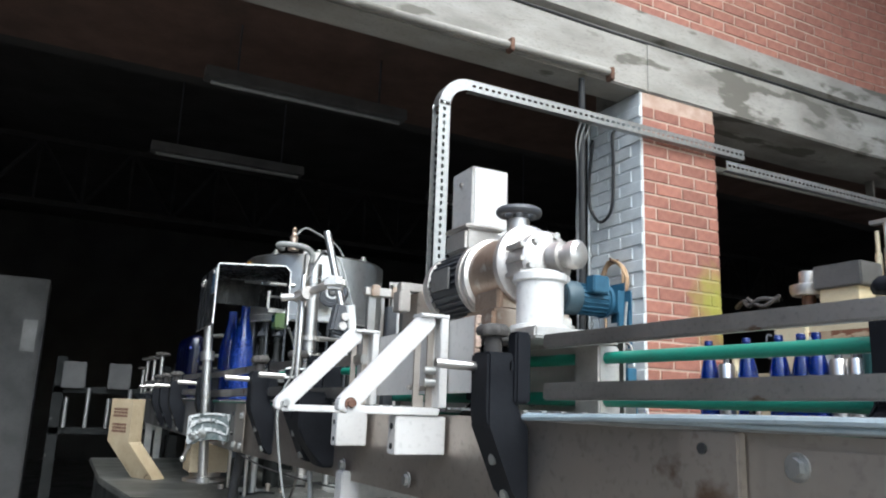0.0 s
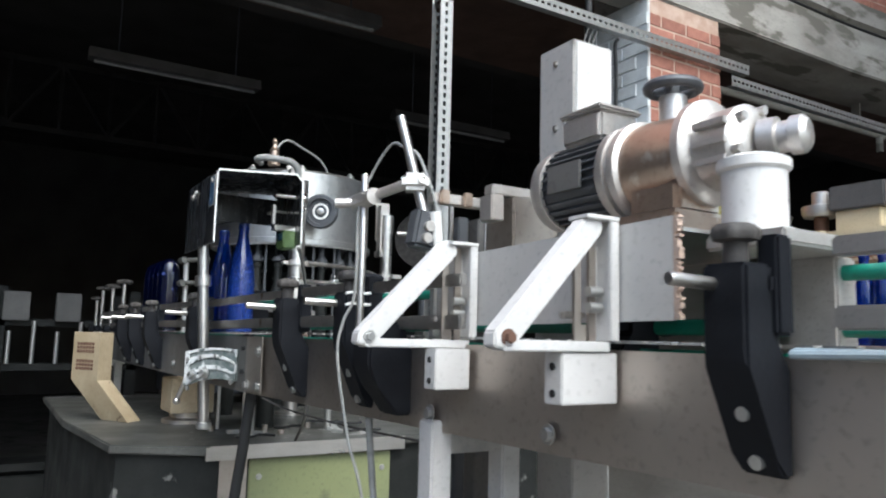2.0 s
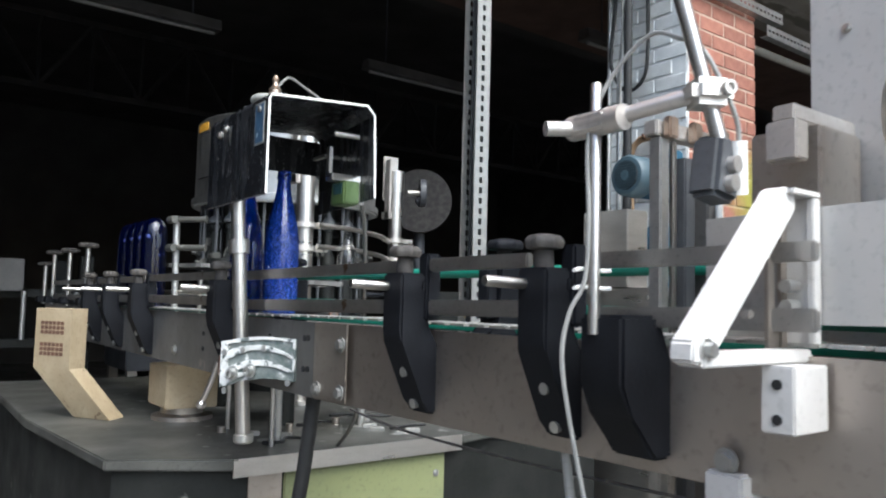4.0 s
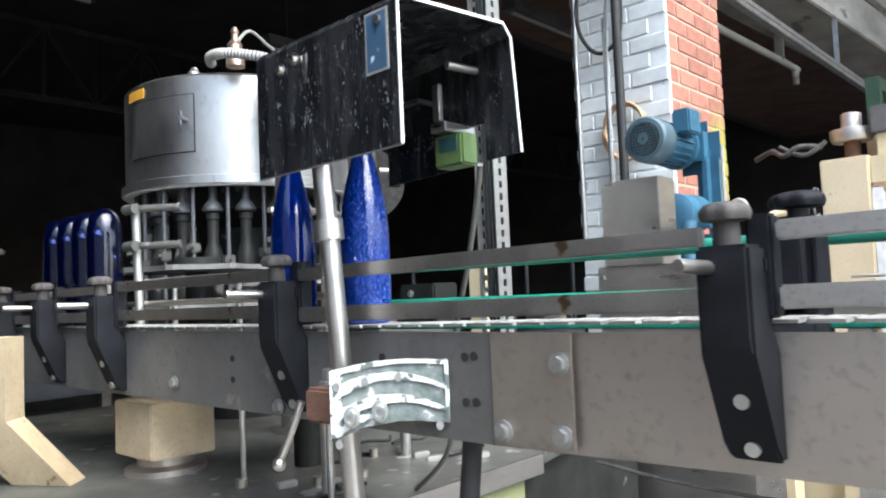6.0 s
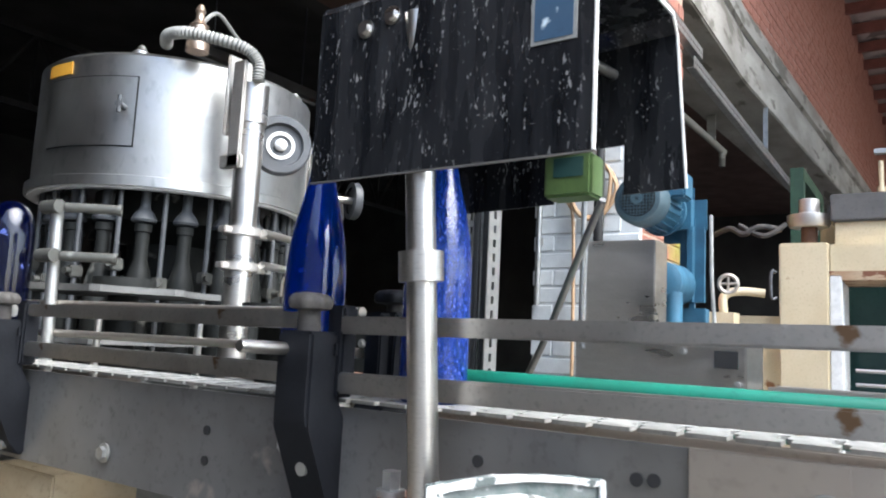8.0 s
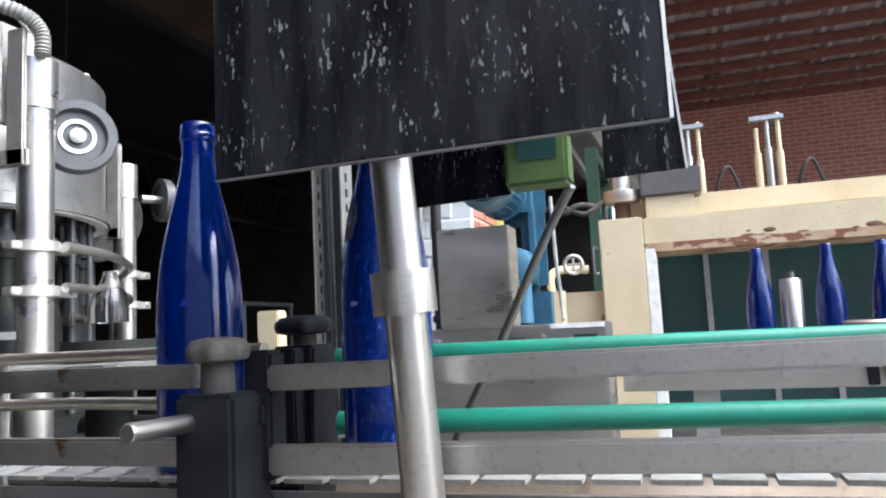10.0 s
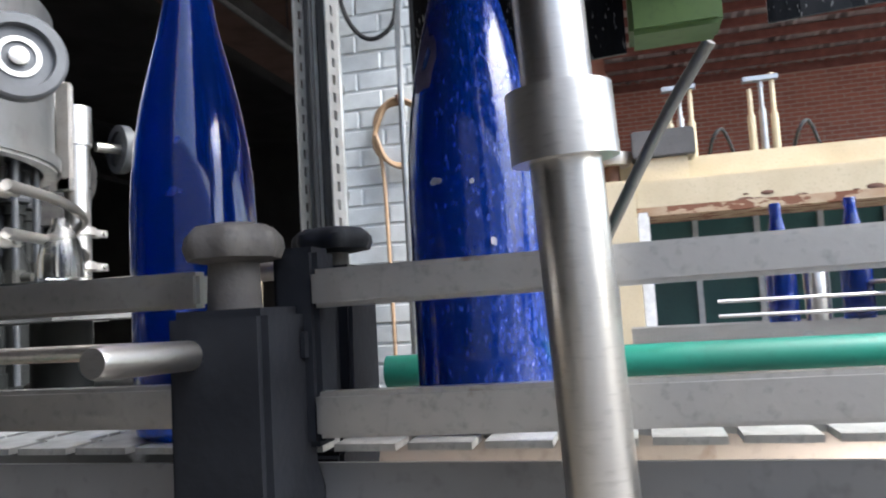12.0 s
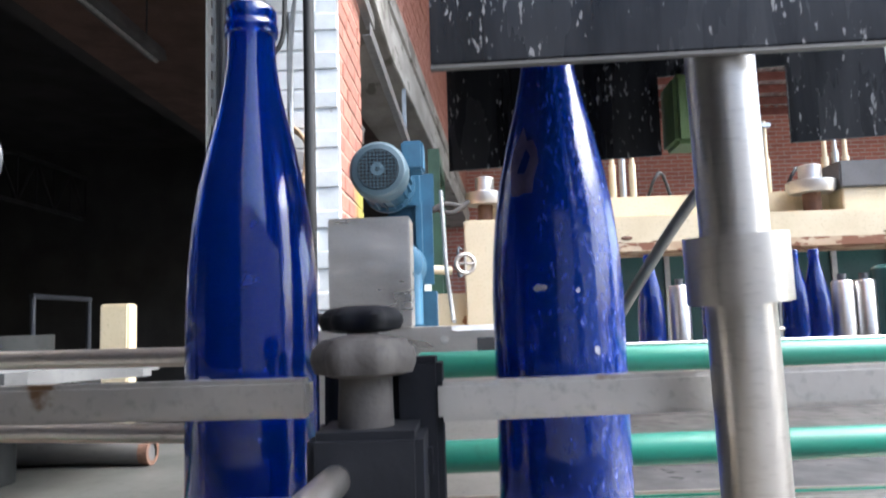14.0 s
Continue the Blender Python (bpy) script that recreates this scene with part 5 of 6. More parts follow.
def column(x, y, z1, r, wheel_at, wr, axis, strip):
    bm = B(); lathe(bm, (x, y, 0.905), [(0, 0), (r + 0.025, 0), (r + 0.025, 0.012), (r, 0.014), (r, z1 - 0.905 - 0.004), (r - 0.004, z1 - 0.905), (0, z1 - 0.905)], (0, 0, 1), 28)
    col = part("column", bm, STEEL, fm, "polished steel column")
    bm = B(); lathe(bm, (x, y, z1 - 0.09), [(r + 0.0005, 0), (r + 0.005, 0), (r + 0.005, 0.092), (0, 0.094)], (0, 0, 1), 28)
    part("cap", bm, STEEL, col)
    bm = B(); box(bm, x - r - 0.016, x - r - 0.006, y - 0.02, y + 0.02, z1 - 0.2, z1 + 0.05, 0.003); box(bm, x - r - 0.016, x + r, y + r + 0.002, y + r + 0.012, z1 - 0.12, z1 + 0.07, 0.003); box(bm, x - r - 0.016, x - r, y - 0.02, y + r + 0.012, z1 - 0.2, z1 - 0.17, 0.002)
    part("strap", bm, ALU, col)
    for z in (1.30, 1.42, 1.50):
        bm = B(); lathe(bm, (x, y, z), [(r + 0.0005, 0), (r + 0.01, 0), (r + 0.01, 0.018), (r + 0.0005, 0.018)], (0, 0, 1), 28); box(bm, x + r, x + r + 0.055, y - 0.014, y - 0.006, z, z + 0.018, 0.002); box(bm, x + r, x + r + 0.055, y + 0.006, y + 0.014, z, z + 0.018, 0.002)
        box(bm, x - r - 0.028, x - r, y - 0.012, y + 0.012, z + 0.002, z + 0.016, 0.002)
        part("clamp", bm, ALU, col)
        bm = B(); rod(bm, (x + r + 0.04, y - 0.02, z + 0.009), (x + r + 0.04, y + 0.02, z + 0.009), 0.006, seg=10)
        part("bolt", bm, GALV, col)
    w = Vector(wheel_at)
    ax = Vector(axis).normalized()
    bm = B(); lathe(bm, w, [(wr * 0.72, 0), (wr, 0), (wr, 0.022), (wr * 0.94, 0.026), (wr * 0.74, 0.026), (wr * 0.70, 0.012), (wr * 0.42, 0.012), (wr * 0.42, 0.008), (wr * 0.72, 0.006)], ax, 40)
    hwheel = part("handwheel", bm, MOTOR_DARK, fm, "dark grey plastic handwheel")
    bm = B(); lathe(bm, w, [(wr * 0.36, 0.013), (wr * 0.47, 0.0125), (wr * 0.47, 0.0155), (wr * 0.36, 0.016)], ax, 32)
    part("dial_ring", bm, EDGE, hwheel, "white dial ring")
    bm = B(); lathe(bm, w, [(wr * 0.1, 0.007), (wr * 0.43, 0.007), (wr * 0.43, 0.0115), (wr * 0.1, 0.0118)], ax, 32)
    part("web", bm, MOTOR_DARK, hwheel)
    bm = B(); lathe(bm, w, [(0, -0.05), (0.012, -0.05), (0.012, 0.004), (wr * 0.2, 0.006), (wr * 0.2, 0.02), (wr * 0.1, 0.022), (0, 0.022)], ax, 24)
    part("hub", bm, STEEL, hwheel)


column(1.04, 3.34, 1.85, 0.031, (1.145, 3.35, 1.735), 0.073, (-0.8, -1, 0.0), True)
column(1.60, 3.63, 1.80, 0.028, (1.70, 3.60, 1.72), 0.06, (0.9, -0.5, 0.0), True)
bm = B(); tube(bm, [(1.015, 3.30, 1.85), (1.012, 3.302, 1.895), (0.985, 3.32, 1.922), (0.94, 3.37, 1.938), (0.905, 3.42, 1.947), (0.90, 3.48, 1.952), (0.93, 3.53, 1.95)], 0.0135, 12, 14, 0.11)
part("hose", bm, GREY_CABLE, fm, "grey ribbed hose")
bm = B(); lathe(bm, (0.965, 3.46, 1.93), [(0, 0), (0.026, 0), (0.026, 0.022), (0.02, 0.026), (0.02, 0.062), (0.023, 0.064), (0.016, 0.07), (0.010, 0.08), (0.010, 0.095), (0.013, 0.1), (0.006, 0.115), (0, 0.116)], (0, 0, 1), 20)
part("vent_valve", bm, GEAR_CAST, fm)
bm = B(); tube(bm, [(0.97, 3.46, 2.0), (1.02, 3.47, 2.05), (1.1, 3.5, 2.035), (1.2, 3.53, 2.0), (1.26, 3.56, 1.94)], 0.005, 8)
part("air_line", bm, GREY_CABLE, fm, "thin grey air line")
for z in (1.436, 1.51):
    bm = B(); tube(bm, [(1.07, 3.3, z), (1.25, 3.36, z), (1.42, 3.46, z - 0.005), (1.56, 3.61, z - 0.01)], 0.009, 10)
    part("tie_bar", bm, STEEL, fm)
bm = B(); lathe(bm, (1.2, 3.32, 1.372), [(0.0, 0), (0.036, 0), (0.036, 0.03), (0.03, 0.06), (0.016, 0.085), (0.013, 0.1), (0.0, 0.1)], (0, 0, 1), 24)
part("sight_glass", bm, CLEAR, fm, "clear glass bell")
DUSTY_DISC = material("dusty_grey_plastic_disc", (0.13, 0.13, 0.125), (0.085, 0.085, 0.083), 0.7, 0.0, 14, (1, 1, 1), 0.15, 140, spots=(0.12, 0.12, 0.115), spot_at=0.66, spot_scale=18)
# starwheel and curved guides beside the belt
def starwheel(cx, cy, z, r, pockets, mat, label):
    bm = B()
    out = []
    for k in range(pockets):
        a0 = 2 * math.pi * k / pockets
        for j in range(8):
            a = a0 + 2 * math.pi / pockets * j / 8
            rr = r - 0.028 * max(0.0, math.sin(math.pi * j / 7)) ** 0.7
            out.append((cx + rr * math.cos(a), cy + rr * math.sin(a)))
    prism(bm, out, "z", z, z + 0.012)
    return part("starwheel", bm, mat, fm, label)


starwheel(0.80, 3.40, 1.345, 0.19, 8, DUSTY_DISC, "scalloped grey starwheel")
starwheel(0.80, 3.40, 1.25, 0.17, 8, DUSTY_DISC, "scalloped grey starwheel")
starwheel(0.82, 2.98, 1.295, 0.16, 8, DUSTY_DISC, "scalloped grey starwheel")
for x, y, z in ((0.80, 3.40, 1.375), (0.82, 2.98, 1.33)):
    bm = B(); rod(bm, (x, y, 0.905), (x, y, z), 0.03); rod(bm, (x, y, z - 0.018), (x, y, z + 0.005), 0.06)
    part("starwheel_shaft", bm, SHADED_GRIME, fm)
for z, col in ((1.318, DULL_STEEL), (1.268, DULL_STEEL)):
    bm = B(); tube(bm, [(0.615, 2.62, z), (0.64, 2.75, z), (0.66, 2.9, z), (0.64, 3.1, z), (0.615, 3.3, z), (0.612, 3.6, z)], 0.0065, 10)
    part("curved_guide", bm, col, fm)
for y in (2.70, 2.98, 3.25):
    bm = B(); rod(bm, (0.66, y, 0.905), (0.66, y, 1.325), 0.006, seg=10)
    part("guide_post", bm, STEEL, fm)
bm = B(); box(bm, 0.66, 1.05, 2.72, 3.12, 1.18, 1.20, 0.003)
part("bridge_plate", bm, TABLE_GRIME, fm, "dusty steel bridge plate")
for x, y in ((0.7, 2.76), (1.0, 2.86)):
    bm = B(); rod(bm, (x, y, 0.905), (x, y, 1.18), 0.012, seg=10)
    part("bridge_leg", bm, GALV, fm)
bm = B(); box(bm, 0.662, 0.69, 2.725, 2.90, 1.2005, 1.213, 0.002)
solid("rusty_bar", bm, RUST, "rusty flat bar lying on the bridge plate", "bar")
bm = B(); rod(bm, (0.90, 2.855, 1.2135), (0.915, 3.11, 1.2135), 0.013, seg=20)
roller = part("roller", bm, LAMP_GREY, fm, "dirty pale roller")
bm = B(); lathe(bm, (0.90, 2.855, 1.2135), [(0.009, -0.002), (0.0134, -0.002), (0.0134, 0.008), (0.009, 0.008)], (0.015, 0.255, 0), 20)
part("end_ring", bm, RUST, roller, "rusty end ring")
# Clamps take the table's grime colour to sit dark in the bowl's shade.
for k in range(20):
    a = radians(18 * k + 15)
    p = DC + Vector((0.325 * math.cos(a), 0.325 * math.sin(a), 1.385 + 0.02 * (k % 3)))
    bm = B(); rod(bm, p, p + Vector((0.03 * math.cos(a), 0.03 * math.sin(a), 0)), 0.008, seg=10); box(bm, p.x - 0.016, p.x + 0.016, p.y - 0.012, p.y + 0.012, p.z - 0.014, p.z + 0.014, 0.003)
    part("valve_clamp", bm, TABLE_GRIME, fm, "small darkened clamp on its rod")
    bm = B(); rod(bm, p - Vector((0, 0, 0.2)), p + Vector((0, 0, 0.23)), 0.006, seg=8)
    part("guide_rod", bm, MOTOR_DARK, fm)
# gripper arm on a stick
bm = B(); rod(bm, (0.605, 3.305, 1.20), (0.60, 3.312, 1.49), 0.010, seg=14); rod(bm, (0.605, 3.305, 0.905), (0.605, 3.305, 1.20), 0.012, seg=14)
part("sensor_stick", bm, GALV, fm)
for z, dx in ((1.485, 0.0), (1.40, 0.01)):
    bm = B(); rod(bm, (0.585, 3.327, z), (0.588, 3.284, z), 0.012, seg=14); rod(bm, (0.60, 3.285, z), (0.655, 3.213, z), 0.0085, seg=14); lathe(bm, (0.653, 3.215, z), [(0.006, 0), (0.0105, 0), (0.0105, 0.006), (0.006, 0.006), (0.006, 0.001)], (0.055, -0.047, 0), 14)
    part("clamp_head", bm, TABLE_GRIME, fm)

# cream gear box and chute on the table
bxt = thing("gear_cover", (0.62, 3.1, 0.905), "cream-painted square gear cover on a turned foot", "gear cover")
bm = B(); box(bm, 0.54, 0.685, 3.13, 3.30, 0.943, 1.06, 0.003)
part("cover", bm, CREAM_DIRTY, bxt)
bm = B(); lathe(bm, (0.615, 3.215, 0.905), [(0, 0), (0.085, 0), (0.085, 0.012), (0.06, 0.018), (0.06, 0.038)], (0, 0, 1), 28)
part("foot", bm, DULL_STEEL, bxt)
ch = thing("cream_hopper", (0.34, 3.3, 0.905), "cream-painted angled sheet-metal column with two vent grilles", "hopper")
bm = B()
foot = [(0.255, 3.42), (0.325, 3.30), (0.375, 3.35), (0.305, 3.47)]
rings = [[bm.verts.new((x + dx, y + dy, z)) for x, y in foot] for z, dx, dy in ((1.212, 0, 0), (1.045, 0, 0), (0.906, 0.1, -0.055))]
bm.faces.new(rings[0]), bm.faces.new(rings[2][::-1])
for a, b in zip(rings, rings[1:]):
    for k in range(4):
        bm.faces.new((a[k], b[k], b[(k + 1) % 4], a[(k + 1) % 4]))
part("column", bm, CREAM_DIRTY, ch)
side_a, side_b = Vector((0.255, 3.42, 0)), Vector((0.325, 3.30, 0))
along = (side_b - side_a).normalized()
out = Vector((along.y, -along.x, 0))
for z in (1.158, 1.098):
    bm = B()
    for k in range(6):
        c = side_a + along * (0.028 + 0.0155 * k)
        for h in (-0.013, 0.0, 0.013):
            box(bm, -0.006, 0.006, -0.001, 0.0015, -0.005, 0.005, 0.0, Matrix.Translation(c + Vector((0, 0, z + h)) + out * 0.0002) @ Matrix.Rotation(math.atan2(along.y, along.x), 4, "Z"))
    part("vent_grille", bm, RUST, ch, "brown vent grille")
bm = B(); box(bm, 1.885, 1.935, 3.345, 3.415, 0.905, 1.402, 0.004)
solid("cream_post", bm, CREAM, "cream square post standing on the filler table", "post")
gb = thing("junction_box", (1.62, 3.4, 0.905), "dark grey steel box with a bolt, standing on the filler table", "box")
bm = B(); box(bm, 1.60, 1.72, 3.322, 3.485, 0.905, 1.298, 0.006)
part("case", bm, SHADED_GRIME, gb)
bolt((1.60, 3.43, 1.265), (-1, 0, 0), 0.009, 0.009, gb, GALV)
# loose scrap on the table top
for k in range(16):
    x, y = random.uniform(0.5, 1.1), random.uniform(2.68, 3.05)
    bm = B()
    if k % 3 == 0:
        box(bm, x - 0.02, x + 0.02, y - 0.008, y + 0.008, 0.905, 0.917, 0.002, Matrix.Rotation(k, 4, "Z"))
    elif k % 3 == 1:
        rod(bm, (x, y, 0.905), (x, y, 0.905 + random.uniform(0.012, 0.03)), random.uniform(0.008, 0.016), seg=12)
    else:
        tube(bm, [(x, y, 0.909), (x + 0.04, y + random.uniform(-0.04, 0.04), 0.911), (x + 0.08, y + random.uniform(-0.05, 0.05), 0.909), (x + 0.12, y, 0.909)], 0.004, 6)
    solid("scrap_part", bm, (GALV, DULL_STEEL, HOSE_BLACK)[k % 3], "loose grimy metal part lying on the table top", "scrap", "scrap on the table")

# stems with knobs and bars further along the line
for y, z in ((3.97, 1.425), (4.3, 1.42), (4.64, 1.425), (4.85, 1.38)):
    t = thing("height_adjuster", (0.50, y, 1.08), "dusty lobed knob on a bright steel stem", "adjuster", "height adjusters")
    bm = B(); rod(bm, (0.49, y, 1.205), (0.49, y, z), 0.009, seg=14)
    part("stem", bm, STEEL, t)
    bm = B(); knob_mesh(bm, (0.49, y, z - 0.002), 0.034)
    part("knob", bm, KNOB, t)
    bm = B(); box(bm, 0.46, 0.52, y - 0.03, y + 0.03, 1.2125, 1.24, 0.004)
    part("block", bm, BLACK_PLASTIC, t)

# ---- machinery and a white cupboard further back in the hall, darkened for shade ----
cup = thing("cupboard", (-0.35, 6.2, 0), "metal cupboard in shade-dimmed grey with a dark notice on its door", "cupboard")
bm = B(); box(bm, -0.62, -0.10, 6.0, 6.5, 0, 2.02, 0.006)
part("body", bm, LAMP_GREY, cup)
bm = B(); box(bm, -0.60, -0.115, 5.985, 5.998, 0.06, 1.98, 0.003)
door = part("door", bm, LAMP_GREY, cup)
bm = B(); box(bm, -0.23, -0.14, 5.98, 5.984, 1.5, 1.72)
part("notice", bm, DARK_SIDE, door, "dark printed notice")
rin = thing("rinsing_machine", (0.3, 5.6, 0), "dark bottle rinser frame with pale inspection boxes", "machine")
for x, y in ((0.05, 5.3), (0.05, 6.0), (0.75, 5.3), (0.75, 6.0)):
    bm = B(); box(bm, x - 0.03, x + 0.03, y - 0.03, y + 0.03, 0, 1.45, 0.003)
    part("frame_post", bm, SHADED_GRIME, rin)
for z in (0.45, 1.0, 1.25):
    bm = B(); box(bm, 0.02, 0.78, 5.27, 5.33, z - 0.02, z + 0.02); box(bm, 0.02, 0.08, 5.33, 5.97, z - 0.02, z + 0.02)
    part("frame_bar", bm, SHADED_GRIME, rin)
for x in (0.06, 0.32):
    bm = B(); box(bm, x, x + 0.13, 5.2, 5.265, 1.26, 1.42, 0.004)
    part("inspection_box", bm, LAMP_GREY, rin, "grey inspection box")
for k in range(6):
    x = 0.1 + 0.12 * k
    bm = B(); rod(bm, (x, 5.24, 1.02), (x, 5.24, 1.2 + 0.06 * (k % 2)), 0.012, seg=10)
    part("nozzle", bm, GALV, rin)
bm = B(); box(bm, 0.0, 0.8, 5.3, 6.0, 0.05, 0.4, 0.01)
part("tank", bm, SHADED_GRIME, rin)
reel = thing("label_reel", (2.2, 4.35, 1.5), "tan wound reel on a dark stand behind the filler", "reel")
bm = B(); lathe(bm, (2.2, 4.30, 1.80), [(0.03, 0), (0.17, 0), (0.17, 0.05), (0.03, 0.05)], (-0.6, -0.8, 0), 40)
part("roll", bm, KNOB, reel)
bm = B(); rod(bm, (2.24, 4.36, 0), (2.24, 4.36, 1.82), 0.03); rod(bm, (2.24, 4.36, 1.80), (2.17, 4.26, 1.80), 0.02)
part("stand", bm, DARK_BASE, reel)
for k, (x, y, h) in enumerate(((2.6, 5.5, 1.3), (3.6, 6.0, 1.5), (4.6, 5.2, 1.2), (5.6, 5.8, 1.6), (1.6, 6.5, 1.2))):
    t = thing("bench_machine", (x, y, 0), "dark packing bench with steel rails in the shade of the hall", "machine", "benches in the hall")
    bm = B(); box(bm, x - 0.4, x + 0.4, y - 0.3, y + 0.3, 0.75, 0.95, 0.01)
    part("table", bm, DARK_BASE, t)
    for dx in (-0.35, 0.35):
        for dy in (-0.25, 0.25):
            bm = B(); box(bm, x + dx - 0.03, x + dx + 0.03, y + dy - 0.03, y + dy + 0.03, 0, 0.75)
            part("leg", bm, DULL_STEEL, t)
    bm = B(); rod(bm, (x - 0.4, y - 0.2, h), (x + 0.4, y - 0.2, h), 0.02, seg=10); rod(bm, (x - 0.38, y - 0.2, 0.95), (x - 0.38, y - 0.2, h), 0.02, seg=10); rod(bm, (x + 0.38, y - 0.2, 0.95), (x + 0.38, y - 0.2, h), 0.02, seg=10)
    part("top_rail", bm, DARK_BASE, t)
    bm = B(); box(bm, x - 0.1, x + 0.12, y - 0.28, y - 0.1, 0.951, 1.15, 0.006)
    part("carton", bm, CREAM if k % 2 else DULL_STEEL, t)

# ---- stainless pedestal with the blue geared motor ----
ped = thing("drive_pedestal", (1.98, 2.75, 0), "brushed stainless drive housing on a lower steel block", "housing")
bm = B(); box(bm, 1.92, 2.03, 2.655, 2.855, 1.315, 1.582, 0.003)
part("upper_housing", bm, STEEL, ped)
bm = B(); box(bm, 1.935, 2.16, 2.42, 2.89, 0, 1.314, 0.004)
part("lower_block", bm, STEEL, ped)
# Solid black block painting the shade of a slot.
bm = B(); box(bm, 1.930, 1.9345, 2.44, 2.50, 1.24, 1.285)
part("slot", bm, HOSE_BLACK, ped, "black block for the shade in an open slot")
bm = B(); box(bm, 1.931, 1.9345, 2.42, 2.56, 1.302, 1.3145)
part("edge_strip", bm, EDGE, ped)
for y, z in ((2.87, 1.28), (2.58, 1.28), (2.44, 1.2)):
    bolt((1.935, y, z), (-1, 0, 0), 0.007, 0.007, ped)
bmot = thing("blue_motor", (2.08, 2.7, 1.42), "blue-painted electric motor with a grilled fan cover on a gear arm", "motor")
MC = Vector((2.0, 2.752, 1.717))
FAN_GREY = material("grey_blue_fan_cover", (0.05, 0.085, 0.105), (0.035, 0.06, 0.075), 0.5, 0.0, 16, (1, 1, 1), 0.1, 160)
bm = B(); lathe(bm, MC, [(0.0, 0.004), (0.05, 0.004), (0.055, 0.0), (0.068, 0.003), (0.076, 0.014), (0.077, 0.075), (0.07, 0.077), (0.0, 0.077)], (1, 0, 0), 40)
part("fan_cover", bm, FAN_GREY, bmot, "grey-blue fan cover")
bm = B(); lathe(bm, MC, [(0.0, 0.078), (0.066, 0.078), (0.066, 0.23), (0.078, 0.232), (0.078, 0.25), (0, 0.25)], (1, 0, 0), 40)
mb = part("body", bm, BLUE_PAINT, bmot)
for k in range(20):
    a = 2 * math.pi * k / 20
    bm = B(); box(bm, MC.x + 0.085, MC.x + 0.225, MC.y - 0.0015, MC.y + 0.0015, MC.z + 0.064, MC.z + 0.074)
    bmesh.ops.rotate(bm, verts=bm.verts, cent=MC, matrix=Matrix.Rotation(a, 3, "X"))
    part("cooling_fin", bm, BLUE_PAINT, mb)
bm = B()
for k in range(-5, 6):
    d = 0.0095 * k
    hh = math.sqrt(max(0.0, 0.052 ** 2 - d * d))
    box(bm, MC.x - 0.0042, MC.x - 0.0016, MC.y + d - 0.0008, MC.y + d + 0.0008, MC.z - hh, MC.z + hh)
    box(bm, MC.x - 0.0046, MC.x - 0.0016, MC.y - hh, MC.y + hh, MC.z + d - 0.0008, MC.z + d + 0.0008)
grille = part("fan_grille", bm, FAN_GREY, bmot)
# Black disc paints the shade seen through the grille.
bm = B(); rod(bm, MC + Vector((-0.0014, 0, 0)), MC + Vector((0.0035, 0, 0)), 0.052, seg=32)
part("fan_recess", bm, HOSE_BLACK, grille, "black disc for the shade behind the fan grille")
bm = B(); lathe(bm, MC + Vector((-0.006, 0, 0)), [(0.006, 0), (0.018, 0), (0.018, 0.003), (0.006, 0.003)], (1, 0, 0), 24)
part("grille_ring", bm, FAN_GREY, grille)
bm = B(); box(bm, 2.10, 2.19, 2.64, 2.70, 1.735, 1.815, 0.006)
part("terminal_box", bm, BLUE_PAINT, bmot)
bm = B(); box(bm, 2.252, 2.335, 2.622, 2.80, 1.62, 1.80, 0.04); box(bm, 2.256, 2.33, 2.628, 2.705, 1.40, 1.70, 0.03)
part("gear_arm", bm, BLUE_PAINT, bmot)
bm = B(); lathe(bm, (2.10, 2.712, 1.48), [(0, 0), (0.042, 0), (0.062, 0.01), (0.066, 0.155), (0, 0.155)], (1, 0, 0), 36)
part("gear_case", bm, BLUE_PAINT, bmot)
bm = B(); rod(bm, (2.13, 2.68, 1.3145), (2.13, 2.68, 1.45), 0.028); box(bm, 2.27, 2.32, 2.62, 2.69, 0.0, 1.41, 0.003)
part("foot", bm, BLUE_PAINT, bmot)
bm = B(); tube(bm, [(2.25, 2.60, 1.70), (2.235, 2.595, 1.6), (2.225, 2.59, 1.48), (2.20, 2.575, 1.34), (2.15, 2.57, 1.32)], 0.006, 8)
part("hose", bm, GREY_CABLE, bmot, "pale hose")
bm = B(); lathe(bm, (2.19, 2.535, 1.48), [(0.026 + 0.006 * math.cos(a), 0.006 * math.sin(a)) for a in np.linspace(0, 2 * math.pi, 9)], (-1, -0.2, 0), 28); rod(bm, (2.19, 2.51, 1.48), (2.19, 2.56, 1.48), 0.004, seg=8); rod(bm, (2.19, 2.535, 1.45), (2.19, 2.535, 1.51), 0.004, seg=8)
part("small_handwheel", bm, DULL_STEEL, bmot)

# ---- second conveyor and the cream press behind ----
c2 = thing("second_conveyor", (2.15, 1.0, 0), "grey stainless bottle conveyor running past the cream machine", "conveyor")
bm = B(); box(bm, 2.10, 2.104, -2.5, 2.41, 1.13, 1.205)
part("side_plate", bm, STEEL, c2)
bm = B(); box(bm, 2.216, 2.22, -2.5, 2.41, 1.13, 1.205)
part("side_plate", bm, STEEL, c2)
bm = B(); box(bm, 2.104, 2.216, -2.5, 2.41, 1.190, 1.20)
part("belt", bm, CHAIN, c2, "grey chain belt")
for z in (1.226, 1.262):
    bm = B(); rod(bm, (2.092, -2.5, z), (2.092, 2.2, z), 0.0045, seg=10)
    part("side_rail", bm, STEEL, c2)
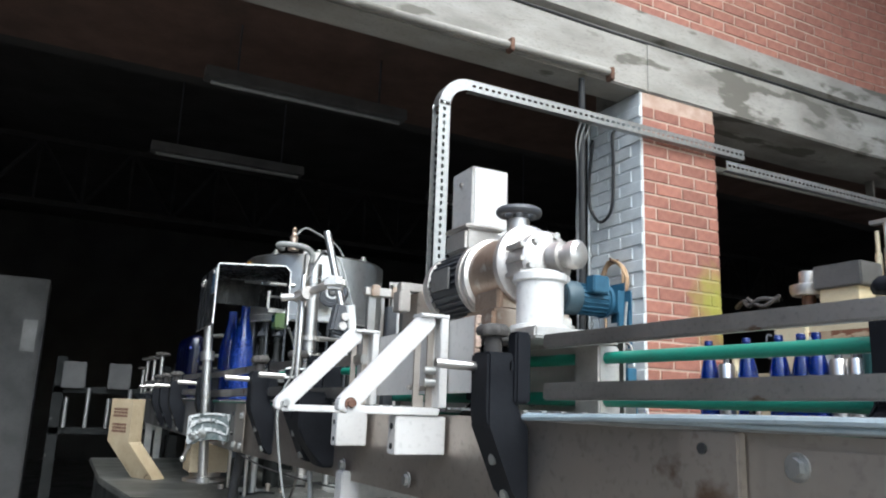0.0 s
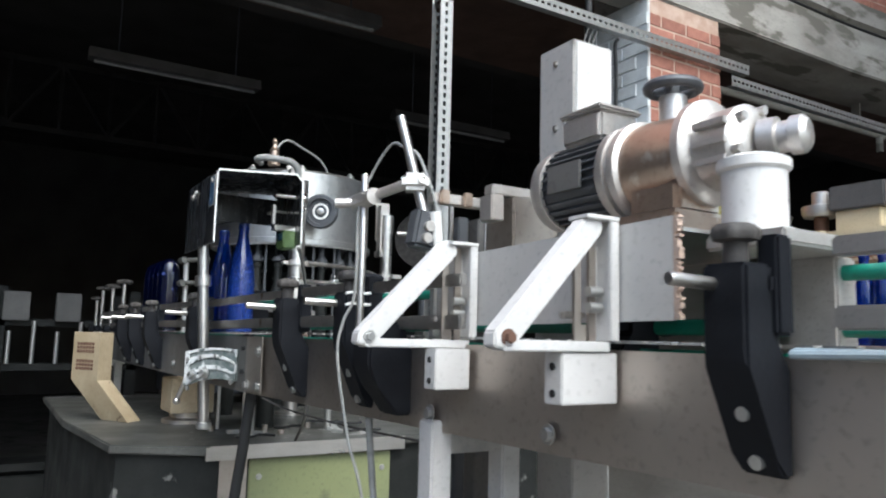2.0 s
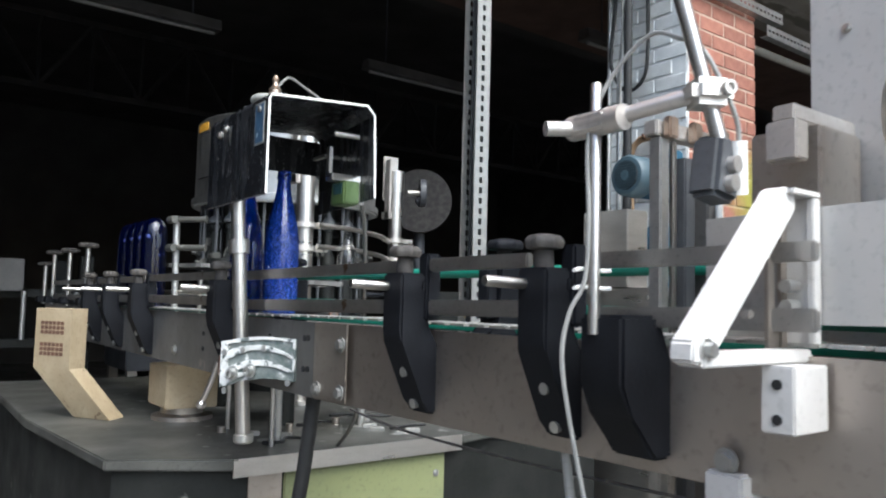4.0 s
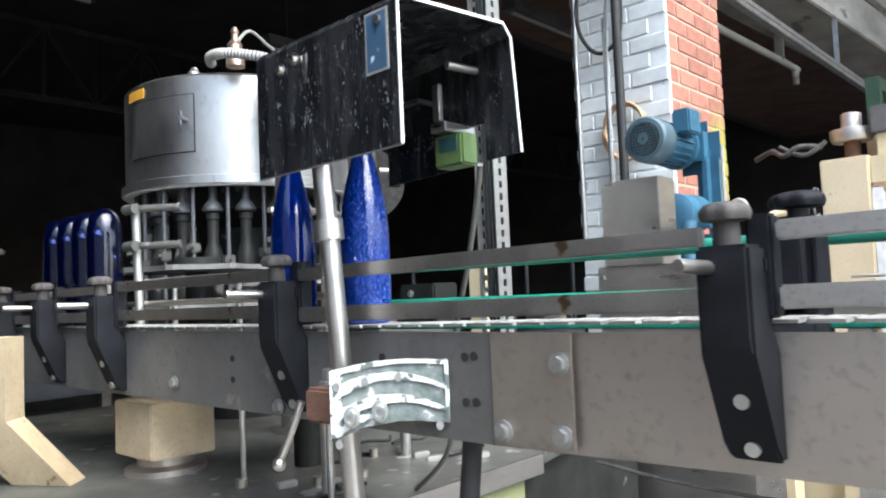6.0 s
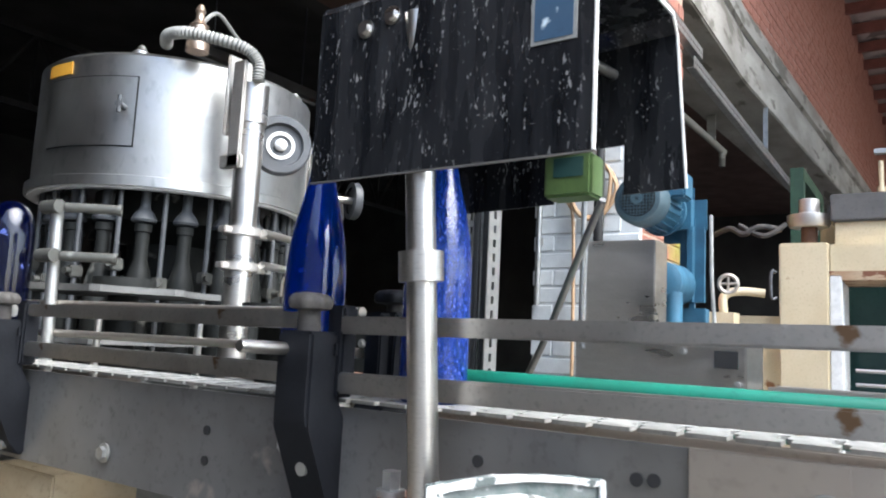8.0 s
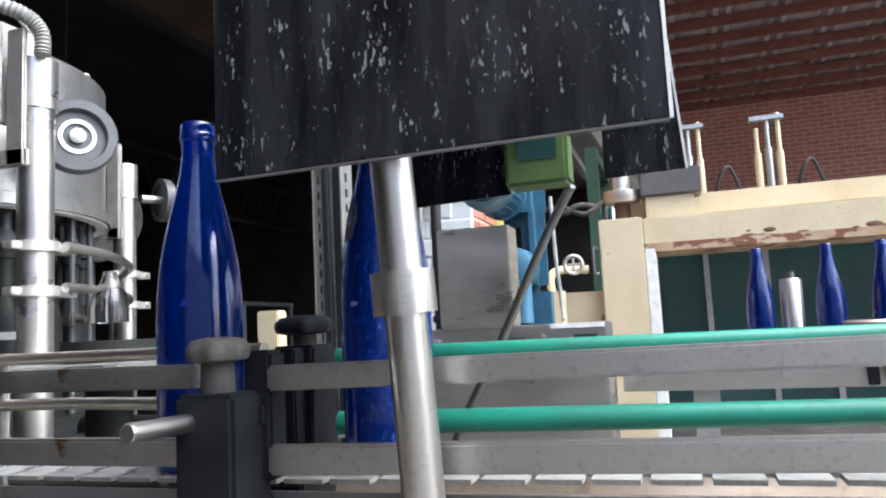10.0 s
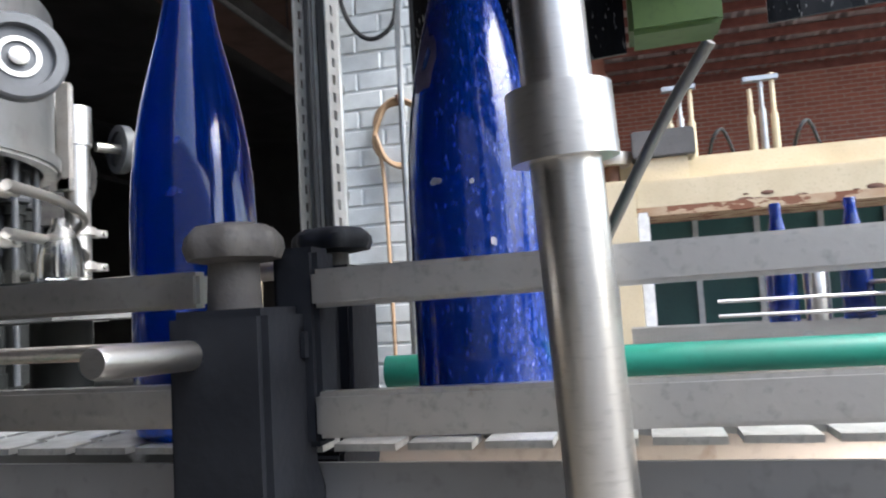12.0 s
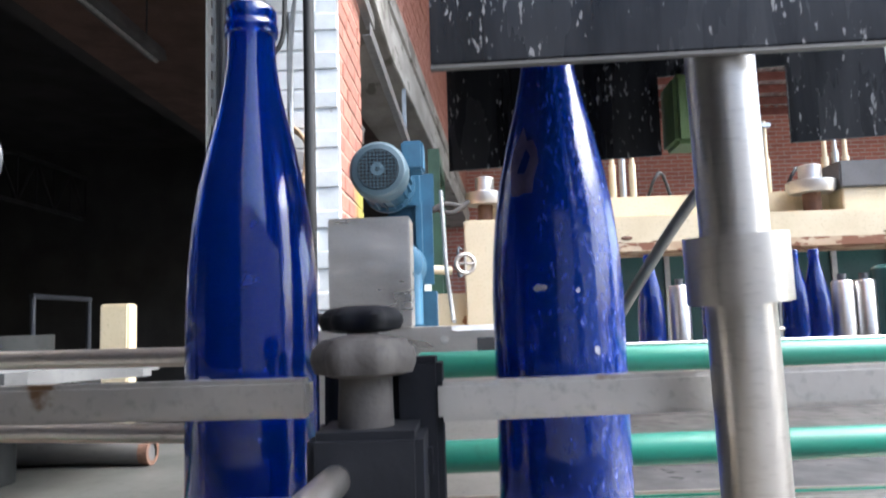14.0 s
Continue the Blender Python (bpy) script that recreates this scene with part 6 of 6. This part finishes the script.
for y in (2.45, 2.0, 1.5, 1.0, 0.2, -0.8):
    if y < 2.41:
        bolt((2.10, y, 1.165), (-1, 0, 0), 0.011, 0.009, c2)
        bm = B(); box(bm, 2.088, 2.0995, y - 0.21, y - 0.185, 1.135, 1.29, 0.002)
        part("rail_post", bm, BLACK_PLASTIC, c2)
for y in (2.2, 0.4, -1.8):
    bm = B(); box(bm, 2.13, 2.19, y - 0.03, y + 0.03, 0, 1.19)
    part("leg", bm, GALV, c2)
for y in (2.04, 1.87, 1.74, 1.655, 1.60, 1.30, 1.12, 0.95, 0.6):
    bottle(2.16, y, 1.2005, GLASS, "cobalt-blue wine bottle standing on the second conveyor", "bottles on the second conveyor", seg=20)
for y in (1.962, 1.53, 1.472):
    t = thing("canister", (2.16, y, 1.2005), "slim brushed steel spring cylinder on the conveyor", "canister", "steel cylinders")
    bm = B(); lathe(bm, (2.16, y, 1.2005), [(0, 0), (0.028, 0), (0.028, 0.205), (0.024, 0.212), (0, 0.212)], (0, 0, 1), 24)
    part("cylinder", bm, STEEL, t)
    bm = B(); rod(bm, (2.16, y, 1.4125), (2.16, y, 1.43), 0.011, seg=12)
    part("cap", bm, MOTOR_DARK, t)
bm = B(); lathe(bm, (2.16, 1.415, 1.2005), [(0, 0), (0.035, 0), (0.035, 0.24), (0.02, 0.25), (0, 0.25)], (0, 0, 1), 20)
solid("canister", bm, TEAL, "dark green cylinder standing on the second conveyor", "canister")
bm = B(); lathe(bm, (2.13, 1.78, 1.285), [(0, 0), (0.07, 0), (0.075, 0.005), (0.07, 0.01), (0, 0.01)], (0, 0, 1), 28); rod(bm, (2.085, 1.77, 1.15), (2.085, 1.77, 1.285), 0.009, seg=10)
solid("guide_disc", bm, DULL_STEEL, "flat grey guide disc beside the second conveyor", "guide disc")

press = thing("cream_press", (3.2, 1.5, 0), "large cream-painted crating machine with rust along its beam", "machine")
bm = B(); box(bm, 3.05, 3.35, 2.345, 2.525, 0, 1.718, 0.006)
part("upright", bm, CREAM, press)
bm = B(); box(bm, 3.05, 3.35, -1.6, -1.4, 0, 1.718, 0.006)
part("upright", bm, CREAM, press)
bm = B(); box(bm, 3.07, 3.33, -1.4, 2.344, 1.598, 1.712, 0.005)
part("cross_beam", bm, CREAM, press)
bm = B(); prism(bm, [(3.064, 1.606), (3.064, 1.572), (3.075, 1.568), (3.32, 1.566), (3.32, 1.597), (3.069, 1.597)], "y", -1.4, 2.344)
part("rusty_edge", bm, RUST_PAINT, press, "rust-eaten lower edge")
for k in range(40):
    y, z = random.uniform(-0.8, 2.3), 1.598 + abs(random.gauss(0, 0.012))
    bm = B(); w = random.uniform(0.015, 0.07)
    lathe(bm, (3.0685, y, z), [(0, 0), (w * 0.5, 0), (w * 0.35, 0.0018), (0, 0.002)], (-1, 0, 0), 9)
    bmesh.ops.scale(bm, verts=bm.verts, vec=(1, 1, 0.35), space=Matrix.Translation((-3.0685, -y, -z)))
    part("rust_patch", bm, RUST, press)
bm = B(); box(bm, 3.06, 3.34, 2.30, 2.344, 0.0, 1.59, 0.004)
part("inner_rail", bm, EDGE, press)
bm = B(); box(bm, 3.6, 3.66, -1.5, 2.5, 0.9, 1.59)
glazing = part("glazed_panel", bm, TEAL, press, "dark teal glazed panel")
for k in range(14):
    y = 2.35 - 0.26 * k
    bm = B(); box(bm, 3.585, 3.599, y - 0.012, y + 0.012, 0.9, 1.59)
    part("glazing_bar", bm, GALV, glazing)
bm = B(); box(bm, 3.3, 3.5, -1.4, 2.4, 1.74, 1.83, 0.004); box(bm, 3.36, 3.44, 2.28, 2.36, 1.70, 1.75)
part("rear_channel", bm, CREAM, press)
bm = B(); box(bm, 3.34, 3.42, -1.38, -1.3, 1.70, 1.75); box(bm, 3.36, 3.44, 1.0, 1.08, 1.70, 1.75)
part("channel_foot", bm, CREAM, press)
for y0 in (2.13, 1.80, 1.20, 0.85, 0.2):
    for k in range(3):
        y = y0 + 0.045 * (k - 1)
        bm = B(); rod(bm, (3.38, y, 1.83), (3.38, y, 1.99 + 0.02 * (k % 2)), 0.016, seg=14); rod(bm, (3.38, y, 1.99), (3.38, y, 2.16 - 0.03 * k), 0.010, seg=12)
        part("air_cylinder", bm, CREAM if k != 1 else GALV, press, "pale pneumatic cylinder")
    bm = B(); box(bm, 3.36, 3.40, y0 - 0.07, y0 + 0.07, 2.13, 2.15, 0.002)
    part("cylinder_bridge", bm, GALV, press)
    bm = B(); tube(bm, [(3.33, y0 - 0.1, 1.83), (3.3, y0 - 0.12, 1.9), (3.32, y0 - 0.16, 1.93), (3.34, y0 - 0.2, 1.83)], 0.008, 8)
    part("air_hose", bm, HOSE_BLACK, press, "black air hose")
for y, w in ((2.43, 1.0), (1.05, 1.15)):
    bm = B(); rod(bm, (3.2, y, 1.71), (3.2, y, 1.80), 0.032 * w, seg=20)
    part("spindle", bm, RUST, press, "brown spindle")
    bm = B(); lathe(bm, (3.2, y, 1.80), [(0, 0), (0.075 * w, 0), (0.085 * w, 0.02), (0.085 * w, 0.05), (0.06 * w, 0.055), (0.04 * w, 0.06), (0.04 * w, 0.115), (0.03 * w, 0.12), (0, 0.12)], (0, 0, 1), 32)
    part("spindle_head", bm, ALU, press)
    bm = B(); box(bm, 3.12, 3.28, y - 0.33, y - 0.085, 1.81, 1.92, 0.006)
    part("drive_box", bm, LAMP_GREY, press, "pale drive box")
    bm = B(); box(bm, 3.14, 3.26, y - 0.3, y - 0.1, 1.70, 1.81, 0.004)
    part("drive_stand", bm, CREAM, press)
bm = B(); tube(bm, [(3.1, 2.52, 1.78), (3.06, 2.60, 1.79), (3.05, 2.66, 1.76), (3.08, 2.72, 1.79), (3.12, 2.8, 1.77)], 0.012, 8); tube(bm, [(3.08, 2.5, 1.80), (3.05, 2.58, 1.75), (3.06, 2.68, 1.80)], 0.01, 8)
part("chain_link", bm, KNOB, press)
bm = B(); tube(bm, [(3.048, 2.535, 1.60), (3.03, 2.55, 1.60), (3.03, 2.55, 1.50), (3.048, 2.535, 1.50)], 0.006, 8, 3)
part("grab_handle", bm, DARK_BASE, press)
bm = B(); box(bm, 3.2, 3.5, 2.54, 2.78, 0.0, 1.45, 0.004)
solid("side_cabinet", bm, CREAM, "cream steel cabinet beside the press upright", "cabinet")
bm = B(); tube(bm, [(3.1, 2.75, 1.452), (3.1, 2.75, 1.52), (3.12, 2.70, 1.545), (3.15, 2.60, 1.54)], 0.018, 10); box(bm, 3.05, 3.16, 2.7, 2.8, 0, 1.455)
solid("spout_pipe", bm, CREAM, "cream bent pipe on a floor stand", "pipe")
t = thing("steel_frame", (5.7, 2.75, 0), "dark green steel frame with braces beyond the pillar", "frame")
for x, y in ((5.2, 2.75), (6.2, 2.75)):
    bm = B(); box(bm, x - 0.04, x + 0.04, y - 0.04, y + 0.04, 0, 2.45)
    part("post", bm, FRAME_GREEN, t)
bm = B(); box(bm, 5.16, 6.24, 2.71, 2.79, 2.451, 2.53)
part("top_bar", bm, FRAME_GREEN, t)
for a, b in (((5.2, 2.75, 1.5), (6.2, 2.75, 2.3)), ((5.2, 2.75, 1.9), (6.2, 2.75, 1.4))):
    bm = B(); rod(bm, a, b, 0.018, seg=8)
    part("brace", bm, GALV, t)

# ---- things on the pillar ----
press.location += Vector((0.085, 0.02, 0))
press.scale = (1, 1, 1.0146)
ped.location.y += 0.013
ped.scale = (1, 1, 1.0076)
bmot.location += Vector((0.013, 0.002, 0.015))
coil = thing("hose_coil", (2.66, 3.13, 1.6), "tan rubber hose coiled on a hook on the white pillar", "hose")
bm = B()
turns = []
for k in range(49):
    a = 2 * math.pi * k / 12
    turns.append((2.675 - 0.006 * (k / 12), 3.168 + (0.095 + 0.012 * math.sin(k * 1.3)) * math.cos(a), 1.92 + (0.122 + 0.01 * math.cos(k)) * math.sin(a)))
tube(bm, turns + [(2.66, 3.24, 1.80), (2.665, 3.235, 1.6), (2.665, 3.23, 1.2), (2.67, 3.23, 0.4)], 0.007, 8, 4)
part("coil", bm, TAN_HOSE, coil)
bm = B(); tube(bm, [(2.70, 3.168, 2.05), (2.655, 3.168, 2.035), (2.64, 3.168, 2.055)], 0.006, 8)
part("hook", bm, RUST, coil)
bm = B(); rod(bm, (2.320, 2.997, 0.0), (2.320, 2.994, 2.96), 0.0175, seg=16); box(bm, 2.297, 2.343, 2.968, 3.016, 1.345, 1.37, 0.003)
solid("black_pipe", bm, HOSE_BLACK, "black plastic downpipe standing before the white pillar", "pipe")
bm = B(); rod(bm, (2.68, 3.40, 1.45), (2.68, 3.40, 2.95), 0.011, seg=12)
for z in (1.7, 2.1, 2.5):
    box(bm, 2.683, 2.6995, 3.385, 3.415, z, z + 0.03)
solid("conduit", bm, GALV, "thin grey conduit up the edge of the pillar", "pipe")
bm = B(); tube(bm, [(2.68, 3.36, 2.80), (2.66, 3.35, 2.70), (2.655, 3.37, 2.45), (2.655, 3.31, 2.31), (2.655, 3.23, 2.28), (2.655, 3.16, 2.36), (2.66, 3.155, 2.62), (2.66, 3.16, 2.76), (2.68, 3.16, 2.80)], 0.009, 8)
solid("cable_loop", bm, HOSE_BLACK, "black cable hanging in a loop on the pillar", "cable")
for k in range(3):
    bm = B(); tube(bm, [(2.29 + 0.03 * k, 2.96, 2.699), (2.275 + 0.025 * k, 2.985, 2.6), (2.31 + 0.006 * k, 3.02, 2.45), (2.335, 3.05 + 0.006 * k, 2.2), (2.34, 3.06, 1.9)], 0.004, 6)
    solid("thin_cable", bm, GREY_CABLE, "thin pale cable hanging down from the tray", "cable", "hanging cables")
bm = B(); rod(bm, (2.345, 3.06, 0.0), (2.345, 3.06, 2.3), 0.01, seg=10)
solid("conduit", bm, GALV, "thin grey upright conduit standing behind the tray", "pipe")

# ---- brick pillar and upper wall, brick by brick ----
pillar = thing("pillar", ((PX0 + PX1) / 2, WY + PD / 2, 0), "brick pillar, bare red in front and white-painted on its side", "pillar", kind="structure")
bm = B(); box(bm, PX0 + 0.006, PX1 - 0.006, WY + 0.006, WY + PD - 0.006, 0, BEAM0 - 0.002)
part("core", bm, MORTAR, pillar)
bm = B(); box(bm, PX0 + 0.0025, PX0 + 0.0055, WY + 0.007, WY + PD - 0.007, 0, BEAM0 - 0.004)
part("painted_joints", bm, BRICK_WHITE, pillar, "white-painted mortar joints")


def brick_mesh(name, length, height, depth, mat, axis):
    bm = B()
    if axis == "x":
        box(bm, -length / 2, length / 2, 0, depth, 0, height, 0.0025, segments=1)
    else:
        box(bm, 0, depth, -length / 2, length / 2, 0, height, 0.0025, segments=1)
    return mesh_of(name, bm, mat, False)


COURSE, LONG, JOINT = 0.072, 0.19, 0.0105
kinds = {}


def lay(parent, mat, axis, u0, u1, z0, z1, face, shift, stuff=None):
    """Running bond between u0 and u1. face: the wall's plane; bricks stand 2 to 5 mm proud of it."""
    made = 0
    rows = int((z1 - z0) / COURSE)
    for r in range(rows):
        u = u0 - (LONG / 2 if r % 2 else 0.0) + shift
        z = z0 + r * COURSE
        while u < u1 - 0.01:
            a, b = max(u, u0), min(u + LONG - JOINT, u1)
            u += LONG
            if b - a < 0.02:
                continue
            proud = random.uniform(0.002, 0.0055)
            if stuff is not None and stuff((a + b) / 2, z):
                continue
            key = (mat.name, round(b - a, 3), axis)
            if key not in kinds:
                kinds[key] = brick_mesh("brick", b - a, COURSE - JOINT, 0.02, mat, axis)
            ob = new("brick", kinds[key])
            ob.parent = parent
            at = ((a + b) / 2, face - proud, z) if axis == "x" else (face - proud, (a + b) / 2, z)
            ob.location = Vector(at) - ORIGIN[parent.name]
            ob.rotation_euler = (0, 0, random.uniform(-0.006, 0.006))
            made += 1
    return made


lay(pillar, BRICK_RED, "x", PX0 + 0.012, PX1, 0.02, BEAM0 - 0.005, WY + 0.006, 0.0)
lay(pillar, BRICK_WHITE, "y", WY + 0.004, WY + PD, 0.02, BEAM0 - 0.005, PX0, 0.08)
bm = B(); box(bm, PX0 + 0.0056, PX0 + 0.014, WY + 0.0015, WY + 0.005, 0.02, BEAM0 - 0.01)
part("painted_arris", bm, BRICK_WHITE, pillar, "white paint lapping round the corner")



def grow_moss(m):
    """A soft green patch low on the pillar's far corner."""
    nodes, link = m.node_tree.nodes, m.node_tree.links.new
    bsdf = nodes["Principled BSDF"]
    before = bsdf.inputs["Base Color"].links[0].from_socket
    geo, off, dist = nodes.new("ShaderNodeNewGeometry"), nodes.new("ShaderNodeMapping"), nodes.new("ShaderNodeVectorMath")
    link(geo.outputs["Position"], off.inputs["Vector"])
    off.inputs["Location"].default_value = (-3.22 / 0.22, 0, -1.82 / 0.27)
    off.inputs["Scale"].default_value = (1 / 0.22, 0, 1 / 0.27)
    dist.operation = "LENGTH"
    link(off.outputs["Vector"], dist.inputs[0])
    n, add, fade, mix = nodes.new("ShaderNodeTexNoise"), nodes.new("ShaderNodeMath"), nodes.new("ShaderNodeMapRange"), nodes.new("ShaderNodeMix")
    n.inputs["Scale"].default_value, n.inputs["Detail"].default_value = 14, 6
    link(geo.outputs["Position"], n.inputs["Vector"])
    add.operation = "ADD"
    link(dist.outputs["Value"], add.inputs[0])
    link(n.outputs["Fac"], add.inputs[1])
    link(add.outputs["Value"], fade.inputs["Value"])
    fade.inputs["From Min"].default_value, fade.inputs["From Max"].default_value = 0.75, 1.5
    fade.inputs["To Min"].default_value, fade.inputs["To Max"].default_value = 0.85, 0.0
    mix.data_type = "RGBA"
    link(fade.outputs["Result"], mix.inputs[0])
    link(before, mix.inputs[6])
    mix.inputs[7].default_value = (0.3, 0.3, 0.045, 1)
    link(mix.outputs[2], bsdf.inputs["Base Color"])


grow_moss(BRICK_RED)
grow_moss(MORTAR)
upper = thing("wall_upper", (3, WY, BEAM1), "bare red brick wall above the concrete lintel", "wall", kind="structure")
bm = B(); box(bm, -6, 13, WY + 0.03, WY + 0.4, BEAM1 + 0.001, 7.2)
part("core", veer(bm), MORTAR, upper)
near_part = lambda u, z: not (1.7 < u < 4.3 and z < 4.75)
lay(upper, BRICK_RED, "x", -3.0, 7.0, BEAM1 + 0.006, 4.75, WY + 0.03, 0.05, stuff=near_part)
verts, faces = [], []
rows = int((7.1 - BEAM1) / COURSE)
for r in range(rows):
    z = BEAM1 + 0.006 + r * COURSE
    u = -3.0 - (LONG / 2 if r % 2 else 0.0) + 0.05
    while u < 13:
        mid = u + (LONG - JOINT) / 2
        if -3 < u and near_part(mid, z):
            y = WY + 0.03 - random.uniform(0.002, 0.0055)
            bow = [VEER * max(0.0, e - TURN_X) for e in (u, u + LONG - JOINT)]
            n = len(verts)
            for yy in (y, WY + 0.03):
                verts += [(u, yy - bow[0], z), (u + LONG - JOINT, yy - bow[1], z), (u + LONG - JOINT, yy - bow[1], z + COURSE - JOINT), (u, yy - bow[0], z + COURSE - JOINT)]
            faces += [(n, n + 1, n + 2, n + 3), (n, n + 4, n + 5, n + 1), (n + 1, n + 5, n + 6, n + 2), (n + 2, n + 6, n + 7, n + 3), (n + 3, n + 7, n + 4, n)]
        u += LONG
me = bpy.data.meshes.new("bricks")
me.from_pydata([Vector(v) - ORIGIN[upper.name] for v in verts], [], faces)
me.materials.append(BRICK_RED)
rest = new("bricks", me)
rest.parent = upper
tagged(rest, kind="stuff")
